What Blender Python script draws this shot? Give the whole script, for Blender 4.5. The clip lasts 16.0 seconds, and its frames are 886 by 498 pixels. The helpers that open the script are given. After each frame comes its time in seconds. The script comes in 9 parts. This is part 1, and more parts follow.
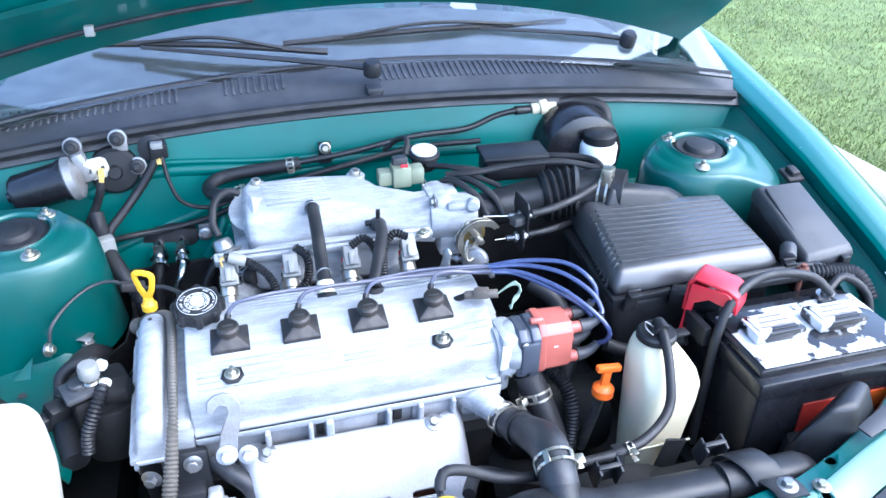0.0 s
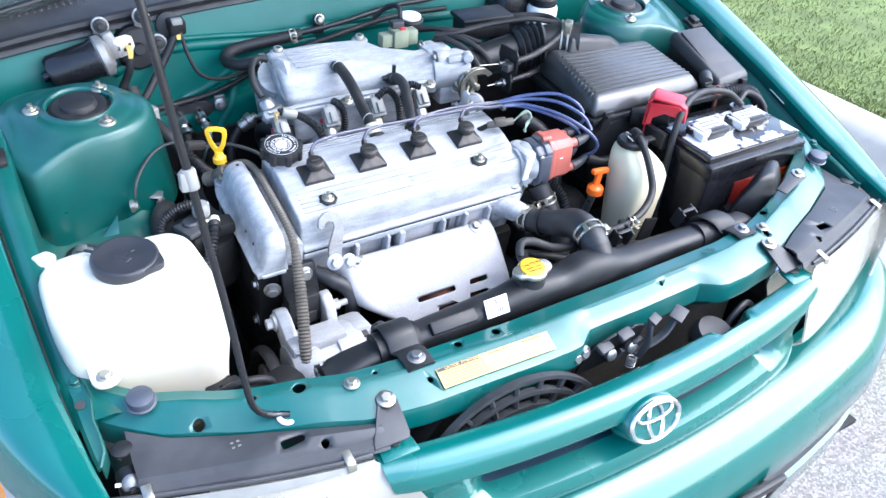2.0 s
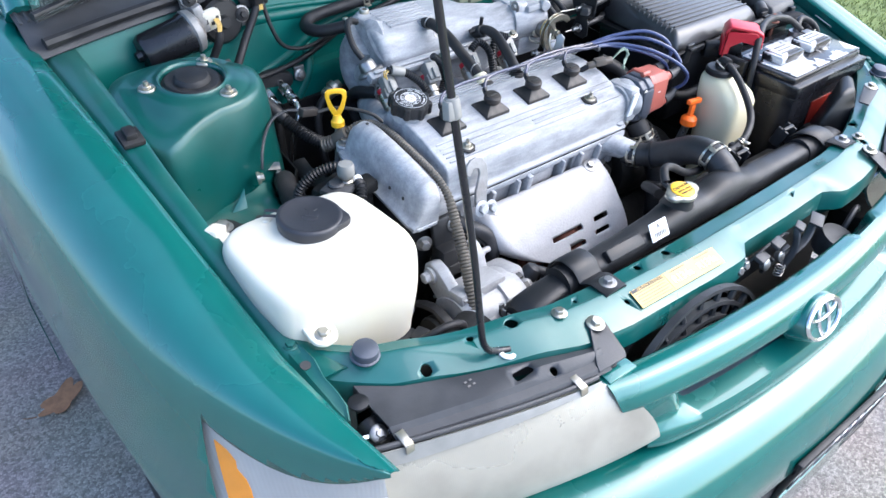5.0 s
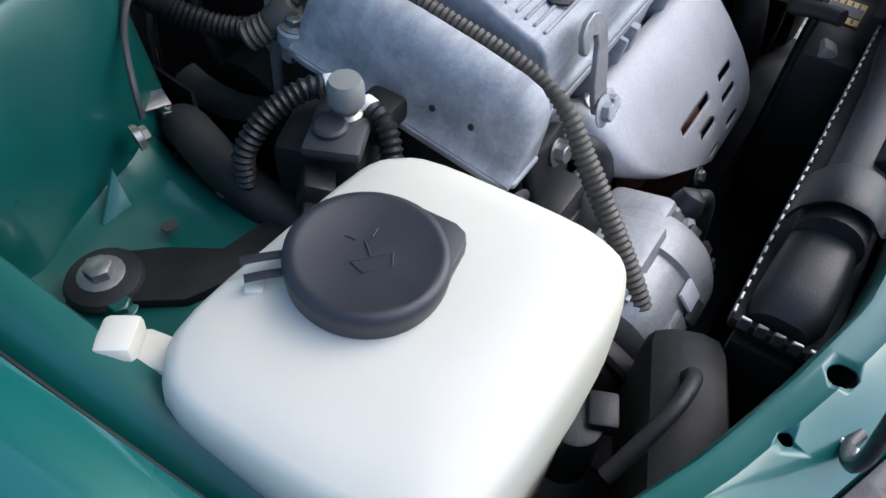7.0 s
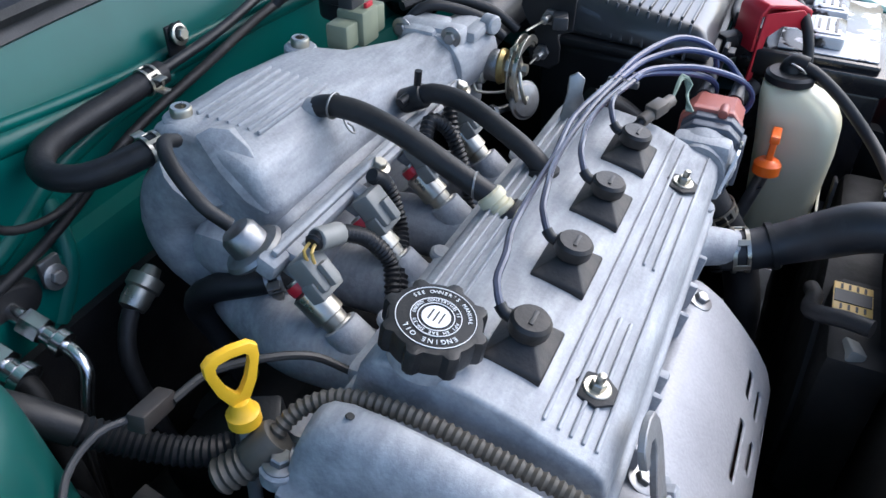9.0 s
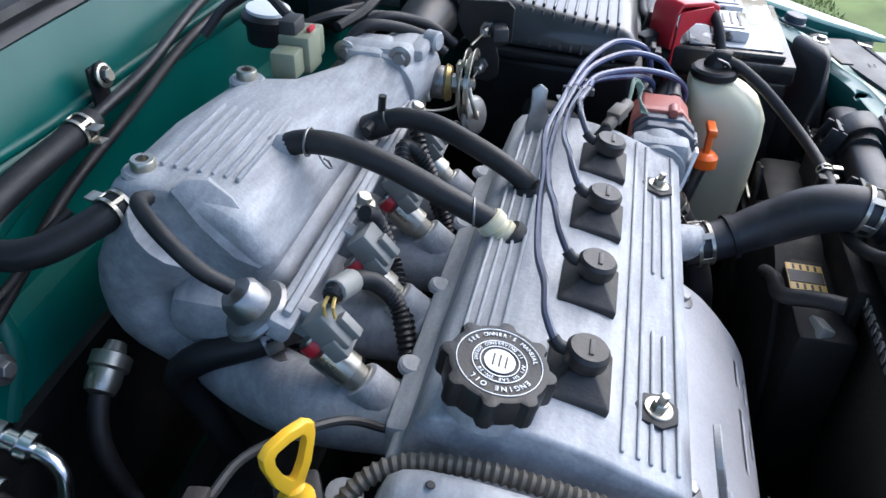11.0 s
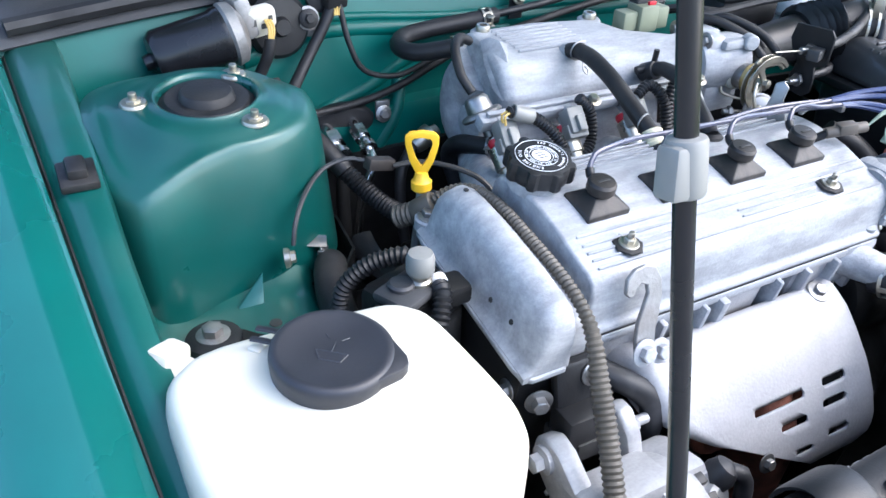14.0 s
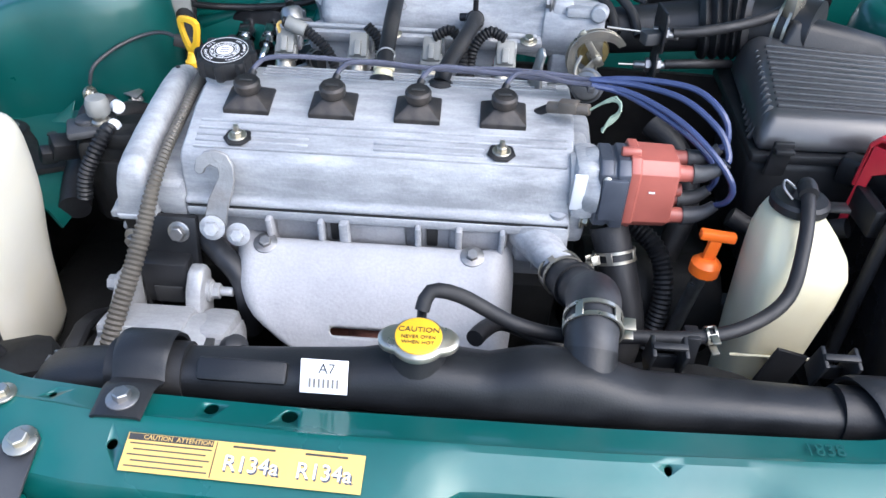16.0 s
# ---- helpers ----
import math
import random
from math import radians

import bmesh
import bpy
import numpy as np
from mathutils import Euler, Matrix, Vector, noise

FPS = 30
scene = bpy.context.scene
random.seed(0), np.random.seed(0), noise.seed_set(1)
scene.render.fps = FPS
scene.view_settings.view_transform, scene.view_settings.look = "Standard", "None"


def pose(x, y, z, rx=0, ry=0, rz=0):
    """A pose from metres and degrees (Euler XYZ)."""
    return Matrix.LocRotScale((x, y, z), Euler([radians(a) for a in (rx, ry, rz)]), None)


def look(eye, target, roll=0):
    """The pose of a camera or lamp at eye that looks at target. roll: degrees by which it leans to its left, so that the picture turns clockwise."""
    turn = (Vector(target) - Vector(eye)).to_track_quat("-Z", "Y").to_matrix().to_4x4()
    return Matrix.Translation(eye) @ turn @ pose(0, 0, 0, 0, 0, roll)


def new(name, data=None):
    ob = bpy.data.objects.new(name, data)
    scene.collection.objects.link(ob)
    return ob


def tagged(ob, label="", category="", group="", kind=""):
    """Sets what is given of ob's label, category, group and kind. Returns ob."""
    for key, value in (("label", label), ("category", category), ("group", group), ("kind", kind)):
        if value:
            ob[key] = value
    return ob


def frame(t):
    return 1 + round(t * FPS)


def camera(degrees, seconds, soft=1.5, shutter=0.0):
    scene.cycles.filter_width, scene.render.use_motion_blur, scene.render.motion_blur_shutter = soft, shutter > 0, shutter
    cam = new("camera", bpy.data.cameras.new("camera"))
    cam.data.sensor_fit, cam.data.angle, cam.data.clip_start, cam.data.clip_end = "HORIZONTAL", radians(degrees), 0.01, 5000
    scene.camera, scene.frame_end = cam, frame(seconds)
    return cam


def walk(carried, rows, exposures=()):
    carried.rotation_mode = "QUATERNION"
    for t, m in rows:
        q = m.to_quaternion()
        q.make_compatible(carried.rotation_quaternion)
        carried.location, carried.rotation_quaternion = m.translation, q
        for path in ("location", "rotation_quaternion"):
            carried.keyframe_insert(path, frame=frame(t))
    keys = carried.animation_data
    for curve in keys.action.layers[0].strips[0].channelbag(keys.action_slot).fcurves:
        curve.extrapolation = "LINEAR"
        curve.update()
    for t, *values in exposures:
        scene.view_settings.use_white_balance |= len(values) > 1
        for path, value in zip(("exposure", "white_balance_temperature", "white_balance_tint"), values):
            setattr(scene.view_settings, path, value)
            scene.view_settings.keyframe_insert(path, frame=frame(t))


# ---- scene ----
cam = camera(60.61, 16.0)
PATH = [
    (0, (-0.1812, -0.2782, 1.4078), (0.2557, 1.2898, 0.4278), 0.38),
    (0.5, (-0.2945, -0.3167, 1.4050), (0.3028, 1.1143, 0.3071), 1.07),
    (1, (-0.4624, -0.3193, 1.4191), (0.2255, 1.0142, 0.2536), 2.89),
    (1.5, (-0.5280, -0.3390, 1.4272), (0.2322, 0.9219, 0.2262), 4.29),
    (2, (-0.5780, -0.4091, 1.4346), (0.2195, 0.8705, 0.2784), 3.65),
    (2.5, (-0.6648, -0.4939, 1.4441), (0.2006, 0.7991, 0.3536), 3.32),
    (3, (-0.7294, -0.5533, 1.4479), (0.1389, 0.7406, 0.3607), 2.22),
    (3.2, (-0.7571, -0.5550, 1.4438), (0.1319, 0.7328, 0.3661), 2.74),
    (5.3, (-0.8789, -0.1786, 1.3604), (0.0675, 0.9383, 0.1493), 1.96),
    (5.5, (-0.8282, -0.1170, 1.3516), (0.0289, 0.9860, 0.0637), -0.40),
    (6, (-0.7595, 0.0087, 1.3056), (0.0601, 1.0400, -0.0636), -3.60),
    (6.5, (-0.7382, 0.1479, 1.2167), (0.1508, 0.9705, -0.2472), -3.08),
    (7, (-0.7012, 0.2704, 1.1144), (0.3221, 0.9012, -0.3570), 2.57),
    (7.5, (-0.6834, 0.3389, 1.1242), (0.5677, 0.9095, -0.1870), 2.64),
    (8, (-0.6221, 0.3602, 1.1375), (0.6983, 0.9295, -0.1046), 2.05),
    (8.5, (-0.5768, 0.3814, 1.1397), (0.7349, 1.0223, -0.0763), 1.15),
    (9, (-0.5664, 0.4196, 1.1559), (0.8037, 1.0593, 0.0054), 0.62),
    (9.5, (-0.5624, 0.4568, 1.1567), (0.8651, 1.0027, 0.0278), 1.07),
    (9.7, (-0.5607, 0.4724, 1.1551), (0.8871, 0.9637, 0.0270), 1.14),
    (11.8, (-0.5851, 0.5413, 1.1425), (0.9105, 0.8433, 0.0103), 1.87),
    (12, (-0.5932, 0.5328, 1.1341), (0.8634, 0.9347, -0.0177), 2.46),
    (12.5, (-0.5917, 0.4694, 1.1277), (0.7225, 1.1539, -0.0616), 3.12),
    (13, (-0.6033, 0.4012, 1.1212), (0.5617, 1.3626, -0.0315), 2.48),
    (13.5, (-0.6617, 0.2560, 1.1136), (0.2946, 1.4687, 0.0068), 1.52),
    (14, (-0.6531, 0.0622, 1.1543), (0.1373, 1.4475, 0.1216), 2.42),
    (14.5, (-0.4796, -0.1397, 1.1864), (0.1095, 1.3882, 0.2228), 4.75),
    (15, (-0.3249, -0.1935, 1.1535), (0.0925, 1.3171, 0.0793), 3.14),
    (15.5, (-0.1405, -0.1666, 1.1396), (0.0066, 1.3602, 0.0183), 3.62),
    (16, (-0.0048, -0.1921, 1.1729), (-0.0551, 1.3319, 0.0395), 2.52),
]
walk(cam, [(t, look(eye, target, roll)) for t, eye, target, roll in PATH], [(0, 2.4, 5150, 10), (1.0, 2.3, 5250, 10), (1.5, 2.25, 5500, 10), (3.0, 2.15, 5700, 10), (5.5, 1.65, 5850, 10), (6.0, 1.4, 5850, 10), (6.5, 1.2, 5850, 10), (7.0, 1.05, 5850, 10), (7.5, 1.0, 5800, 10), (8.0, 1.1, 5800, 10), (9.0, 1.3, 5800, 10), (12.5, 1.5, 5800, 10), (13.5, 2.0, 5800, 10), (14.5, 1.9, 5800, 10), (16, 1.6, 5800, 10)])

# ---- world, sun, exposure ----
world = bpy.data.worlds.new("sky")
scene.world = world
world.use_nodes = True
wn = world.node_tree.nodes
sky = wn.new("ShaderNodeTexSky")
sky.sky_type, sky.sun_disc = "NISHITA", False
sky.sun_elevation, sky.sun_rotation = radians(48), radians(120)
sky.air_density, sky.dust_density, sky.ozone_density = 1.0, 3.0, 1.0
wn["Background"].inputs["Strength"].default_value = 0.15
world.node_tree.links.new(sky.outputs[0], wn["Background"].inputs["Color"])
sun = new("sun", bpy.data.lights.new("sun", "SUN"))
sun.data.energy, sun.data.angle, sun.data.color = 1.0, radians(85), (1.0, 0.97, 0.93)
sun.matrix_world = look((2.3, -1.6, 3.6), (0, 0.5, 0.7))


# ---- materials ----
def material(name, color, rough=0.5, metal=0.0, vary=0.0, scale=30.0, bump=0.0, bscale=120.0, rvary=0.0,
             coat=0.0, dirt=None, dscale=6.0, damount=0.0, sss=0.0, spec=0.5, detail=6.0, dedge=(0.5, 0.72)):
    """A node material: two scales of colour change, uneven gloss, fine relief and stains."""
    m = bpy.data.materials.new(name)
    m.use_nodes = True
    t = m.node_tree
    n, l = t.nodes, t.links
    b = n["Principled BSDF"]
    b.inputs["Roughness"].default_value = rough
    b.inputs["Metallic"].default_value = metal
    b.inputs["Specular IOR Level"].default_value = spec
    if coat:
        b.inputs["Coat Weight"].default_value = coat
        b.inputs["Coat Roughness"].default_value = 0.06
    if sss:
        b.inputs["Subsurface Weight"].default_value = sss
        b.inputs["Subsurface Radius"].default_value = (0.02, 0.018, 0.012)
        b.inputs["Subsurface Scale"].default_value = 1.0
    b.inputs["Base Color"].default_value = (*color, 1)
    co = n.new("ShaderNodeTexCoord").outputs["Object"]
    info = n.new("ShaderNodeObjectInfo")

    def noise_node(s, d=detail):
        x = n.new("ShaderNodeTexNoise")
        x.inputs["Scale"].default_value, x.inputs["Detail"].default_value = s, d
        l.new(co, x.inputs["Vector"])
        return x.outputs["Fac"]

    out = None
    if vary:
        mix = n.new("ShaderNodeMix")
        mix.data_type, mix.blend_type = "RGBA", "MIX"
        mix.inputs["A"].default_value = (*[c * (1 - vary) for c in color], 1)
        mix.inputs["B"].default_value = (*[min(1, c * (1 + vary)) for c in color], 1)
        add = n.new("ShaderNodeMath")
        add.operation = "ADD"
        l.new(noise_node(scale), add.inputs[0])
        off = n.new("ShaderNodeMath")
        off.operation, off.inputs[1].default_value, off.inputs[2].default_value = "MULTIPLY_ADD", 0.16, -0.08
        l.new(info.outputs["Random"], off.inputs[0])
        l.new(off.outputs[0], add.inputs[1])
        r = n.new("ShaderNodeMapRange")
        r.inputs["From Min"].default_value, r.inputs["From Max"].default_value = 0.3, 0.7
        l.new(add.outputs[0], r.inputs["Value"])
        l.new(r.outputs[0], mix.inputs["Factor"])
        out = mix.outputs["Result"]
        l.new(out, b.inputs["Base Color"])
    if damount:
        mix = n.new("ShaderNodeMix")
        mix.data_type = "RGBA"
        mix.inputs["A"].default_value = (*color, 1)
        if out:
            l.new(out, mix.inputs["A"])
        mix.inputs["B"].default_value = (*dirt, 1)
        r = n.new("ShaderNodeMapRange")
        r.inputs["From Min"].default_value, r.inputs["From Max"].default_value = dedge
        r.inputs["To Max"].default_value = damount
        l.new(noise_node(dscale, 8), r.inputs["Value"])
        l.new(r.outputs[0], mix.inputs["Factor"])
        l.new(mix.outputs["Result"], b.inputs["Base Color"])
    if rvary:
        r = n.new("ShaderNodeMapRange")
        r.inputs["From Min"].default_value, r.inputs["From Max"].default_value = 0.3, 0.7
        r.inputs["To Min"].default_value, r.inputs["To Max"].default_value = max(0.02, rough - rvary), min(1, rough + rvary)
        l.new(noise_node(scale * 0.6), r.inputs["Value"])
        l.new(r.outputs[0], b.inputs["Roughness"])
    if bump:
        bn = n.new("ShaderNodeBump")
        bn.inputs["Strength"].default_value, bn.inputs["Distance"].default_value = bump, 0.002
        l.new(noise_node(bscale), bn.inputs["Height"])
        l.new(bn.outputs[0], b.inputs["Normal"])
    return m


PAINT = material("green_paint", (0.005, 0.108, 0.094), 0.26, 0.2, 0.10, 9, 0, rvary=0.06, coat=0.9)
# the wings' green mixed darker, for inner wings and towers
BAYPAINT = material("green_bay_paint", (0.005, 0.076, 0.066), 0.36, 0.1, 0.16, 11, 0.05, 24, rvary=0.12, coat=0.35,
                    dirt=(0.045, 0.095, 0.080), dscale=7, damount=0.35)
# body paint again, bonnet shade and lost sky sheen worked into colour and gloss
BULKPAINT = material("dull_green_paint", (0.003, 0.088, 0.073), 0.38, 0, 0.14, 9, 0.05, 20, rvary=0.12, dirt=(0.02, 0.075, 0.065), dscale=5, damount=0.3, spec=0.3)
BEAMPAINT = material("green_beam_paint", (0.005, 0.090, 0.080), 0.34, 0.1, 0.14, 11, 0.03, 60, rvary=0.12, coat=0.5,
                     dirt=(0.09, 0.15, 0.14), dscale=9, damount=0.35)


def weathered(name, color, pale, dark, rough, metal, along=(14.0, 55.0, 55.0)):
    """Cast metal with chalky streaks along its length and darker stains."""
    m = material(name, color, rough, metal, 0.10, 14, 0.22, 300, rvary=0.12, dirt=dark, dscale=9, damount=0.55)
    n, l = m.node_tree.nodes, m.node_tree.links
    b = n["Principled BSDF"]
    before = b.inputs["Base Color"].links[0].from_socket
    mp = n.new("ShaderNodeMapping")
    mp.inputs["Scale"].default_value = along
    l.new(n["Texture Coordinate"].outputs["Object"], mp.inputs["Vector"])
    x = n.new("ShaderNodeTexNoise")
    x.inputs["Scale"].default_value, x.inputs["Detail"].default_value, x.inputs["Roughness"].default_value = 1.0, 8, 0.65
    l.new(mp.outputs[0], x.inputs["Vector"])
    r = n.new("ShaderNodeMapRange")
    r.inputs["From Min"].default_value, r.inputs["From Max"].default_value, r.inputs["To Max"].default_value = 0.40, 0.72, 0.8
    l.new(x.outputs["Fac"], r.inputs["Value"])
    mix = n.new("ShaderNodeMix")
    mix.data_type = "RGBA"
    l.new(r.outputs[0], mix.inputs["Factor"])
    l.new(before, mix.inputs["A"])
    mix.inputs["B"].default_value = (*pale, 1)
    # fine pits and grime specks over all
    sp = n.new("ShaderNodeTexNoise")
    sp.inputs["Scale"].default_value, sp.inputs["Detail"].default_value = 320, 4
    l.new(n["Texture Coordinate"].outputs["Object"], sp.inputs["Vector"])
    sr = n.new("ShaderNodeMapRange")
    sr.inputs["From Min"].default_value, sr.inputs["From Max"].default_value = 0.36, 0.60
    sr.inputs["To Min"].default_value, sr.inputs["To Max"].default_value = 0.95, 1.03
    l.new(sp.outputs["Fac"], sr.inputs["Value"])
    mul = n.new("ShaderNodeMix")
    mul.data_type, mul.blend_type, mul.inputs["Factor"].default_value = "RGBA", "MULTIPLY", 1.0
    l.new(mix.outputs["Result"], mul.inputs["A"])
    l.new(sr.outputs[0], mul.inputs["B"])
    l.new(mul.outputs["Result"], b.inputs["Base Color"])
    return m


ALU = weathered("cast_aluminium", (0.29, 0.30, 0.315), (0.50, 0.51, 0.525), (0.12, 0.125, 0.135), 0.66, 0.16)
ALUBRIGHT = weathered("clean_cast_aluminium", (0.33, 0.335, 0.34), (0.46, 0.46, 0.47), (0.12, 0.12, 0.12), 0.5, 0.3)
HEADALU = weathered("stained_head_casting", (0.30, 0.30, 0.31), (0.46, 0.46, 0.47), (0.085, 0.055, 0.04), 0.6, 0.25, (18.0, 30.0, 14.0))
BOOTRUB = material("dusty_brown_rubber", (0.014, 0.0125, 0.012), 0.5, 0, 0.3, 50, 0.15, 300, rvary=0.1, dirt=(0.080, 0.066, 0.055), dscale=30, damount=0.7)
LEADGREY = material("grey_blue_lead", (0.072, 0.076, 0.108), 0.24, 0, 0.2, 60)
TORN = material("torn_label", (0.55, 0.555, 0.56), 0.20, 0, 0.08, 40, dirt=(0.018, 0.018, 0.020), dscale=17, damount=1.0, dedge=(0.528, 0.555))
ALUDARK = material("stained_aluminium", (0.27, 0.27, 0.27), 0.5, 0.5, 0.3, 30, 0.3, 300, rvary=0.15,
                   dirt=(0.10, 0.07, 0.05), dscale=18, damount=0.85)
SHIELD = weathered("aluminised_steel", (0.38, 0.38, 0.39), (0.46, 0.46, 0.47), (0.24, 0.245, 0.26), 0.62, 0.15, (7.0, 7.0, 12.0))
SLATE = material("slate_plastic", (0.062, 0.070, 0.090), 0.42, 0.2, 0.15, 40, 0.1, 300, rvary=0.1)
ZINC = material("zinc_steel", (0.42, 0.40, 0.345), 0.34, 0.9, 0.2, 60, 0.05, 300, rvary=0.12, dirt=(0.30, 0.24, 0.12), dscale=60, damount=0.4)
STEEL = material("dull_steel", (0.30, 0.30, 0.30), 0.42, 0.9, 0.2, 50, 0.1, 300, rvary=0.15, dirt=(0.10, 0.07, 0.05), dscale=40, damount=0.5)
RUST = material("rusty_iron", (0.17, 0.062, 0.040), 0.8, 0.1, 0.4, 60, 0.4, 300)
BLACK = material("black_plastic", (0.010, 0.0105, 0.012), 0.46, 0, 0.2, 40, 0.12, 500, rvary=0.1, dirt=(0.035, 0.035, 0.036), dscale=12, damount=0.4, spec=0.4)
GREYBLACK = material("faded_black_plastic", (0.031, 0.032, 0.035), 0.5, 0, 0.2, 30, 0.12, 400, rvary=0.1, dirt=(0.09, 0.09, 0.09), dscale=10, damount=0.4)
GLOSSBLACK = material("glossy_black_plastic", (0.012, 0.012, 0.014), 0.24, 0, 0.15, 40, 0.03, 300, rvary=0.08)
RUBBER = material("black_rubber", (0.012, 0.012, 0.0135), 0.55, 0, 0.25, 45, 0.15, 300, rvary=0.12, dirt=(0.045, 0.042, 0.038), dscale=16, damount=0.45, spec=0.4)
HOSERUB = material("chalky_hose_rubber", (0.016, 0.017, 0.020), 0.52, 0, 0.2, 30, 0.1, 200, rvary=0.1, dirt=(0.075, 0.075, 0.08), dscale=26, damount=0.55)
LOOM = material("brown_conduit", (0.075, 0.067, 0.054), 0.5, 0, 0.25, 30, 0.1, 300, rvary=0.1)
# near-black iron, also used as painted shade in the bay's depths
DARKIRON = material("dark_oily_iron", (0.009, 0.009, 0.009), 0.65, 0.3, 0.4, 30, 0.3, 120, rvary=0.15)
WHITEPL = material("milky_plastic", (0.62, 0.595, 0.505), 0.34, 0, 0.03, 12, 0.05, 200, rvary=0.06, sss=0.25,
                   dirt=(0.60, 0.52, 0.33), dscale=5, damount=0.45)
COOLPL = material("aged_milky_plastic", (0.58, 0.54, 0.38), 0.4, 0, 0.05, 12, 0.05, 200, rvary=0.06, sss=0.2,
                  dirt=(0.46, 0.36, 0.20), dscale=7, damount=0.5)
DARKCAP = material("charcoal_plastic", (0.020, 0.021, 0.027), 0.44, 0, 0.12, 40, 0.06, 400, rvary=0.06, dirt=(0.04, 0.04, 0.045), dscale=14, damount=0.35)
YELLOW = material("yellow_plastic", (0.80, 0.46, 0.02), 0.38, 0, 0.06, 40, 0.05, 200)
YLABEL = material("yellow_label", (0.62, 0.42, 0.12), 0.4, 0, 0.05, 40, rvary=0.05)
WLABEL = material("white_label", (0.78, 0.79, 0.80), 0.35, 0, 0.04, 50)
INK = material("black_ink", (0.03, 0.03, 0.03), 0.5)
PALEINK = material("pale_grey_ink", (0.16, 0.15, 0.14), 0.6)
BROWNRED = material("brown_red_plastic", (0.33, 0.095, 0.072), 0.42, 0, 0.1, 40, 0.05, 300, rvary=0.08)
RED = material("red_plastic", (0.50, 0.02, 0.035), 0.34, 0, 0.1, 30, 0.03, 200, rvary=0.08)
REDLABEL = material("red_label", (0.27, 0.022, 0.014), 0.35, 0, 0.1, 30)
ORANGE = material("orange_plastic", (0.80, 0.14, 0.012), 0.36, 0, 0.08, 40, 0.04, 200)
BLUEWIRE = material("blue_silicone", (0.046, 0.062, 0.145), 0.28, 0, 0.15, 60)
GREYPL = material("grey_plastic", (0.22, 0.22, 0.205), 0.45, 0, 0.1, 40, 0.05, 200)
CHROME = material("chrome", (0.70, 0.71, 0.72), 0.2, 1.0, 0.05, 30, rvary=0.05)
AMBER = material("amber_lens", (0.80, 0.28, 0.02), 0.2, 0, 0.08, 30, coat=0.5)
CORE = material("radiator_core", (0.05, 0.045, 0.04), 0.6, 0.4, 0.3, 200, 0.4, 600)
GASKET = material("black_gasket", (0.02, 0.02, 0.02), 0.6)
CONCRETE = material("pale_concrete", (0.33, 0.32, 0.295), 0.85, 0, 0.12, 9, 0.25, 90, dirt=(0.22, 0.205, 0.18), dscale=3, damount=0.5)
SOIL = material("lawn_soil", (0.13, 0.17, 0.05), 0.95, 0, 0.3, 5, 0.5, 40)
LEAF = material("dry_leaf", (0.26, 0.13, 0.06), 0.7, 0, 0.25, 60, 0.2, 90)


def asphalt():
    m = material("asphalt", (0.12, 0.12, 0.125), 0.9)
    t = m.node_tree
    n, l = t.nodes, t.links
    b = n["Principled BSDF"]
    co = n["Texture Coordinate"].outputs["Object"]
    v = n.new("ShaderNodeTexVoronoi")
    v.inputs["Scale"].default_value = 190
    l.new(co, v.inputs["Vector"])
    v2 = n.new("ShaderNodeTexVoronoi")
    v2.feature, v2.inputs["Scale"].default_value = "DISTANCE_TO_EDGE", 190
    l.new(co, v2.inputs["Vector"])
    big = n.new("ShaderNodeTexNoise")
    big.inputs["Scale"].default_value = 3
    l.new(co, big.inputs["Vector"])
    hsv = n.new("ShaderNodeSeparateColor")
    l.new(v.outputs["Color"], hsv.inputs[0])
    ramp = n.new("ShaderNodeValToRGB")
    ramp.color_ramp.elements[0].color = (0.190, 0.182, 0.164, 1)
    ramp.color_ramp.elements[1].color = (0.44, 0.42, 0.375, 1)
    l.new(hsv.outputs[0], ramp.inputs[0])
    edge = n.new("ShaderNodeMapRange")
    edge.inputs["From Max"].default_value, edge.inputs["To Min"].default_value = 0.12, 0.6
    l.new(v2.outputs["Distance"], edge.inputs["Value"])
    mul = n.new("ShaderNodeMix")
    mul.data_type, mul.blend_type = "RGBA", "MULTIPLY"
    mul.inputs["Factor"].default_value = 1
    l.new(ramp.outputs[0], mul.inputs["A"])
    l.new(edge.outputs[0], mul.inputs["B"])
    mul2 = n.new("ShaderNodeMix")
    mul2.data_type, mul2.blend_type = "RGBA", "MULTIPLY"
    mul2.inputs["Factor"].default_value = 0.35
    l.new(mul.outputs["Result"], mul2.inputs["A"])
    l.new(big.outputs["Color"], mul2.inputs["B"])
    l.new(mul2.outputs["Result"], b.inputs["Base Color"])
    bn = n.new("ShaderNodeBump")
    bn.inputs["Strength"].default_value, bn.inputs["Distance"].default_value = 0.7, 0.004
    l.new(edge.outputs[0], bn.inputs["Height"])
    l.new(bn.outputs[0], b.inputs["Normal"])
    return m


def glass(name, tint, rough=0.0, ior=1.45):
    m = bpy.data.materials.new(name)
    m.use_nodes = True
    b = m.node_tree.nodes["Principled BSDF"]
    b.inputs["Base Color"].default_value = (*tint, 1)
    b.inputs["Roughness"].default_value = rough
    b.inputs["Transmission Weight"].default_value = 1.0
    b.inputs["IOR"].default_value = ior
    return m


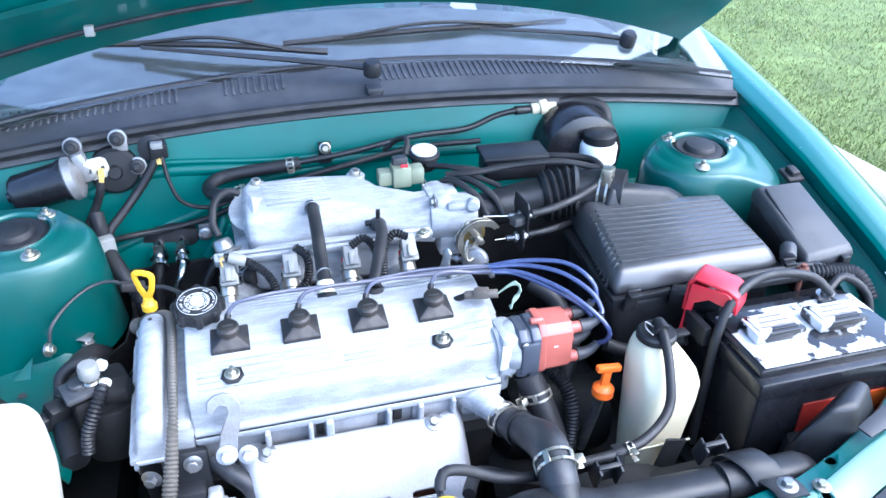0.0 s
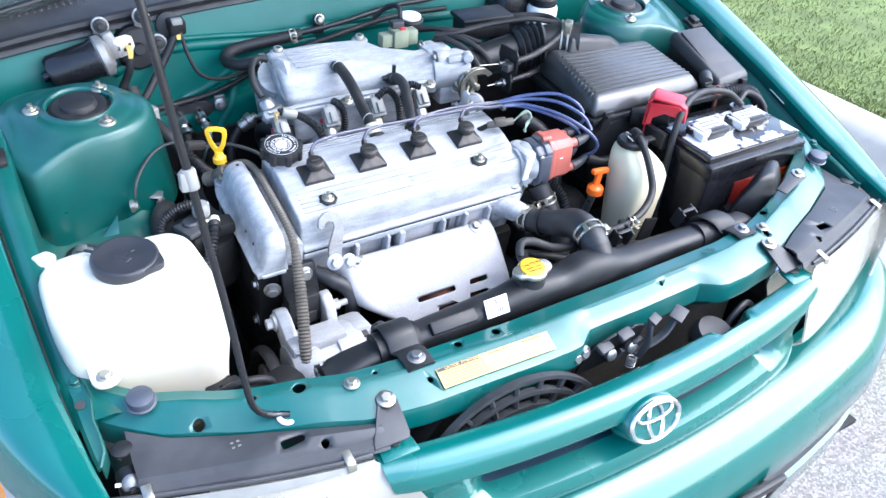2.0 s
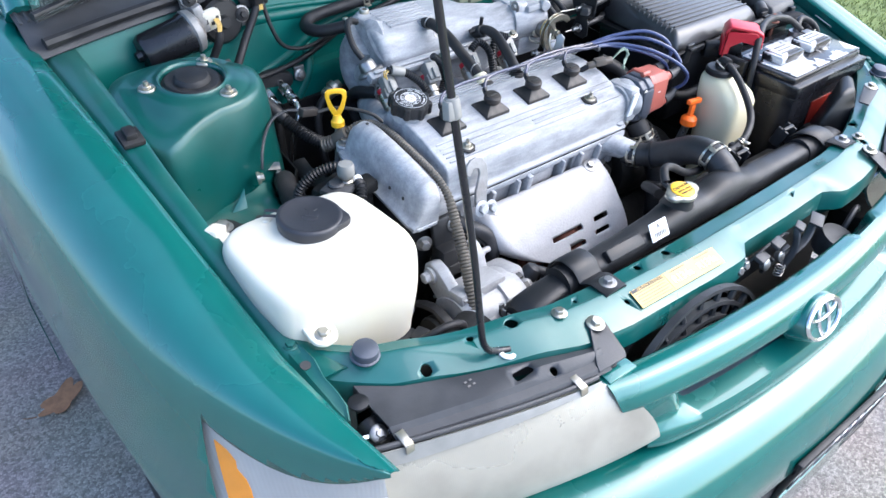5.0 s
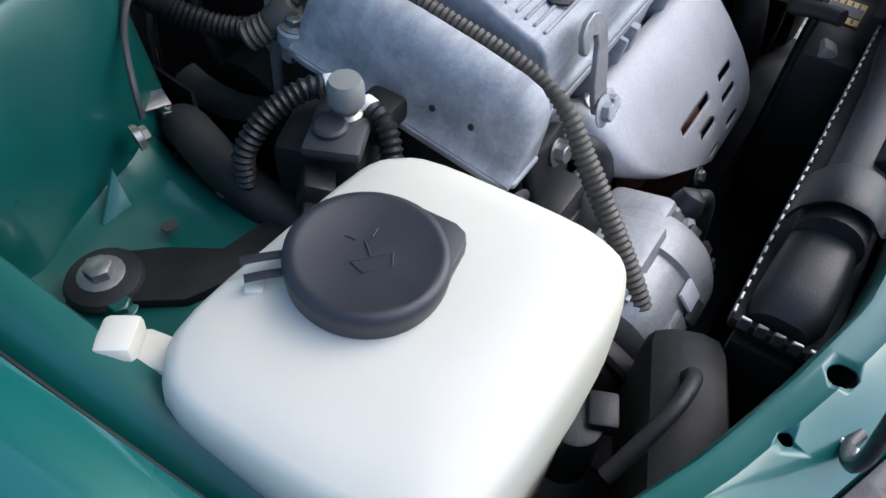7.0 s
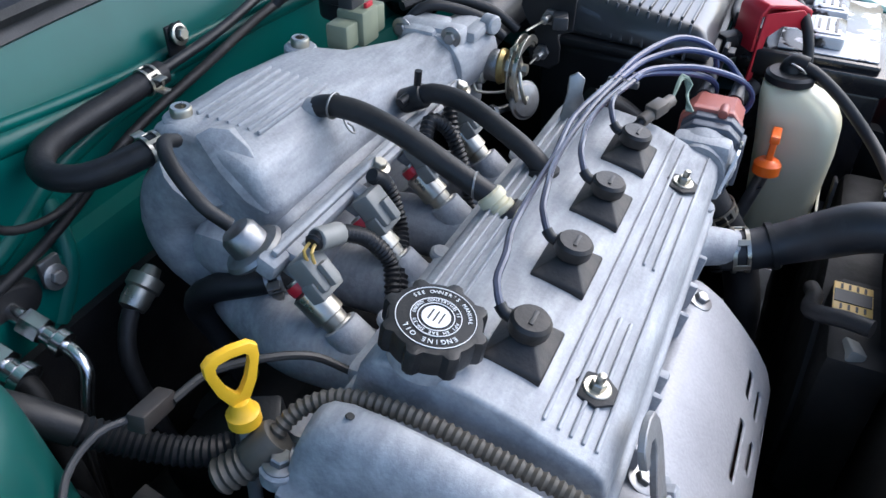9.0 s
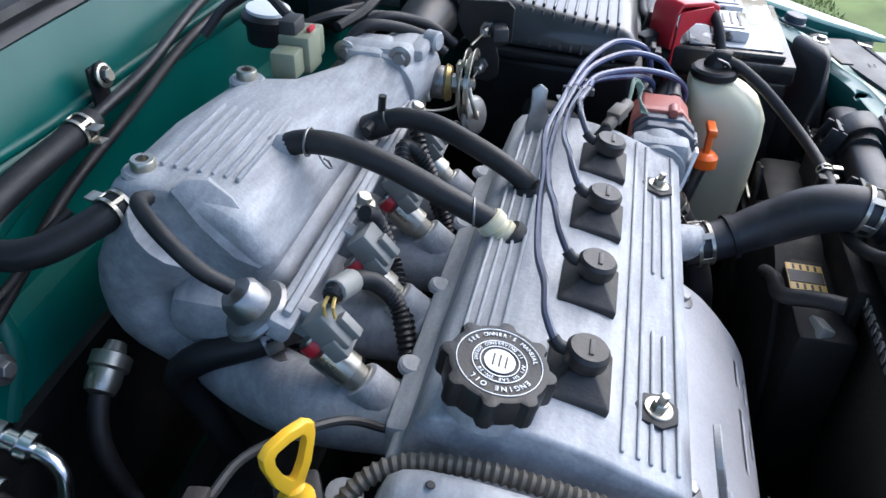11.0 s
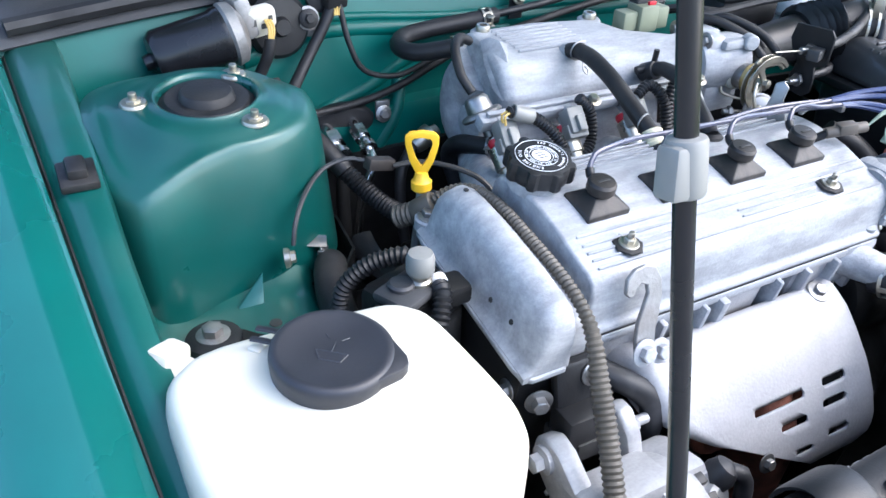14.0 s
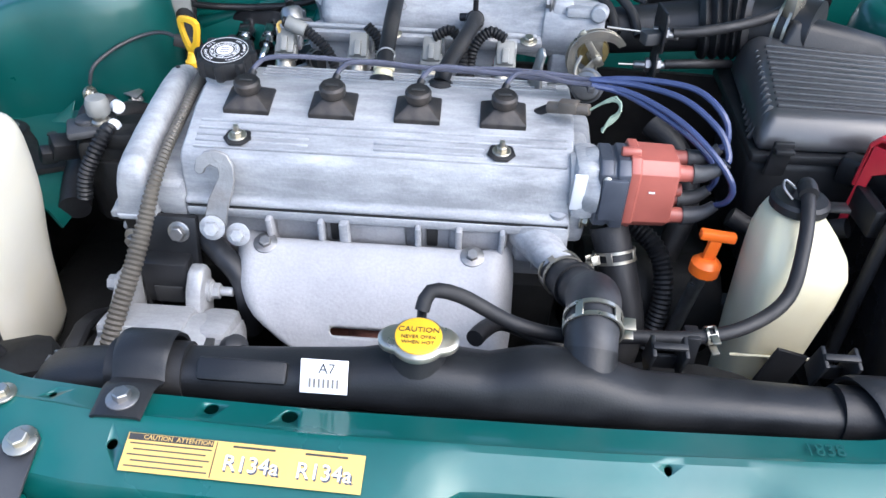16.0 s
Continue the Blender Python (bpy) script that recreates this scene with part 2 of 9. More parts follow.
def grass_material():
    m = material("grass_blades", (0.10, 0.17, 0.035), 0.7, 0, 0.4, 3)
    n, l = m.node_tree.nodes, m.node_tree.links
    b = n["Principled BSDF"]
    g = n.new("ShaderNodeNewGeometry")
    ramp = n.new("ShaderNodeValToRGB")
    ramp.color_ramp.elements[0].color = (0.13, 0.18, 0.040, 1)
    ramp.color_ramp.elements[1].color = (0.27, 0.285, 0.12, 1)
    l.new(g.outputs["Random Per Island"], ramp.inputs[0])
    l.new(ramp.outputs[0], b.inputs["Base Color"])
    return m


ASPHALT, GRASS = asphalt(), grass_material()
GLASS = glass("window_glass", (0.80, 0.88, 0.87), 0.0, 1.75)
LENS = material("yellowed_lens", (0.47, 0.45, 0.385), 0.3, 0, 0.10, 7, 0.05, 60, rvary=0.1, coat=0.7, dirt=(0.26, 0.24, 0.20), dscale=9, damount=0.75)
LENS.node_tree.nodes["Principled BSDF"].inputs["Transmission Weight"].default_value = 0.45


def fluted(m, scale, depth):
    """Fine upright flutes moulded into a lens."""
    n, l = m.node_tree.nodes, m.node_tree.links
    co = n.new("ShaderNodeTexCoord").outputs["Object"]
    w = n.new("ShaderNodeTexWave")
    w.inputs["Scale"].default_value, w.inputs["Distortion"].default_value = scale, 0.4
    l.new(co, w.inputs["Vector"])
    bn = n.new("ShaderNodeBump")
    bn.inputs["Strength"].default_value, bn.inputs["Distance"].default_value = depth, 0.002
    l.new(w.outputs["Fac"], bn.inputs["Height"])
    l.new(bn.outputs[0], n["Principled BSDF"].inputs["Normal"])


fluted(LENS, 130, 0.05)
CLEARLENS = material("grey_clear_lens", (0.52, 0.515, 0.50), 0.22, 0, 0.12, 12, 0.05, 60, rvary=0.08, coat=0.6)
CLEARLENS.node_tree.nodes["Principled BSDF"].inputs["Transmission Weight"].default_value = 0.3
fluted(CLEARLENS, 95, 0.09)
# teal darkened to stand for the shade deep in the grille slot
SLOTSHADE = material("dark_teal_insert", (0.004, 0.019, 0.034), 0.35, 0, 0.15, 20, coat=0.3)
PALEBOWL = material("pale_reflector", (0.55, 0.55, 0.54), 0.4, 0.3, 0.1, 30)
DUSTYBLACK = material("dusty_black_plastic", (0.038, 0.039, 0.042), 0.42, 0, 0.18, 14, 0.04, 400, rvary=0.08, coat=0.35, dirt=(0.09, 0.09, 0.092), dscale=9, damount=0.5, spec=0.6)


# ---- builders ----
V = Vector


def join(*bms):
    """One bmesh out of several."""
    out = bmesh.new()
    for bm in bms:
        tmp = bpy.data.meshes.new("tmp")
        bm.to_mesh(tmp)
        bm.free()
        out.from_mesh(tmp)
        bpy.data.meshes.remove(tmp)
    return out


def rounded(bm, width, seg=2, angle=35):
    """Rounds all edges sharper than the angle."""
    bmesh.ops.recalc_face_normals(bm, faces=bm.faces)
    edges = [e for e in bm.edges if len(e.link_faces) == 2 and e.calc_face_angle(0) > radians(angle)]
    if edges and width > 0:
        bmesh.ops.bevel(bm, geom=edges, offset=width, offset_type="OFFSET", segments=seg, profile=0.5, affect="EDGES", clamp_overlap=True)
    return bm


def finish(bm, name, mat, sharp=38):
    bmesh.ops.recalc_face_normals(bm, faces=bm.faces)
    for f in bm.faces:
        f.smooth = True
    for e in bm.edges:
        if len(e.link_faces) == 2 and e.calc_face_angle(0) > radians(sharp):
            e.smooth = False
    c = V((0, 0, 0))
    for v in bm.verts:
        c += v.co
    c /= max(1, len(bm.verts))
    for v in bm.verts:
        v.co -= c
    me = bpy.data.meshes.new(name)
    bm.to_mesh(me)
    bm.free()
    me.materials.append(mat)
    ob = new(name, me)
    ob.location = c
    return ob


def part(name, bm, mat, parent, label="", sharp=38):
    """One mesh under a thing or under a part."""
    ob = finish(bm, name, mat, sharp)
    ob.parent = parent
    bpy.context.view_layer.update()
    ob.matrix_parent_inverse = parent.matrix_world.inverted()
    if label:
        tagged(ob, label)
    return ob


def thing(name, place, label, category, group="", kind=""):
    ob = new(name)
    ob.empty_display_size = 0.05
    ob.location = place
    bpy.context.view_layer.update()
    return tagged(ob, label, category, group, kind)


def single(name, bm, mat, label, category, group="", kind="", sharp=38):
    return tagged(finish(bm, name, mat, sharp), label, category, group, kind)


def box(c, s, bev=0.002, rot=None, seg=2, taper=1.0):
    """A rounded box with centre c and size s; taper scales its top."""
    bm = bmesh.new()
    bmesh.ops.create_cube(bm, size=1)
    for v in bm.verts:
        k = taper if v.co.z > 0 else 1.0
        v.co = V((v.co.x * s[0] * k, v.co.y * s[1] * k, v.co.z * s[2]))
    rounded(bm, min(bev, 0.45 * min(s)), seg)
    m = Matrix.Translation(c)
    if rot:
        m = m @ Euler([radians(a) for a in rot]).to_matrix().to_4x4()
    bm.transform(m)
    return bm


def axes_of(d):
    d = V(d).normalized()
    a = V((0, 0, 1)) if abs(d.z) < 0.9 else V((1, 0, 0))
    u = d.cross(a).normalized()
    return u, d.cross(u).normalized(), d


def rings(loops, closed=True, cap=True):
    """Skin over loops of equal length."""
    bm = bmesh.new()
    vs = [[bm.verts.new(p) for p in ring] for ring in loops]
    n = len(loops[0])
    for a, b in zip(vs, vs[1:]):
        for i in range(n if closed else n - 1):
            j = (i + 1) % n
            if len({a[i], a[j], b[j], b[i]}) == 4:
                bm.faces.new((a[i], a[j], b[j], b[i]))
    if cap and closed:
        bm.faces.new(vs[0])
        bm.faces.new(list(reversed(vs[-1])))
    return bm


def lathe(profile, p, axis, n=24, cap=True):
    """Turns (radius, height) pairs round an axis through p."""
    u, w, d = axes_of(axis)
    p = V(p)
    loops = []
    for r, h in profile:
        r = max(r, 1e-4)
        loops.append([p + d * h + (u * math.cos(a) + w * math.sin(a)) * r for a in [2 * math.pi * i / n for i in range(n)]])
    return rings(loops, True, cap)


def cyl(p0, p1, r, r1=None, n=18, bev=0.0):
    p0, p1 = V(p0), V(p1)
    h = (p1 - p0).length
    r1 = r if r1 is None else r1
    if bev:
        prof = [(r - bev, 0), (r - bev * 0.3, bev * 0.3), (r, bev), (r1, h - bev), (r1 - bev * 0.3, h - bev * 0.3), (r1 - bev, h)]
    else:
        prof = [(r, 0), (r1, h)]
    return lathe(prof, p0, p1 - p0, n)


def spline(points, step=0.008):
    """Points along a smooth line through the given ones."""
    P = [V(p) for p in points]
    P = [P[0] * 2 - P[1]] + P + [P[-1] * 2 - P[-2]]
    out = []
    for a, b, c, d in zip(P, P[1:], P[2:], P[3:]):
        k = max(2, int((c - b).length / step))
        for i in range(k):
            t = i / k
            out.append(0.5 * ((2 * b) + (c - a) * t + (2 * a - 5 * b + 4 * c - d) * t * t + (3 * b - a - 3 * c + d) * t ** 3))
    out.append(P[-2])
    return out


def tube(points, r, n=10, step=0.008, ridge=0.0, pitch=0.005, flat=1.0):
    """A hose along a smooth line; ridge: depth of its corrugation."""
    if ridge:
        step = pitch / 2
    L = spline(points, step)
    if ridge and len(L) > 2:
        even, left = [L[0]], 0.0
        for a, b in zip(L, L[1:]):
            d = (b - a).length
            while left + d >= pitch / 2:
                k = (pitch / 2 - left) / d
                a = a + (b - a) * k
                even.append(a)
                d, left = (b - a).length, 0.0
                if d < 1e-9:
                    break
            left += d
        L = even
    t = (L[1] - L[0]).normalized()
    u, w, _ = axes_of(t)
    loops = []
    for i, p in enumerate(L):
        nt = (L[min(i + 1, len(L) - 1)] - L[max(i - 1, 0)]).normalized()
        q = t.rotation_difference(nt)
        u, w, t = q @ u, q @ w, nt
        rr = r(i / (len(L) - 1)) if callable(r) else r
        if ridge:
            rr += ridge * (0.5 if i % 2 else -0.5)
        loops.append([p + (u * math.cos(a) + w * flat * math.sin(a)) * rr for a in [2 * math.pi * k / n for k in range(n)]])
    return rings(loops)


def prism(poly, origin, ux, uy, depth, bev=0.001, seg=2):
    """A plate: the polygon in the plane of ux and uy, extruded along their cross product."""
    o, ux, uy = V(origin), V(ux).normalized(), V(uy).normalized()
    nz = ux.cross(uy).normalized()
    bm = rings([[o + ux * a + uy * b for a, b in poly], [o + ux * a + uy * b + nz * depth for a, b in poly]])
    return rounded(bm, bev, seg) if bev else bm


def slab(grid, thick, direction=None):
    """A sheet of the given thickness through a grid of points."""
    bm = bmesh.new()
    g = [[V(p) for p in row] for row in grid]
    nu, nv = len(g), len(g[0])
    top = [[bm.verts.new(p) for p in row] for row in g]
    bot = []
    for i in range(nu):
        row = []
        for j in range(nv):
            if direction:
                d = V(direction)
            else:
                a = g[min(i + 1, nu - 1)][j] - g[max(i - 1, 0)][j]
                b = g[i][min(j + 1, nv - 1)] - g[i][max(j - 1, 0)]
                d = a.cross(b).normalized()
            row.append(bm.verts.new(g[i][j] + d * thick))
        bot.append(row)
    for i in range(nu - 1):
        for j in range(nv - 1):
            bm.faces.new((top[i][j], top[i + 1][j], top[i + 1][j + 1], top[i][j + 1]))
            bm.faces.new((bot[i][j], bot[i][j + 1], bot[i + 1][j + 1], bot[i + 1][j]))
    for i in range(nu - 1):
        bm.faces.new((top[i][0], bot[i][0], bot[i + 1][0], top[i + 1][0]))
        bm.faces.new((top[i][-1], top[i + 1][-1], bot[i + 1][-1], bot[i][-1]))
    for j in range(nv - 1):
        bm.faces.new((top[0][j], top[0][j + 1], bot[0][j + 1], bot[0][j]))
        bm.faces.new((top[-1][j], bot[-1][j], bot[-1][j + 1], top[-1][j + 1]))
    return bm


def lerp_rows(rows, x):
    """Linear look-up in rows of (x, values...), eased between them."""
    if x <= rows[0][0]:
        return rows[0][1:]
    for a, b in zip(rows, rows[1:]):
        if x <= b[0]:
            t = (x - a[0]) / (b[0] - a[0])
            return tuple(p + (q - p) * t for p, q in zip(a[1:], b[1:]))
    return rows[-1][1:]


def hexbolt(p, axis, r=0.006, h=0.006, washer=1.7):
    """A hex head on a washer."""
    u, w, d = axes_of(axis)
    p = V(p)
    head = lathe([(r, 0.0015), (r, h), (r * 0.85, h + 0.0008)], p, d, 6)
    return join(lathe([(r * washer, 0), (r * washer, 0.0012), (r * washer * 0.92, 0.0018)], p, d, 18), head)


def stud(p, axis, r=0.006):
    """A nut with its stud standing out, on a washer."""
    d = V(axis).normalized()
    return join(hexbolt(p, axis, r, 0.006, 1.8), cyl(V(p) + d * 0.006, V(p) + d * 0.013, r * 0.55, n=10, bev=0.0008))


def holes(ob, cutters):
    """Cuts openings through a part."""
    cut = finish(join(*cutters), "cutter", INK)
    bpy.context.view_layer.update()
    mod = ob.modifiers.new("cut", "BOOLEAN")
    mod.operation, mod.object, mod.solver = "DIFFERENCE", cut, "EXACT"
    bpy.context.view_layer.update()
    old = ob.data
    me = bpy.data.meshes.new_from_object(ob.evaluated_get(bpy.context.evaluated_depsgraph_get()))
    ob.modifiers.clear()
    ob.data = me
    me.name = old.name
    bpy.data.meshes.remove(old)
    cm = cut.data
    bpy.data.objects.remove(cut)
    bpy.data.meshes.remove(cm)
    return ob


def words(text, size, origin, right, up, depth=0.0002):
    """Letters lying in the plane of right and up; a bmesh."""
    cu = bpy.data.curves.new("words", "FONT")
    cu.body, cu.size, cu.extrude, cu.align_x, cu.align_y = text, size, depth, "CENTER", "CENTER"
    cu.resolution_u = 3
    ob = new("words", cu)
    bpy.context.view_layer.update()
    me = bpy.data.meshes.new_from_object(ob.evaluated_get(bpy.context.evaluated_depsgraph_get()))
    bm = bmesh.new()
    bm.from_mesh(me)
    bpy.data.objects.remove(ob)
    bpy.data.curves.remove(cu)
    bpy.data.meshes.remove(me)
    r, u = V(right).normalized(), V(up).normalized()
    n = r.cross(u).normalized()
    m = Matrix((r, u, n)).transposed().to_4x4()
    m.translation = V(origin)
    bm.transform(m)
    return bm


def bar(origin, right, up, w, h, depth=0.0003):
    """A flat bar for writing that cannot be read."""
    return prism([(-w / 2, -h / 2), (w / 2, -h / 2), (w / 2, h / 2), (-w / 2, h / 2)], origin, right, up, depth, 0)


def clamp_ring(p, axis, r, width=0.012):
    """A spring hose clamp with its two raised ears."""
    u, w, d = axes_of(axis)
    p = V(p)
    lip = max(0.002, width * 0.24)
    ring = join(*[lathe([(r, s * width / 2 - lip / 2), (r + 0.0015, s * width / 2 - lip / 2), (r + 0.0015, s * width / 2 + lip / 2), (r, s * width / 2 + lip / 2), (r, s * width / 2 - lip / 2)], p, d, 24, False) for s in (-0.85, 0.85)])
    ears = []
    for a in (0.45, 1.7, 2.9, 4.1, 5.5):
        k = u * math.cos(a) + w * math.sin(a)
        m = Matrix((d.cross(k), k, d)).transposed().to_4x4()
        b = box((0, 0, 0), (r * 0.30, 0.0015, width), 0.0003, seg=1)
        b.transform(Matrix.Translation(p + k * (r + 0.0007)) @ m)
        ears.append(b)
    for s in (-1, 1):
        q = p + u * (r + 0.005) + w * (0.006 * s)
        m = Matrix((w, u, d)).transposed().to_4x4()
        b = box((0, 0, 0), (0.0018, 0.010, width * 0.8), 0.0005)
        b.transform(Matrix.Translation(q) @ m)
        ears.append(b)
    return join(ring, *ears)


XC = 0.028  # the car's middle


# ---- ground, kerb, lawn ----
def ground_parts():
    g = slab([[(x, y, 0) for y in (-250, -20, -4, 0, 4, 20, 250)] for x in (-250, -20, -4, 0, 4, 20, 250)], 0.3, (0, 0, -1))
    single("road", g, ASPHALT, "grey asphalt driveway with pale gravel chips in it", "road", kind="structure")


ground_parts()
KERB = V((2.09, 0.8, 0)), V((-0.04, 1.0, 0)).normalized()  # a point on the kerb's edge and its direction


def kerb_line(off, along, z):
    p, d = KERB
    n = V((d.y, -d.x, 0))
    q = p + d * along + n * off
    return V((q.x, q.y, z))


def kerb():
    prof = [(-0.68, 0.003), (-0.66, 0.010), (-0.19, 0.004), (-0.14, 0.035), (-0.035, 0.135), (0.0, 0.155), (0.15, 0.155), (0.155, 0.02), (-0.68, -0.02)]
    loops = [[kerb_line(o, a, z) for o, z in prof] for a in [-12 + i * 1.0 for i in range(30)]]
    single("kerb", rounded(rings(loops), 0.008), CONCRETE, "pale concrete kerb and gutter beside the lawn", "kerb", kind="structure")


kerb()


def lawn():
    rnd = random.Random(4)
    grid = []
    for i in range(40):
        row = []
        for j in range(60):
            a, o = -14 + j * 0.8, 0.156 + 0.02 * i ** 1.9
            row.append(kerb_line(o, a, 0.13 + 0.012 * noise.noise(V((a * 1.3, o * 1.3, 0))) + 0.015 * o))
        grid.append(row)
    single("lawn", slab(grid, 0.12, (0, 0, -1)), SOIL, "short green lawn ground beyond the kerb", "lawn", kind="structure")
    bm = bmesh.new()
    verts, faces = [], []
    for k in range(90000):
        o, a = 0.16 + 4.0 * rnd.random() ** 1.7, -1.2 + 6.2 * rnd.random()
        h = 0.008 + 0.016 * rnd.random() + 0.010 * max(0, noise.noise(V((a * 2, o * 2, 3))))
        p = kerb_line(o, a, 0.128 + 0.012 * noise.noise(V((a * 1.3, o * 1.3, 0))) + 0.015 * o)
        t, s = rnd.random() * 6.283, 0.0016 + 0.0016 * rnd.random()
        side = V((math.cos(t), math.sin(t), 0)) * s
        lean = V((rnd.uniform(-1, 1), rnd.uniform(-1, 1), 0)) * h * 0.7
        i = len(verts)
        verts += [p - side, p + side, p + lean * 0.4 + V((0, 0, h * 0.7)) + side * 0.7, p + lean + V((0, 0, h))]
        faces += [(i, i + 1, i + 2), (i, i + 2, i + 3)]
    me = bpy.data.meshes.new("grass")
    me.from_pydata([tuple(v) for v in verts], [], faces)
    me.materials.append(GRASS)
    tagged(new("grass", me), "short green and straw coloured grass blades on the lawn", "grass", kind="stuff")


lawn()


def dry_leaf(p, size, turn):
    pts = []
    for i in range(28):
        a = 2 * math.pi * i / 28
        r = size * (0.55 + 0.35 * abs(math.sin(2.5 * a)) + 0.1 * math.cos(a))
        pts.append((r * math.cos(a) * 1.3, r * math.sin(a) * 0.7))
    bm = prism(pts, (0, 0, 0), (1, 0, 0), (0, 1, 0), 0.0012, 0)
    stem = tube([(-size * 1.1, 0, 0.001), (-size * 1.6, 0.004, 0.004)], 0.0012, 6)
    bm = join(bm, stem)
    for v in bm.verts:
        v.co.z += 0.25 * v.co.x ** 2 / size + 0.003 + 0.1 * abs(v.co.y)
    bm.transform(Matrix.Translation(p) @ Matrix.Rotation(radians(turn), 4, "Z"))
    single("dry_leaf", bm, LEAF, "curled brown dry oak leaf on the asphalt", "leaf")


dry_leaf((-0.83, 1.168, 0.002), 0.055, 30)
dry_leaf((-0.95, 1.55, 0.002), 0.03, 100)


# ---- the car's body ----
car = thing("car", (XC, 1.2, 0), "teal green compact car with its bonnet open", "car")


def corner_face(side, u, v, back=0.0):
    """A point on the corner lens, u outwards and v downwards; its outer edge sweeps back."""
    u *= 1 + 0.34 * max(0.0, v) * max(0.0, u) ** 2
    s = 0.654 + 0.110 * u - 0.012 * v - 0.006 * u * v
    y = 0.126 + 0.194 * (max(0.0, u) ** 1.25 + min(0.0, u)) - 0.094 * u * v - 0.010 * v
    z = 0.721 - 0.010 * u - 0.150 * v + (0 if side < 0 else 0.012)
    return (XC + (0 if side < 0 else 0.008) + side * (s - back * 0.6), y + back, z)


def lens_top(u):
    """How far the wing's edge hangs over the corner lens."""
    return 0.17 * max(0.0, math.sin(math.pi * min(1.0, max(0.0, u)) ** 1.3)) ** 0.8


def fender(side):
    """Wing panel: gutter lip, crown and flank, swept from lamp to door."""
    def X(s):
        return XC + side * s
    rows = [  # y, lip half width, lip height, crown rise, flank half width
        (0.118, 0.638, 0.726, 0.001, 0.790), (0.20, 0.653, 0.738, 0.004, 0.800), (0.30, 0.668, 0.758, 0.008, 0.818),
        (0.50, 0.685, 0.816, 0.010, 0.836), (0.70, 0.698, 0.867, 0.011, 0.846), (0.90, 0.710, 0.906, 0.011, 0.848), (1.10, 0.722, 0.940, 0.011, 0.848), (1.45, 0.737, 0.975, 0.011, 0.846)]
    plan = [(0.0, 0.57), (0.116, 0.648), (0.146, 0.672), (0.20, 0.708), (0.26, 0.741), (0.32, 0.767), (0.40, 0.796), (0.50, 0.825), (0.62, 0.86)]
    grid = []
    for i in range(80):
        y = 0.118 + 1.332 * (i / 79) ** 1.25
        lip, z, rise, flank = lerp_rows(rows, y)
        prof = [(lip, z - 0.022), (lip + 0.002, z - 0.004), (lip + 0.008, z), (lip + 0.03, z + rise * 0.7), (lip + 0.06, z + rise * 0.6),
                (lip + 0.085, z - 0.006), (lip + (flank - lip) * 0.75, z - 0.030), (lip + (flank - lip) * 0.92, z - 0.065), (flank - 0.002, z - 0.12),
                (flank, z - 0.19), (flank + 0.004, z - 0.21), (flank - 0.002, z - 0.24)]
        drop = max(0.0, 0.36 ** 2 - (y - 0.66) ** 2) ** 0.5
        low = max(0.25, 0.32 + drop * 0.92) if drop else 0.25
        if y < 0.36:
            low = 0.50
        low = min(low, z - 0.245)
        prof += [(flank - 0.004, z - 0.245 - (z - 0.245 - low) * 0.5), (flank - 0.006 - (0 if drop else 0.01), low)]
        near = max(0.0, min(1.0, (0.5 - y) / 0.2))
        prof = [(p[0] + (q[0] - p[0]) * w / 4, p[1] + (q[1] - p[1]) * w / 4) for p, q in zip(prof, prof[1:]) for w in range(4)] + prof[-1:]
        out = []
        for k, (a, b) in enumerate(prof):
            m = lerp_rows(plan, y + 0.65 * max(0.0, 0.715 - b))[0]
            out.append((a + (min(a, m) - a) * near if k > 4 else a, b))
        grid.append([(X(a), y, b) for a, b in out])
    # the corner over the lamp is rolled, not folded
    for turn in range(34):
        before = [list(row) for row in grid]
        for i in range(1, 44):
            ease = min(1.0, (44 - i) / 14)
            for k in range(12, 40):
                p = [(before[i - 1][k][c] + before[i + 1][k][c] + before[i][k - 1][c] + before[i][k + 1][c]) / 4 for c in range(3)]
                grid[i][k] = (before[i][k][0] + (p[0] - before[i][k][0]) * ease, before[i][k][1], before[i][k][2] + (p[2] - before[i][k][2]) * ease)
    ob = part("fender", slab(grid, 0.0016), PAINT, car, "glossy teal wing panel")
    # opening for the corner lamp
    seat = [[corner_face(side, -0.12 + 1.12 * i / 14, lens_top(-0.12 + 1.12 * i / 14) + (1.5 - lens_top(-0.12 + 1.12 * i / 14)) * j / 10, 0.07) for j in range(11)] for i in range(15)]
    holes(ob, [slab(seat, 0.16, (side * 0.5, -0.86, 0.0))])
    return ob


def mirrored(ob, rise):
    """The same panel for the other side."""
    bm = bmesh.new()
    bm.from_mesh(ob.data)
    m = ob.matrix_world
    for v in bm.verts:
        p = m @ v.co
        v.co = V((2 * XC - p.x, p.y, p.z + rise))
    bmesh.ops.reverse_faces(bm, faces=bm.faces)
    return bm


wing = fender(-1)
bpy.context.view_layer.update()
part("fender", mirrored(wing, 0.012), PAINT, car, "glossy teal wing panel beside the lawn")


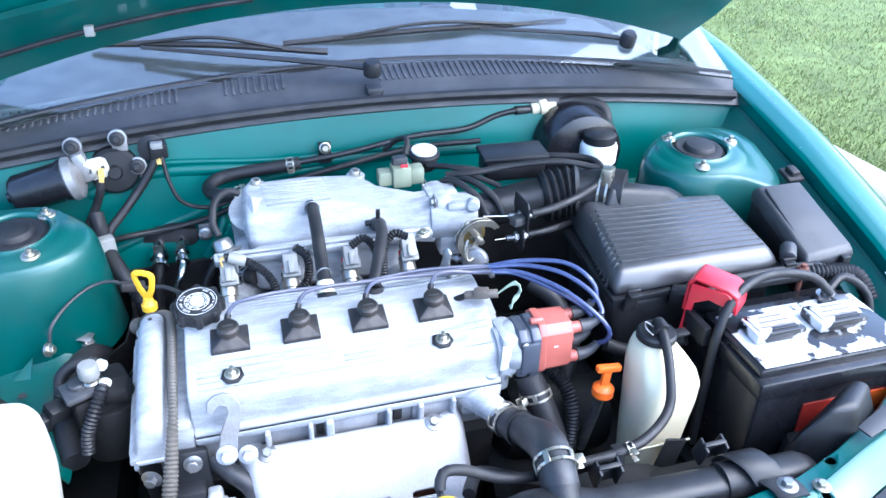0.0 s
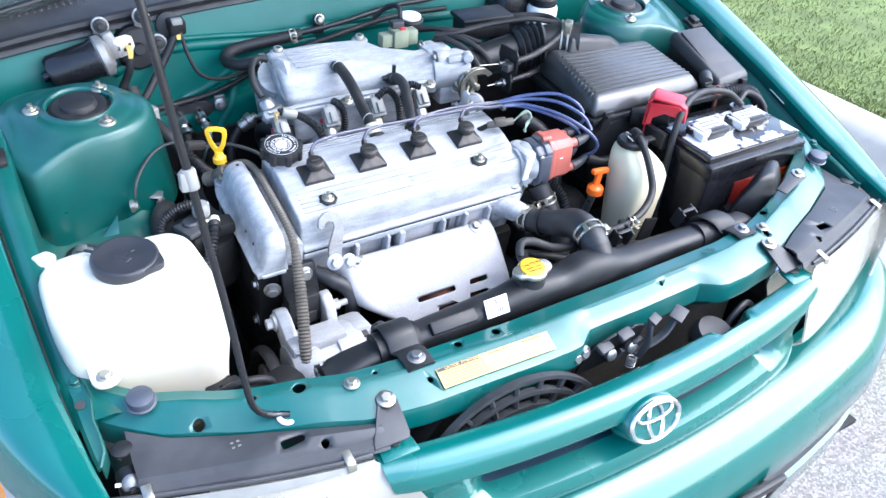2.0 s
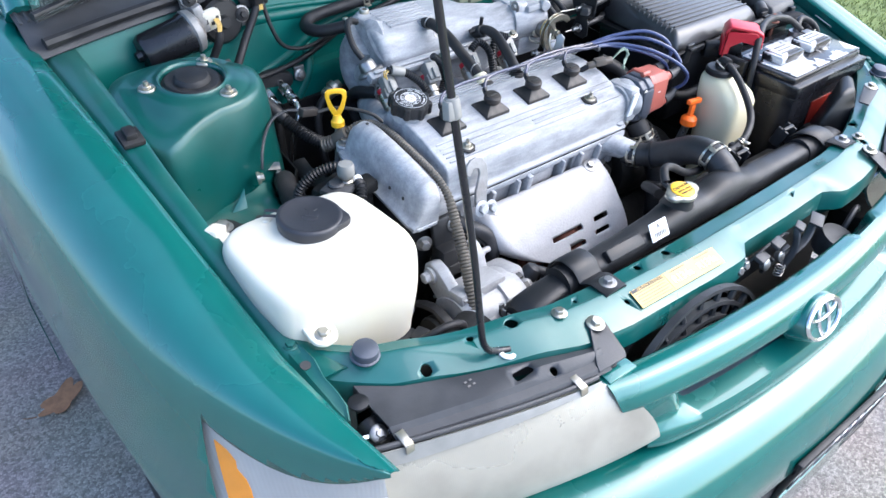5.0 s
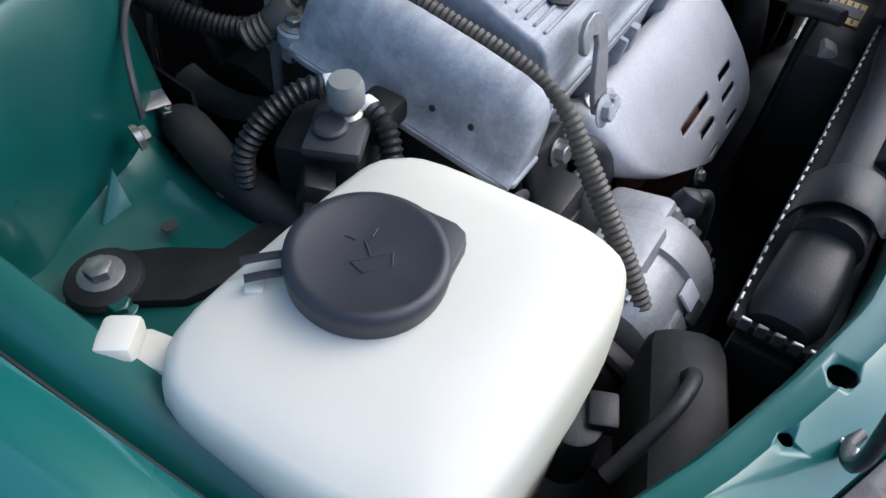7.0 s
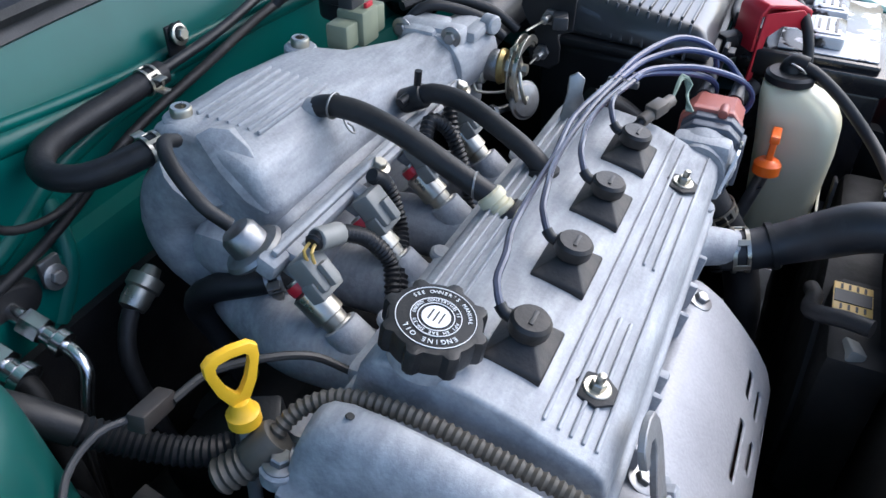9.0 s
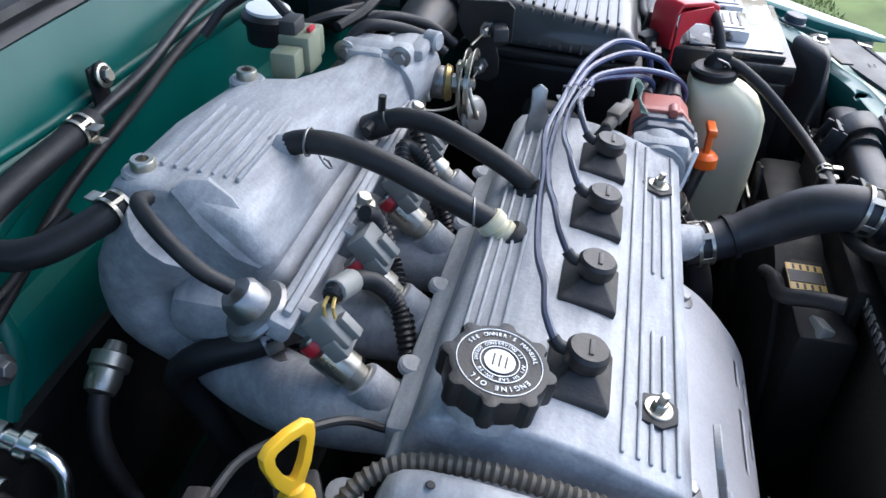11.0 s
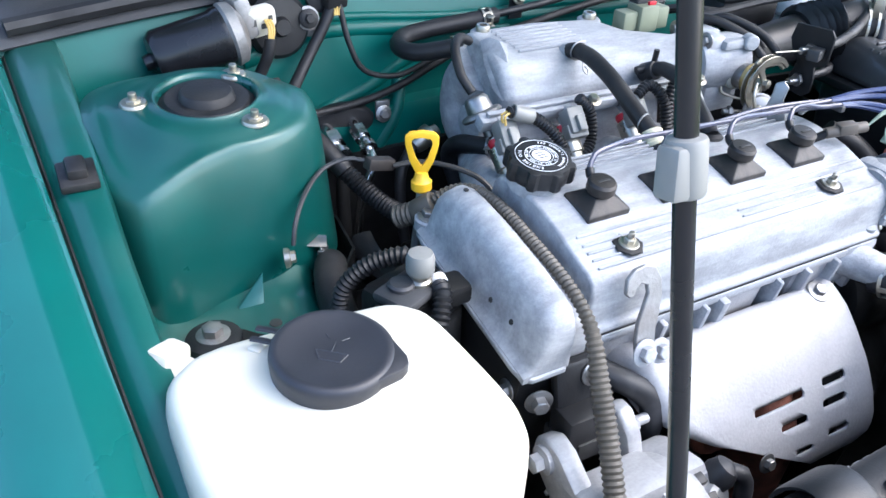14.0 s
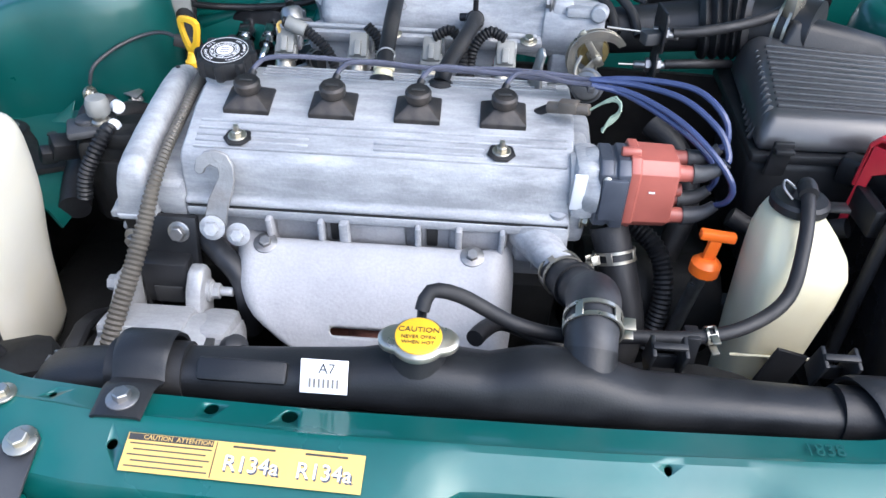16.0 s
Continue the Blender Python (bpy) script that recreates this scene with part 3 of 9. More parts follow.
def gutter(side):
    """Ledge under the bonnet's edge between wing and engine bay."""
    def X(s):
        return XC + side * s
    grid = []
    for i in range(30):
        y = 0.26 + 0.84 * i / 29
        z = lerp_rows([(0.26, 0.735), (0.30, 0.742), (0.5, 0.803), (0.7, 0.852), (0.9, 0.893), (1.1, 0.925)], y)[0]
        lip = lerp_rows([(0.26, 0.663), (0.3, 0.669), (0.5, 0.684), (0.7, 0.697), (0.9, 0.709), (1.1, 0.721)], y)[0]
        inn = lerp_rows([(0.26, 0.606), (0.32, 0.630), (0.5, 0.648), (0.62, 0.652), (0.70, 0.652), (1.1, 0.660)], y)[0]
        if side > 0:
            z += 0.012
            grid.append([(X(lip + 0.002), y, z - 0.012), (X(lip - 0.012), y, z - 0.022), (X(lip - 0.026), y, z - 0.048), (X(lip - 0.034), y, z - 0.052), (X(inn - 0.004), y, z - 0.054), (X(inn - 0.010), y, z - 0.064), (X(inn - 0.014), y, z - 0.16), (X(inn), y, z - 0.4)])
            continue
        grid.append([(X(lip), y, z - 0.016), (X(lip - 0.006), y, z - 0.006), (X(lip - 0.014), y, z), (X(inn + 0.010), y, z), (X(inn + 0.003), y, z - 0.004), (X(inn), y, z - 0.014), (X(inn - 0.004), y, z - 0.12), (X(inn + 0.01), y, z - 0.4)])
    seam = [(X(lerp_rows([(0.26, 0.663), (0.3, 0.669), (0.5, 0.684), (0.7, 0.697), (0.9, 0.709), (1.1, 0.721)], y)[0] - 0.003), y, lerp_rows([(0.26, 0.735), (0.30, 0.742), (0.5, 0.803), (0.7, 0.852), (0.9, 0.893), (1.1, 0.925)], y)[0] - (0.009 if side < 0 else 0.004)) for y in [0.27 + 0.82 * i / 20 for i in range(21)]]
    part("wing_seam", tube(seam, 0.0026, 6, 0.02), GASKET, car, "dark gap along the wing")
    if side < 0:
        bead = [(x + 0.013, y, z + 0.0085) for x, y, z in seam]
        part("sealant_bead", tube(bead, 0.0022, 6, 0.02), BEAMPAINT, car, "thin seam sealer line")
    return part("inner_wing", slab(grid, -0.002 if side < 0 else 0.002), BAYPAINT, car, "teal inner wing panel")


gutter(-1)
gutter(1)


def strut_tower(side):
    """Pressed tower: round top plate, curved inner wall, flat front, open towards the wing."""
    cs, cy, top = 0.5433, 0.775, 0.872 + (0.012 if side > 0 else 0)

    def power(v, p):
        return math.copysign(abs(v) ** p, v)
    rows = [  # inner reach, front reach, rear reach, reach to the wing, squareness, drop
        (0.044, 0.044, 0.044, 0.044, 1.0, 0.016), (0.046, 0.046, 0.046, 0.046, 1.0, 0.001), (0.0475, 0.0475, 0.0475, 0.0475, 1.0, -0.0035), (0.0495, 0.0495, 0.0495, 0.0495, 1.0, -0.0040), (0.0520, 0.0520, 0.0520, 0.0520, 1.0, -0.0010),
        (0.060, 0.060, 0.060, 0.060, 1.0, 0.0005), (0.074, 0.074, 0.068, 0.078, 0.95, 0.0010), (0.077, 0.077, 0.070, 0.082, 0.9, 0.0035), (0.083, 0.083, 0.073, 0.098, 0.75, 0.0045), (0.092, 0.086, 0.076, 0.112, 0.55, 0.0060), (0.0985, 0.0875, 0.079, 0.114, 0.5, 0.0095),
        (0.1035, 0.0900, 0.083, 0.114, 0.48, 0.018), (0.1068, 0.0930, 0.086, 0.114, 0.46, 0.032), (0.1098, 0.0965, 0.090, 0.114, 0.45, 0.060), (0.1140, 0.1010, 0.097, 0.114, 0.45, 0.110), (0.1195, 0.1080, 0.106, 0.114, 0.45, 0.170)]
    loops = []
    for a, f, r, w, q, d in rows:
        ring = []
        for k in range(72):
            t = 2 * math.pi * k / 72
            c, n = math.cos(t), math.sin(t)
            skew = 1 + 0.35 * max(0.0, min(1.0, (d - 0.001) / 0.005)) if n > 0 else 1.0
            u = w * power(c, q) if c > 0 else a * power(c, skew)
            v = (r if n > 0 else f) * (power(n, max(q, 0.62)) if c > 0 else power(n, skew))
            ease = max(0.0, min(1.0, (u - 0.0) / 0.09)) ** 1.5
            if n < 0 and d > 0.004:
                v -= 0.034 * ease
            z = top - d + 0.10 * v
            if d > 0.002:
                z -= 0.022 * ease * max(0.0, min(1.0, -v / 0.10)) * max(0.0, 1 - d / 0.30)
            ring.append((XC + side * (cs + u), cy + v, z))
        loops.append(ring)
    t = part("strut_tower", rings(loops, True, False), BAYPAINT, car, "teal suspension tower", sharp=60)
    c = V((XC + side * cs, cy, top))
    part("strut_mount", lathe([(0.047, -0.013), (0.046, -0.005), (0.0415, -0.003), (0.0395, 0.0005), (0.036, 0.001), (0.027, -0.0005), (0.0255, 0.005), (0.023, 0.0075), (0.012, 0.0085), (0.001, 0.0085)], c, (0, -0.10, 1), 40), RUBBER, t, "black rubber strut cap")
    for u, v in ((-0.029, -0.059), (0.066, 0.008), (-0.037, 0.040)):
        p = (XC + side * (cs + u), cy + v, top + 0.10 * v - 0.0015)
        nut = part("strut_nut", stud(p, (0, -0.1, 1), 0.0072), ZINC, t, "yellowed zinc nut")
        part("nut_washer", lathe([(0.0130, 0), (0.0130, 0.0014), (0.0115, 0.0036), (0.0095, 0.0042)], p, (0, -0.1, 1), 24), ZINC, nut, "dished zinc washer")
    # ledge before the tower with its weld gusset and pressed bead
    ledge = []
    for i in range(15):
        y = 0.47 + 0.215 * i / 14
        ledge.append([(XC + side * q, y, 0.706 + (0.012 if side > 0 else 0) + 0.030 * max(0.0, (q - 0.615) / 0.045) ** 2 + 0.018 * max(0.0, (y - 0.645) / 0.04) ** 2 - 0.10 * max(0.0, (0.50 - q) / 0.04) ** 2) for q in (0.478, 0.488, 0.50, 0.53, 0.56, 0.59, 0.615, 0.63, 0.645, 0.66)])
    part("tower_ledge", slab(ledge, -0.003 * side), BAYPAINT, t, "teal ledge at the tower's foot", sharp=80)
    # near-black sheet carries the tower on downwards
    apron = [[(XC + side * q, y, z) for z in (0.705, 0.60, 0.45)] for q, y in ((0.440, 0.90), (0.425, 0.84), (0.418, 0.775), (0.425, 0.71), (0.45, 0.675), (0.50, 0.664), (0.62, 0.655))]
    part("tower_apron", slab(apron, 0.003), DARKIRON, t, "near-black apron below the tower")
    g = V((XC + side * 0.536, 0.663, 0.722))
    part("weld_gusset", rounded(rings([[g + V((0, 0, 0.012)) + V((0, d, 0)), g + V((side * 0.030, -0.014 + d, -0.012)), g + V((side * 0.006, -0.018 + d, -0.018))] for d in (0, 0.0025)]), 0.0006, 1), BEAMPAINT, t, "small folded gusset")
    part("panel_nut", hexbolt((XC + side * 0.607, 0.583, 0.712), (0, 0, 1), 0.0075, 0.007, 1.4), BAYPAINT, t, "painted nut")


strut_tower(-1)
strut_tower(1)


def firewall():
    grid = []
    rows = [(0.972, 0.925), (0.962, 0.905), (0.955, 0.885), (0.948, 0.862), (0.945, 0.80), (0.940, 0.775), (0.925, 0.770), (0.918, 0.755), (0.915, 0.62), (0.905, 0.40)]
    for i in range(41):
        s = -0.74 + 1.48 * i / 40
        bow = 0.045 * (s / 0.7) ** 2
        grid.append([(XC + s, y - bow, z - 0.02 * (s / 0.7) ** 2) for y, z in rows])
    # bulkhead takes the toned-down copy of the body paint
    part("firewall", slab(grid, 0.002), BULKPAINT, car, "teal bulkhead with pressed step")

    def skin(x, z):
        """Depth of the bulkhead's face at one place."""
        bow = (x - XC) / 0.7
        z += 0.02 * bow ** 2
        for (y0, z0), (y1, z1) in zip(rows, rows[1:]):
            if z1 <= z <= z0:
                return y0 + (y1 - y0) * (z0 - z) / (z0 - z1) - 0.045 * bow ** 2
        return 0.915 - 0.045 * bow ** 2
    for r, sink, pts in (
            (0.012, 0.0075, [(-0.44, 0.846), (-0.389, 0.858), (-0.354, 0.8655), (-0.304, 0.866), (-0.253, 0.862), (-0.16, 0.855), (0.0, 0.852), (0.15, 0.850), (0.30, 0.846)]),
            (0.010, 0.0055, [(-0.42, 0.752), (-0.357, 0.766), (-0.322, 0.777), (-0.29, 0.785), (-0.264, 0.795), (-0.227, 0.815), (-0.182, 0.828), (-0.123, 0.838), (-0.06, 0.842)]),
            (0.010, 0.006, [(-0.276, 0.715), (-0.261, 0.735), (-0.244, 0.760), (-0.230, 0.800)]),
            (0.006, 0.0025, [(-0.38, 0.880), (-0.331, 0.882), (-0.294, 0.880), (-0.258, 0.877), (-0.22, 0.873), (-0.164, 0.868), (-0.107, 0.865), (0.0, 0.866), (0.20, 0.866)])):
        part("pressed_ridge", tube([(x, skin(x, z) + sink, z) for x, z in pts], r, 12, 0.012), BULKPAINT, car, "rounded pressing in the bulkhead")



firewall()


def cowl():
    """Black plastic scuttle with its rubber bonnet seal and slotted vents."""
    def at(s, v):
        bow = 0.060 * (s / 0.7) ** 2
        prof = [(0.972, 0.926), (0.985, 0.940), (1.0, 0.945), (1.03, 0.962), (1.075, 0.972), (1.12, 0.966)]
        k = v * (len(prof) - 1)
        i = min(int(k), len(prof) - 2)
        a, b = prof[i], prof[i + 1]
        f = k - i
        return V((XC + s, a[0] + (b[0] - a[0]) * f - bow, a[1] + (b[1] - a[1]) * f - 0.03 * (s / 0.7) ** 2))
    grid = [[at(-0.72 + 1.44 * i / 48, j / 10) for j in range(11)] for i in range(49)]
    c = part("cowl", slab(grid, 0.004), GREYBLACK, car, "faded black plastic scuttle")
    seal = [at(-0.70 + 1.40 * i / 12, 0.12) + V((0, -0.004, 0.012)) for i in range(13)]
    part("bonnet_seal", tube(seal, 0.009, 8, 0.02), RUBBER, c, "black rubber bonnet seal")
    for s0, s1 in ((-0.72, -0.31), (-0.24, -0.13), (0.03, 0.46)):
        n = int((s1 - s0) / 0.0115)
        # black strip on the scuttle stands for shade between the slats
        bed = [[at(s0 + (s1 - s0) * i / 6, 0.57 + 0.24 * j / 2) + V((0, 0, 0.0015)) for j in range(3)] for i in range(7)]
        part("vent_bed", slab(bed, 0.001), INK, c, "black strip painted for the shade between slats")
        for i in range(n):
            s = s0 + (s1 - s0) * (i + 0.5) / n
            a, b = at(s, 0.58), at(s, 0.80)
            d = (b - a).normalized()
            mid = (a + b) / 2 + V((0, 0, 0.002))
            m = Matrix((V((1, 0, 0)), d, V((1, 0, 0)).cross(d))).transposed().to_4x4()
            bm = box((0, 0, 0), (0.0052, (b - a).length, 0.010), 0.001, seg=1)
            bm.transform(Matrix.Translation(mid) @ m)
            part("vent_slat", bm, GREYBLACK, c)
    clip = join(box(at(0.02, 0.45) + V((0, 0, 0.006)), (0.028, 0.03, 0.012), 0.002), box(at(0.02, 0.3) + V((0, -0.006, 0.004)), (0.02, 0.02, 0.014), 0.002))
    part("cowl_clip", clip, GREYBLACK, c)
    for s in (-0.32, -0.5, 0.5):
        part("cowl_screw", lathe([(0.006, 0), (0.006, 0.002), (0.003, 0.003)], at(s, 0.5) + V((0, 0, 0.001)), (0, -0.3, 1), 12), INK, c)


cowl()


def windscreen():
    def at(s, v):
        y = 1.085 + 0.70 * v - 0.12 * (s / 0.62) ** 2
        z = 0.972 + 0.42 * v - 0.05 * v * v - 0.03 * (s / 0.7) ** 2
        return V((XC + s * (1 - 0.14 * v), y, z))
    grid = [[at(-0.70 + 1.40 * i / 32, j / 12) for j in range(13)] for i in range(33)]
    w = part("windscreen", slab(grid, 0.005), GLASS, car, "clear laminated windscreen")
    w.visible_shadow = False
    edge = [at(-0.70 + 1.40 * i / 16, 0.0) + V((0, 0.01, 0.006)) for i in range(17)]
    part("screen_trim", tube(edge, 0.007, 8, 0.03), BLACK, w, "black rubber screen trim")
    dash = [[at(-0.66 + 1.32 * i / 12, 0.05 + 0.5 * j / 6) + V((0, 0.03, -0.05 - 0.17 * j / 6)) for j in range(7)] for i in range(13)]
    part("dashboard", slab(dash, 0.01), GREYBLACK, car, "dark grey dashboard top")
    roof = [[(XC + s, 1.75 + 1.1 * j / 8 - 0.05 * (s / 0.5) ** 2, 1.33 + 0.06 * math.sin(math.pi * (0.15 + j / 10)) - 0.06 * (s / 0.6) ** 2) for j in range(9)] for s in (-0.6, -0.5, -0.25, 0, 0.25, 0.5, 0.6)]
    part("roof", slab(roof, 0.02), PAINT, car, "teal roof panel")
    for side in (-1, 1):
        pil = tube([(XC + side * 0.70, 1.0, 0.93), (XC + side * 0.66, 1.3, 1.12), (XC + side * 0.60, 1.75, 1.33)], 0.028, 10, 0.03)
        part("pillar", pil, PAINT, car, "teal screen pillar")

        def flank(y, z):
            t = max(0.0, (y - 3.6) / 0.5)
            return (XC + side * (0.838 - 0.06 * max(0.0, 0.55 - z) - 0.10 * max(0, z - 0.85) - 0.16 * t * t), y, z)
        for name, y0, y1, label in (("door", 1.465, 2.42, "teal front door"), ("rear_wing", 2.43, 4.12, "teal rear door and wing")):
            ys = [y0 + (y1 - y0) * k / 30 for k in range(31)]
            side_grid = []
            for y in ys:
                arch = max(0.0, 0.35 ** 2 - (y - 3.12) ** 2) ** 0.5
                low = max(0.24, 0.30 + arch * 0.95 if arch else 0.24)
                side_grid.append([flank(y, low + (0.965 - low) * q / 7) for q in range(8)])
            part(name, slab(side_grid, 0.004), PAINT, car, label)
        glass_grid = [[(XC + side * (0.815 - 0.50 * (z - 0.965)), y + 0.9 * (z - 0.965) * k, z) for z in (0.965, 1.15, 1.35)] for y, k in ((1.52, 0.9), (2.2, 0.0), (3.35, -0.9))]
        part("side_window", slab(glass_grid, 0.004), GLASS, car, "side window glass").visible_shadow = False
        for yw in (0.66, 3.12):
            hub = V((XC + side * 0.70, yw, 0.288))
            w = part("wheel", lathe([(0.10, -0.02), (0.17, -0.02), (0.175, 0.0), (0.185, 0.05), (0.178, 0.075), (0.165, 0.07), (0.155, 0.055), (0.05, 0.07), (0.001, 0.072)], hub, (side, 0, 0), 36), GREYPL, car, "grey steel wheel")
            part("tyre", lathe([(0.180, -0.05), (0.25, -0.07), (0.280, -0.06), (0.288, -0.03), (0.288, 0.05), (0.280, 0.075), (0.25, 0.085), (0.185, 0.075)], hub, (side, 0, 0), 40), RUBBER, w, "black tyre")
    tail = [[(XC + s, y, z) for y, z in ((3.62, 1.03), (3.9, 1.0), (4.1, 0.96), (4.16, 0.90), (4.16, 0.60), (4.20, 0.55), (4.18, 0.26))] for s in (-0.78, -0.4, 0, 0.4, 0.78)]
    part("tail", slab(tail, 0.01), PAINT, car, "teal boot lid and rear bumper")
    rear = [[(XC + s * (1 - 0.15 * q), 3.66 - 0.82 * q, 1.0 + 0.36 * q) for q in (0, 0.5, 1)] for s in (-0.70, 0, 0.70)]
    part("rear_window", slab(rear, 0.004), GLASS, car, "rear window glass").visible_shadow = False
    part("cabin_floor", box((XC, 2.4, 0.27), (1.5, 2.4, 0.04), 0.01), DARKIRON, car, "dark underbody")

    def wiper(pivot, elbow, tip0, tip1, mid):
        arm = tube([pivot, elbow, mid], lambda t: 0.009 - 0.004 * t, 8, 0.02, flat=0.6)
        a = part("wiper", arm, BLACK, car, "black wiper arm")
        part("wiper_blade", tube([tip0, (V(tip0) + V(tip1)) / 2 + V((0, 0, 0.006)), tip1], 0.006, 6, 0.03), RUBBER, a, "black rubber wiper blade")
        part("wiper_frame", tube([V(tip0) * 0.8 + V(tip1) * 0.2 + V((0, -0.004, 0.006)), (V(tip0) + V(tip1)) / 2 + V((0, -0.004, 0.02)), V(tip0) * 0.2 + V(tip1) * 0.8 + V((0, -0.004, 0.006))], 0.0035, 6, 0.02), BLACK, a)
        part("wiper_pivot", lathe([(0.016, 0), (0.016, 0.02), (0.012, 0.026), (0.001, 0.027)], V(pivot) - V((0, 0, 0.008)), (0, -0.3, 1), 16), BLACK, a)
    wiper((0.048, 1.020, 0.988), (0.000, 1.035, 0.996), (-0.417, 1.120, 1.038), (-0.02, 1.085, 1.005), (-0.335, 1.100, 1.032))
    wiper((0.559, 1.050, 0.996), (0.507, 1.070, 1.005), (-0.095, 1.140, 1.010), (0.461, 1.130, 1.017), (0.283, 1.130, 1.017))


windscreen()


def bonnet():
    """Raised bonnet: outer skin, inner frame and its edge."""
    up = radians(50)

    def at(s, v):
        k = s / 0.7
        half = lerp_rows([(0, 0.635), (0.06, 0.675), (0.12, 0.70), (0.5, 0.70), (1.0, 0.66)], v)[0]
        f = v * 1.02 + 0.105 * (1 - k * k) * (1 - v)
        crown = 0.05 * (1 - k * k) + 0.03 * math.sin(math.pi * v)
        return V((XC + k * half, 1.03 - math.cos(up) * f + math.sin(up) * crown, 1.012 + math.sin(up) * f + math.cos(up) * crown))
    grid = [[at(-0.70 + 1.40 * i / 28, j / 24) for j in range(25)] for i in range(29)]
    b = part("bonnet", slab(grid, 0.003), PAINT, car, "raised teal bonnet seen from below")
    def inner(s, v):
        return at(s, v) + V((0, -math.sin(up) * 0.022, -math.cos(up) * 0.022))
    for s0, s1 in ((-0.69, -0.58), (-0.06, 0.06), (0.58, 0.69)):
        g = [[inner(s0 + (s1 - s0) * i / 4, j / 16) for j in range(17)] for i in range(5)]
        part("bonnet_rib", slab(g, -0.012), BAYPAINT, b, "teal inner bonnet rib")
    for v0, v1 in ((0.0, 0.10), (0.9, 0.99)):
        g = [[inner(-0.68 + 1.36 * i / 24, v0 + (v1 - v0) * j / 3) for j in range(4)] for i in range(25)]
        part("bonnet_rib", slab(g, -0.014), BAYPAINT, b, "teal inner bonnet rib")
    hose = [inner(-0.68 + 0.50 * i / 8, 0.055) + V((0, -0.02, -0.008)) for i in range(9)]
    h = part("washer_hose", tube(hose, 0.004, 8, 0.02), RUBBER, b, "thin black washer hose")
    part("hose_clip", box(hose[4], (0.014, 0.012, 0.016), 0.002), GREYPL, b, "pale plastic hose clip")
    for side in (-1, 1):
        hin = tube([(XC + side * 0.66, 1.09, 0.93), (XC + side * 0.65, 1.06, 0.97), (XC + side * 0.63, 1.02, 1.05)], 0.010, 8, 0.02, flat=0.4)
        part("bonnet_hinge", hin, BAYPAINT, car, "teal bonnet hinge")


bonnet()


BEAM = [  # x, rear edge y, crest y, front edge y, crest z
    (-0.640, 0.345, 0.328, 0.300, 0.745), (-0.600, 0.322, 0.296, 0.256, 0.746), (-0.545, 0.275, 0.250, 0.212, 0.742),
    (-0.48, 0.245, 0.220, 0.182, 0.742), (-0.40, 0.216, 0.190, 0.150, 0.746), (-0.33, 0.196, 0.168, 0.122, 0.747), (-0.26, 0.190, 0.160, 0.112, 0.746),
    (-0.1, 0.188, 0.156, 0.108, 0.742), (0.1, 0.188, 0.156, 0.108, 0.743), (0.30, 0.190, 0.160, 0.112, 0.747),
    (0.37, 0.200, 0.170, 0.122, 0.750), (0.44, 0.220, 0.194, 0.154, 0.752), (0.52, 0.255, 0.225, 0.184, 0.757), (0.60, 0.30, 0.268, 0.220, 0.765), (0.66, 0.35, 0.328, 0.290, 0.775)]


def front_panel():
    """Radiator support beam with its stepped section, curving back at both ends."""
    grid = []
    N = 100
    for i in range(N):
        x = -0.64 + 1.30 * i / (N - 1)
        r, c, f, z = lerp_rows(BEAM, x)
        notch = 0.030 * max(0.0, 1 - abs(x - 0.11) / 0.15) if abs(x - 0.11) < 0.15 else 0
        notch = 0.022 if abs(x - 0.11) < 0.105 else (0.022 * max(0, 1 - (abs(x - 0.11) - 0.105) / 0.03))
        f2 = f + notch
        z += 0.0022 * math.sin(x * 46.0) * min(1.0, max(0.0, (abs(x + 0.02) - 0.30) / 0.06))
        grid.append([(x, r, z - 0.040), (x, r - 0.001, z - 0.010), (x, r - 0.004, z - 0.005), (x, r - 0.008, z - 0.004), (x, c + 0.006, z - 0.003), (x, c + 0.002, z - 0.001), (x, c - 0.004, z - 0.002),
                     (x, (c + f2) / 2 + 0.002, z - 0.009), (x, f2 + 0.008, z - 0.016), (x, f2 + 0.002, z - 0.019), (x, f2, z - 0.025), (x, f2 - 0.001, z - 0.052), (x, f2 + 0.012, z - 0.062), (x, f2 + 0.022, z - 0.075)])
    b = part("front_panel", slab(grid, 0.0025), BEAMPAINT, car, "teal radiator support beam", sharp=30)
    cut = []
    for p, r in (((-0.124, 0.174), 0.0062), ((-0.182, 0.175), 0.0055), ((-0.242, 0.140), 0.004), ((0.148, 0.150), 0.003), ((-0.392, 0.193), 0.0085), ((-0.445, 0.207), 0.0045), ((-0.51, 0.206), 0.007), ((0.385, 0.165), 0.006), ((0.42, 0.205), 0.007), ((-0.30, 0.176), 0.003), ((-0.622, 0.285), 0.008)):
        cut.append(cyl((p[0], p[1], 0.70), (p[0], p[1], 0.80), r, n=16))
    holes(b, cut)
    return b


panel = front_panel()


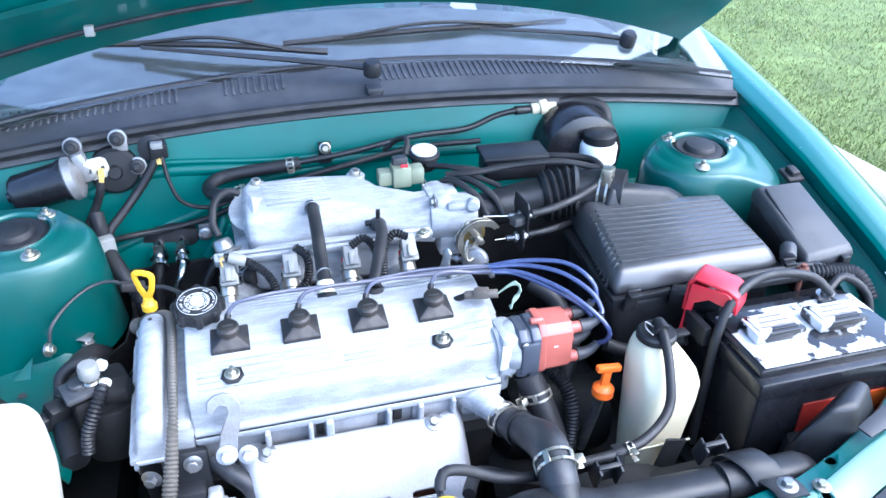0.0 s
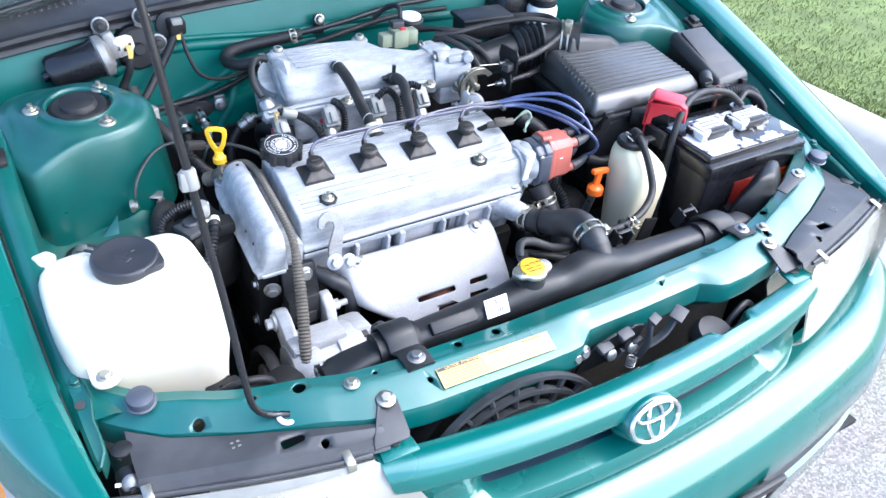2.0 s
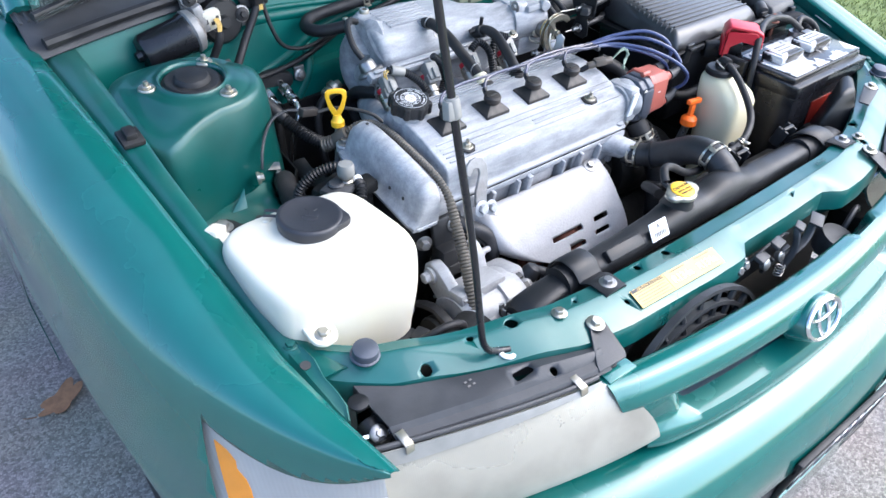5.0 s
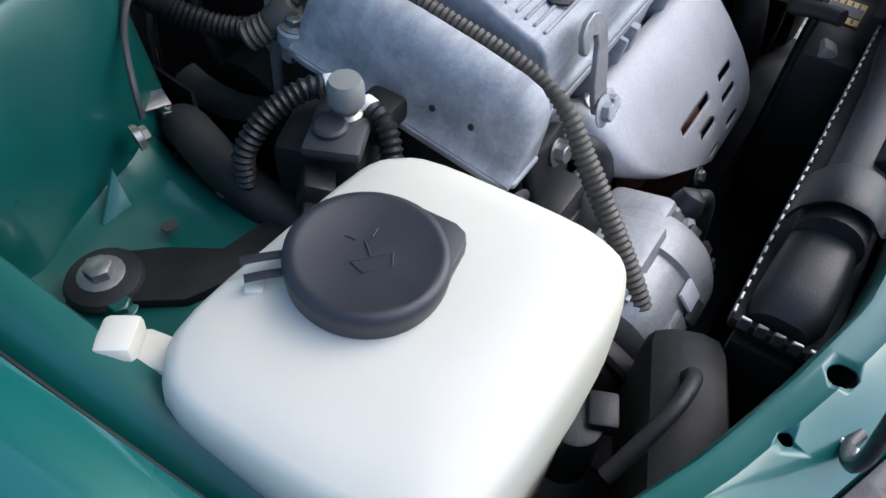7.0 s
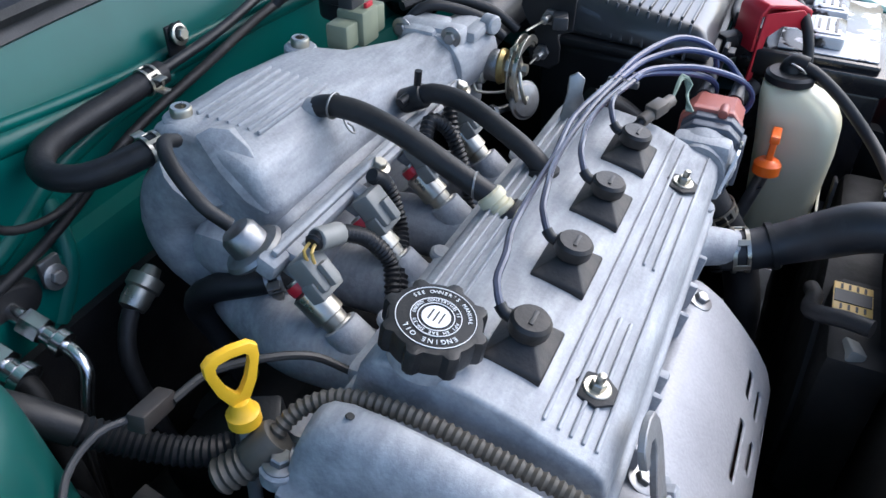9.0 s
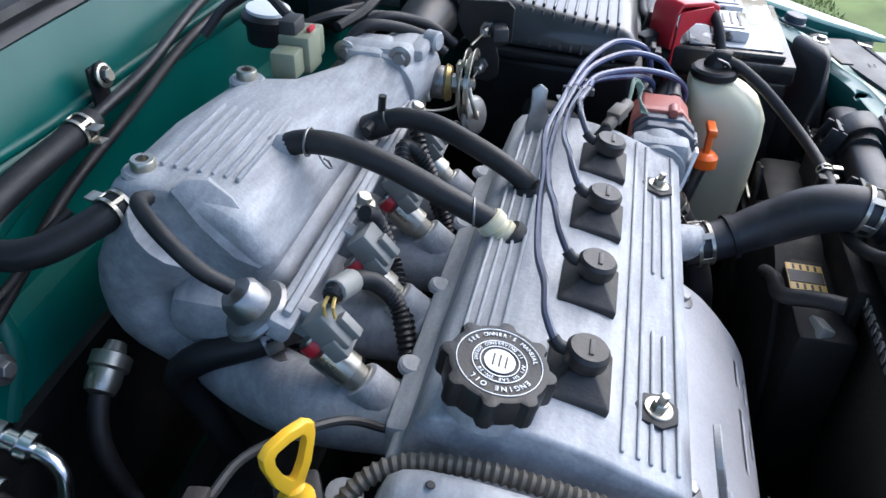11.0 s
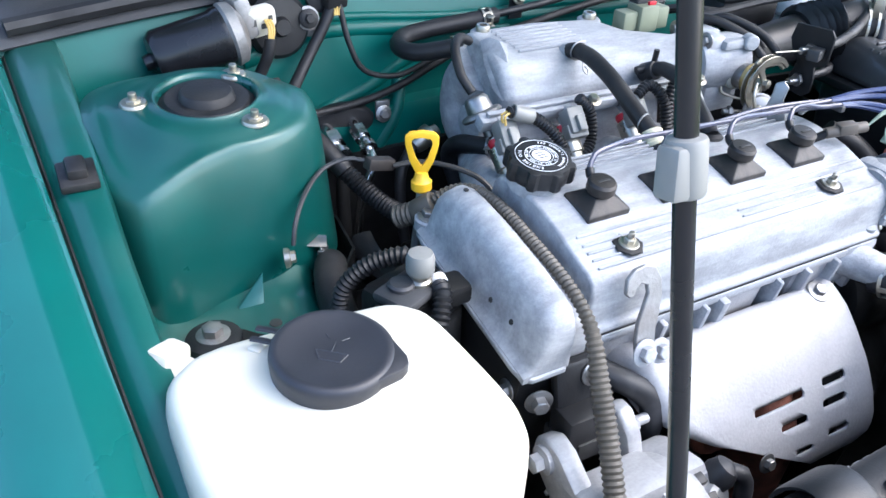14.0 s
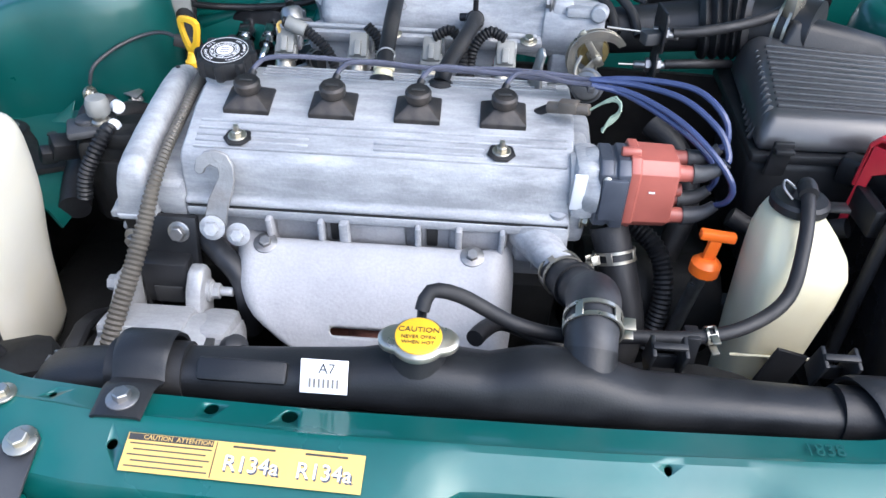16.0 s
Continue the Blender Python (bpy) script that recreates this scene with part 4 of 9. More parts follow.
def front_face():
    """Grille bar, bumper skin and number plate."""
    GC = 0.034

    def lift(x):
        return 0.012 * max(0.0, x + 0.35)

    def bowed(x, y0):
        return y0 + 0.28 * (x - GC) ** 2 + 0.9 * max(0, abs(x - GC) - 0.32) ** 2
    grid = []
    for i in range(73):
        x = GC - 0.374 + 0.748 * i / 72
        k = abs(x - GC)
        z = 0.703 + lift(x)
        y = bowed(x, 0.014)
        e = (x - GC) / 0.374
        taper = [-0.052 * e * abs(e) ** 3 * min(1.0, max(0.0, (h - 0.02) / 0.08)) for h in (0, 0, 0, 0, 0.006, 0.03, 0.036, 0.04, 0.046, 0.074, 0.084, 0.09, 0.1, 0.112, 0.122)]
        slot = 0.050 * (lambda q: q * q * (3 - 2 * q))(min(1.0, max(0.0, (0.292 - k) / 0.050)))  # recess of the grille slot
        cut = 0.012 if 0.14 < x - GC < 0.21 else 0
        grid.append([(x, y + 0.050 - cut, z - 0.036), (x, y + 0.046 - cut, z - 0.006), (x, y + 0.040 - cut, z), (x, y + 0.020, z - 0.001), (x, y + 0.010, z - 0.006), (x, y - 0.002, z - 0.030), (x, y - 0.002, z - 0.036),
                     (x, y + slot * 0.9, z - 0.040), (x, y + slot, z - 0.046), (x, y + slot * 1.0 - 0.002, z - 0.074), (x, y - 0.006 + slot * 0.6, z - 0.084), (x, y - 0.014, z - 0.090), (x, y - 0.020, z - 0.100), (x, y - 0.022, z - 0.112), (x, y - 0.014, z - 0.122)])
        grid[-1] = [(px + dx, py, pz) for (px, py, pz), dx in zip(grid[-1], taper)]
    g = part("grille_panel", slab(grid, 0.003), PAINT, car, "teal grille panel with a long slot", sharp=50)
    # sheet over the slot's walls that paints in its shade
    ins = []
    for i in range(31):
        x = GC - 0.268 + 0.536 * i / 30
        q = min(1.0, max(0.0, (0.292 - abs(x - GC)) / 0.050))
        y, z = bowed(x, 0.014) + 0.050 * q * q * (3 - 2 * q) - 0.003, 0.703 + lift(x)
        ins.append([(x, y - 0.030 * q, z - 0.0450), (x, y, z - 0.0485), (x, y, z - 0.074), (x, y - 0.012 * q, z - 0.0800), (x, y - 0.030 * q, z - 0.0850)])
    part("grille_insert", slab(ins, 0.002), SLOTSHADE, g, "dark teal sheet painted for the shade in the slot")
    part("grille_bar", tube([(GC - 0.270 + 0.54 * i / 20, bowed(GC - 0.270 + 0.54 * i / 20, 0.014) + 0.008, 0.6610 + lift(GC - 0.27 + 0.54 * i / 20)) for i in range(21)], 0.0026, 8, 0.03), PAINT, g, "thin teal grille bar")
    for x in (GC - 0.347, GC + 0.350):
        y = bowed(x, 0.014)
        tab = [(-0.024, -0.012), (0.024, -0.012), (0.022, 0.014), (0.012, 0.028), (-0.012, 0.028), (-0.022, 0.014)]
        part("grille_tab", prism(tab, (x, y + 0.040, 0.7010 + lift(x)), (1, 0, 0), (0, 1, 0.05), 0.004, 0.0015), PAINT, g)
        part("grille_screw", lathe([(0.010, 0), (0.010, 0.002), (0.006, 0.004), (0.002, 0.004)], (x, y + 0.052, 0.7055 + lift(x)), (0, 0, 1), 14), BLACK, g, "black plastic push screw")
    # emblem: plain crossed ovals
    n = V((0, -1, 0.42)).normalized()
    rt = V((1, 0, 0))
    up = n.cross(rt).normalized()
    c = V((GC - 0.014, 0.000, 0.667))
    em = part("emblem", rounded(rings([[c + rt * (0.046 * k * math.cos(t)) + up * (0.033 * k * math.sin(t)) + n * h for t in [2 * math.pi * i / 40 for i in range(40)]] for h, k in ((-0.030, 1.1), (-0.004, 1.0), (0.0, 0.95))]), 0.001), PAINT, g, "teal emblem boss")

    def oval(a, b, r, dy=0.0):
        return tube([c + rt * (a * math.cos(t)) + up * (dy + b * math.sin(t)) + n * 0.002 for t in [2 * math.pi * i / 44 for i in range(45)]], r, 8, 0.003)
    part("emblem_plate", rings([[c + rt * (0.039 * k * math.cos(t)) + up * (0.0268 * k * math.sin(t)) + n * h for t in [2 * math.pi * i / 32 for i in range(32)]] for h, k in ((-0.002, 1), (0.0008, 0.98))]), PAINT, em, "teal plate behind the rings")
    part("emblem_ring", oval(0.0408, 0.0280, 0.0034), CHROME, em, "pale silver ring")
    part("emblem_ring", oval(0.0125, 0.0258, 0.0027), CHROME, em, "pale silver ring")
    part("emblem_ring", oval(0.0302, 0.0112, 0.0027, 0.0124), CHROME, em, "pale silver ring")
    # bumper skin
    grid = []
    for i in range(91):
        s = -0.815 + 1.63 * i / 90
        y = -0.012 + 0.20 * s * s + 1.1 * max(0, abs(s) - 0.50) ** 2 + 9 * max(0, abs(s) - 0.70) ** 2
        x = GC + s
        u = lift(x) * 0.6
        grid.append([(x, y + 0.060, 0.566 + u), (x, y + 0.030, 0.578 + u), (x, y + 0.002, 0.574 + u), (x, y - 0.026, 0.556 + u), (x, y - 0.046, 0.526 + u), (x, y - 0.056, 0.490 + u), (x, y - 0.060, 0.455 + u), (x, y - 0.054, 0.442 + u), (x, y - 0.042, 0.436 + u),
                     (x, y - 0.042, 0.372 + u), (x, y - 0.054, 0.362 + u), (x, y - 0.052, 0.30), (x, y - 0.03, 0.22), (x, y, 0.19)])
    b = part("bumper", slab(grid, 0.004), PAINT, car, "teal front bumper skin")
    band = []
    for i in range(61):
        s = -0.76 + 1.52 * i / 60
        y = -0.012 + 0.20 * s * s + 1.1 * max(0, abs(s) - 0.50) ** 2 + 9 * max(0, abs(s) - 0.70) ** 2
        u = lift(GC + s) * 0.6
        band.append([(GC + s, y - 0.045, 0.434 + u), (GC + s, y - 0.045, 0.374 + u)])
    part("bumper_band", slab(band, -0.003), GREYBLACK, b, "grey black rubbing strip")
    # number plate in a dark frame, its writing as bars
    px, py, pz = 0.112, -0.062, 0.385
    p = part("number_plate", box((px, py, pz), (0.305, 0.004, 0.152), 0.004, (8, 0, 0)), WLABEL, car, "white number plate with blue bars")
    part("plate_frame", join(box((px, py - 0.012, pz + 0.077), (0.330, 0.010, 0.030), 0.003, (8, 0, 0)), box((px, py + 0.008, pz - 0.078), (0.330, 0.010, 0.014), 0.003, (8, 0, 0)), box((px - 0.159, py, pz), (0.012, 0.010, 0.16), 0.003, (8, 0, 0)), box((px + 0.159, py, pz), (0.012, 0.010, 0.16), 0.003, (8, 0, 0))), BLACK, p, "black plate frame")
    for i in range(7):
        part("writing_bar", box((px - 0.11 + i * 0.037, py - 0.0035, pz - 0.008), (0.020, 0.001, 0.058), 0, (8, 0, 0)), SLATE, p)
    part("writing_bar", box((px, py - 0.0125, pz + 0.048), (0.10, 0.001, 0.009), 0, (8, 0, 0)), BROWNRED, p)
    for i in range(7):
        part("writing_bar", box((px - 0.07 + i * 0.024, py - 0.0185, pz + 0.079), (0.014, 0.001, 0.014), 0, (8, 0, 0)), WLABEL, p)


front_face()


def headlamp(side):
    """Lamp body with yellowed lens, silver bowl, top cover and corner lens."""
    up = 0.0 if side < 0 else 0.016
    off = 0.0 if side < 0 else 0.012

    def X(s):
        return XC + off + side * s

    def face(u, v, back=0.0):
        """A point on the lens, u outwards and v downwards."""
        inner = 0.373 - 0.061 * max(0.0, v) ** 0.72 - 0.012 * math.sin(math.pi * min(1.0, max(0.0, v)))
        s = inner + (0.648 - 0.012 * v - inner) * u
        y = 0.084 + 0.072 * u ** 1.3 - 0.062 * (1 - 0.6 * u) * (1 - (1 - v) ** 2.0) + 0.012 * max(0, v - 0.85) / 0.15
        z = 0.706 + 0.004 * u - 0.148 * v + 0.048 * v * (1 - u) ** 2
        return (X(s), y + back, z + up)
    bowl = [[face(0.03 + 0.94 * i / 14, 0.05 + 0.9 * j / 8, 0.035 + 0.05 * math.sin(math.pi * j / 8)) for j in range(9)] for i in range(15)]
    h = part("headlamp", slab(bowl, 0.004 * side), CHROME, car, "silver lamp bowl behind a yellowed lens")
    lens = [[face(i / 30, j / 14) for j in range(15)] for i in range(31)]
    part("lens", slab(lens, 0.003 * side), LENS, h, "hazy yellowed headlamp lens", sharp=70).visible_shadow = False
    rim = [face(i / 20, 0.0, 0.003) for i in range(21)]
    part("lens_rim", slab([[V(face(i / 20, k * (0.02 + 0.115 * (i / 20) ** 0.8) / 3 - 0.015)) + V((0, -0.0022, 0.0012)) for k in range(4)] for i in range(21)], 0.002 * side), GREYPL, h, "dusty grey rim band above the lens", sharp=70)
    part("rim_lip", tube([V(p) + V((0, 0.003, 0.004)) for p in rim], 0.0035, 8, 0.02), GREYBLACK, h, "grey black lip of the lamp")

    def cface(u, v, back=0.0):
        return corner_face(side, u, v, back)
    corner = [[cface(1.05 * i / 20, lens_top(1.05 * i / 20) + (1 - lens_top(1.05 * i / 20)) * j / 10) for j in range(11)] for i in range(21)]
    part("corner_lens", slab(corner, 0.003 * side), CLEARLENS, h, "clear ribbed corner lens").visible_shadow = False
    part("corner_seal", slab([[cface(1.0 + 0.030 * i / 2, -0.03 + 1.06 * j / 8, 0.006) for j in range(9)] for i in range(3)], 0.010 * side), GASKET, h, "black rubber lamp seal")
    part("corner_seal", slab([[cface(-0.02 + 1.1 * i / 20, lens_top(-0.02 + 1.1 * i / 20) - 0.030 + 0.045 * j, 0.004) for j in range(2)] for i in range(21)], 0.008 * side), GASKET, h, "black rubber lamp seal")
    back = [[cface(0.02 + 0.96 * i / 8, 0.30 + 0.67 * j / 5, 0.035) for j in range(6)] for i in range(9)]
    part("corner_bowl", slab(back, 0.004 * side), PALEBOWL, h, "pale reflector")
    amber = [[cface(0.955 - (0.05 + 0.12 * (j / 10) ** 0.7 + 0.012 * math.sin(2.3 * j)) * (1 - i / 6), 0.20 + 0.045 * (1 - i / 6) + 0.72 * j / 10, -0.0012) for j in range(11)] for i in range(7)]
    part("indicator", slab(amber, 0.002 * side), AMBER, h, "amber indicator reflector")
    cover = []
    for i in range(25):
        u = i / 24
        sx = 0.350 + 0.265 * u
        f = 0.092 + 0.062 * u ** 1.25
        r = lerp_rows(BEAM, X(sx))[2] - 0.004
        z = 0.722 - 0.003 * u + up
        cover.append([(X(sx), f - 0.002, z - 0.014), (X(sx), f + 0.002, z - 0.008), (X(sx), f + 0.012, z - 0.006), (X(sx), f + 0.016, z), (X(sx), (f + r) / 2 + 0.006, z + 0.001 + 0.003 * math.sin(5 * u)), (X(sx), r, z), (X(sx), r + 0.002, z - 0.02)])
    c = part("lamp_cover", slab(cover, 0.003 * side), GREYBLACK, h, "faded black plastic lamp cover")
    cut = [box((X(0.450), 0.138, 0.72 + up), (0.028, 0.012, 0.05), 0.004), cyl((X(0.418), 0.120, 0.69), (X(0.418), 0.120, 0.78), 0.005)]
    holes(c, cut)
    for k in range(4):
        part("writing_bar", box((X(0.505 + 0.007 * (k % 2)), 0.160 + 0.007 * (k // 2), 0.7255 + up), (0.0036, 0.0024, 0.0006), 0), PALEINK, c)
    for u in (0.10, 0.86):
        p = V(face(u, 0.0))
        part("lens_clip", join(box(p + V((0, 0.008, 0.008)), (0.011, 0.020, 0.0025), 0.001, (10, 0, 0)), box(p + V((0, -0.003, 0.002)), (0.011, 0.0025, 0.011), 0.001, (-10, 0, 0))), ZINC, h, "bright steel lens clip")
    part("lamp_screw", lathe([(0.012, 0), (0.012, 0.003), (0.007, 0.005), (0.002, 0.005)], (X(0.622), 0.220, 0.718 + up), (0, 0, 1), 16), BLACK, h, "black push screw")
    adj = part("adjuster", join(cyl((X(0.622), 0.176, 0.690 + up), (X(0.622), 0.206, 0.700 + up), 0.0145, n=18, bev=0.003), box((X(0.604), 0.196, 0.700 + up), (0.030, 0.016, 0.018), 0.004, (0, 0, 25 * side)), tube([(X(0.612), 0.205, 0.70 + up), (X(0.598), 0.199, 0.712 + up), (X(0.586), 0.186, 0.706 + up), (X(0.580), 0.178, 0.69 + up)], 0.005, 8, 0.006)), BLACK, h, "black lamp adjuster")
    part("adjuster_head", join(lathe([(0.0105, 0), (0.0105, 0.003), (0.0085, 0.0045), (0.003, 0.005)], (X(0.622), 0.182, 0.7035 + up), (0, -0.6, 0.8), 20), lathe([(0.0045, 0.004), (0.0045, 0.009), (0.001, 0.0095)], (X(0.622), 0.182, 0.7035 + up), (0, -0.6, 0.8), 6)), STEEL, adj, "bright adjusting screw")
    part("lamp_housing", box((X(0.50), 0.235, 0.63 + up), (0.24, 0.06, 0.12), 0.02, (0, 0, -22 * side)), DARKIRON, h, "black lamp housing")
    # bracket that ties the lamp to the beam
    bx, by, bz = (-0.305, 0.135, 0.7345) if side < 0 else (0.365, 0.142, 0.7415)
    q = side
    across = V((q * 1.0, 0.10, 0))
    down = V((q * 0.30, -0.80, -0.48)).normalized()
    ring = []
    for a, b in ((-0.006, -0.0125), (0.006, -0.0125), (0.0115, -0.007), (0.0125, 0.002), (0.0225, 0.046), (0.0215, 0.054), (-0.0215, 0.052), (-0.0225, 0.044), (-0.0125, 0.002), (-0.0115, -0.007)):
        flat = min(1.0, max(0.0, (b - 0.008) / 0.01))
        ring.append(V((bx, by, bz + 0.001)) + across * a + V((q * 0.05, -1, -0.12)) * b * (1 - flat) + (V((q * 0.05, -1, -0.12)) * 0.008 + down * (b - 0.008)) * flat)
    br = part("lamp_bracket", rounded(rings([ring, [p + V((0, -0.001, 0.003)) for p in ring]]), 0.001), GREYBLACK, h, "grey steel lamp bracket")
    part("bracket_bolt", hexbolt((bx, by + 0.001, bz + 0.004), (0, -0.2, 1), 0.0068, 0.007, 1.75), ZINC, br, "zinc bolt")


headlamp(-1)
headlamp(1)


def bay_bits():
    """Dark floor, bars and sheets, added for shade low down, that close the bay."""
    # unseen floor, added to keep ground bounce out of the bay
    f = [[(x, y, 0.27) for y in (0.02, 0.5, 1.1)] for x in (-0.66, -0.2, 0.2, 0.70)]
    part("undertray", slab(f, -0.01), DARKIRON, car, "dark added floor that blocks light from below")
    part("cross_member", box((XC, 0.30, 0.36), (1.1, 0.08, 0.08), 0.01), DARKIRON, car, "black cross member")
    # black sheet added over the low bulkhead to paint in its shade
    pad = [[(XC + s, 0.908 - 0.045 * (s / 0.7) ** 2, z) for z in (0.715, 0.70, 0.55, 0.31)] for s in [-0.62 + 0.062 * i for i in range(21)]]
    part("sound_pad", slab(pad, 0.012), RUBBER, car, "black sheet painted for the shade on the low bulkhead")
    # unseen dark masses, added as the shade between engine and bulkhead
    part("steering_rack", join(cyl((-0.50, 0.84, 0.50), (0.55, 0.84, 0.50), 0.035, n=16), box((-0.1, 0.82, 0.42), (0.9, 0.12, 0.09), 0.02)), DARKIRON, car, "dark added bars filling the shade low in the bay")
    part("starter_mass", join(box((-0.10, 0.76, 0.56), (0.34, 0.12, 0.16), 0.03), cyl((-0.30, 0.76, 0.60), (-0.05, 0.76, 0.60), 0.05, n=18, bev=0.008)), DARKIRON, car, "dark added mass for the shade behind the engine")
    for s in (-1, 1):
        part("side_rail", box((XC + s * 0.50, 0.55, 0.50), (0.10, 0.85, 0.11), 0.012), DARKIRON, car, "near-black chassis rail")
    for s, up in ((-1, 0.0), (1, 0.012)):
        strip = []
        for y, a, b, z in ((0.365, 0.664, 0.640, 0.7525), (0.320, 0.662, 0.641, 0.748), (0.285, 0.659, 0.6365, 0.743), (0.258, 0.657, 0.640, 0.7375), (0.238, 0.655, 0.6375, 0.733), (0.217, 0.653, 0.6375, 0.7275), (0.200, 0.650, 0.645, 0.7235)):
            strip.append([(XC + s * a, y, z + up - 0.004), (XC + s * (a - 0.004), y, z + up), (XC + s * (b + 0.006), y, z + up), (XC + s * (b + 0.002), y, z + up + 0.003), (XC + s * b, y, z + up + 0.001), (XC + s * (b - 0.001), y, z + up - 0.02)])
        f = part("wing_flange", slab(strip, 0.0015 * s), BAYPAINT, car, "teal flange between wing and lamp")
        # black disc on the flange paints a hole's shade
        part("flange_hole", lathe([(0.0062, 0), (0.0062, 0.0004), (0.0001, 0.0005)], (XC + s * 0.6500, 0.283, 0.7436 + up), (0, -0.2, 1), 18), INK, f, "black disc painted for the shade of a flange hole")
        part("flange_bolt", hexbolt((XC + s * 0.6495, 0.317, 0.7475 + up), (0, -0.1, 1), 0.006, 0.005, 1.5), BAYPAINT, f, "painted bolt")
    for x, y, z in ((-0.5600, 0.2560, 0.746), (0.619, 0.266, 0.768)):
        part("bump_stop", lathe([(0.0175, 0), (0.0178, 0.002), (0.0155, 0.003), (0.0155, 0.0105), (0.0148, 0.0125), (0.0125, 0.0135), (0.001, 0.0138)], (x, y, z - 0.002), (0, -0.15, 1), 24), SLATE, car, "rubber bonnet stop")
    for s in (-1, 1):
        part("gutter_stop", join(box((XC + s * 0.672, 0.688, 0.856), (0.030, 0.034, 0.008), 0.002, (14, 0, 0)), box((XC + s * 0.672, 0.688, 0.862), (0.016, 0.022, 0.014), 0.003, (14, 0, 0))), RUBBER, car, "black rubber bonnet buffer")
    for x, y, z in ((-0.334, 0.170, 0.7465), (0.385, 0.175, 0.7485)):
        part("panel_bolt", hexbolt((x, y, z), (0, 0, 1), 0.006), ZINC, car, "zinc bolt")
    # stamped mark on the right half of the beam
    part("stamp", words("1838", 0.015, (0.262, 0.172, 0.7452), (1, 0.03, 0), (0, 1, 0.05), 0.0003), BAYPAINT, car)
    part("vin_sticker", prism([(-0.022, -0.006), (0.022, -0.006), (0.022, 0.006), (-0.022, 0.006)], (XC + 0.683, 0.44, 0.793), (0.1, 1, 0.28), (-1, 0.1, 0.2), 0.0008, 0), WLABEL, car, "small white sticker on the wing")


bay_bits()


# ---- the engine ----
engine = thing("engine", (-0.1, 0.58, 0.32), "silver grey aluminium four cylinder engine in the car's bay", "engine")
LEAN10 = radians(10)
PLUGS = [-0.235, -0.1475, -0.060, 0.0275]


def E(u, v, w):
    """Engine axes: u along the crank, v back over the cover, w out of the cover."""
    c, s = math.cos(LEAN10), math.sin(LEAN10)
    return V((u, 0.52 + v * c - w * s, 0.812 + v * s + w * c))


EV, EW = E(0, 1, 0) - E(0, 0, 0), E(0, 0, 1) - E(0, 0, 0)
EX = V((1, 0, 0))


def ebox(u, v, w, su, sv, sw, bev=0.002, seg=2):
    bm = box((0, 0, 0), (su, sv, sw), bev, None, seg)
    m = Matrix((EX, EV, EW)).transposed().to_4x4()
    m.translation = E(u, v, w)
    bm.transform(m)
    return bm


def crown(v):
    """Height of the slightly domed cover."""
    return lerp_rows([(-0.068, -0.0025), (-0.05, 0.0), (-0.03, 0.004), (-0.012, 0.0075), (0.012, 0.009), (0.03, 0.0085), (0.05, 0.006), (0.07, 0.001)], v)[0]


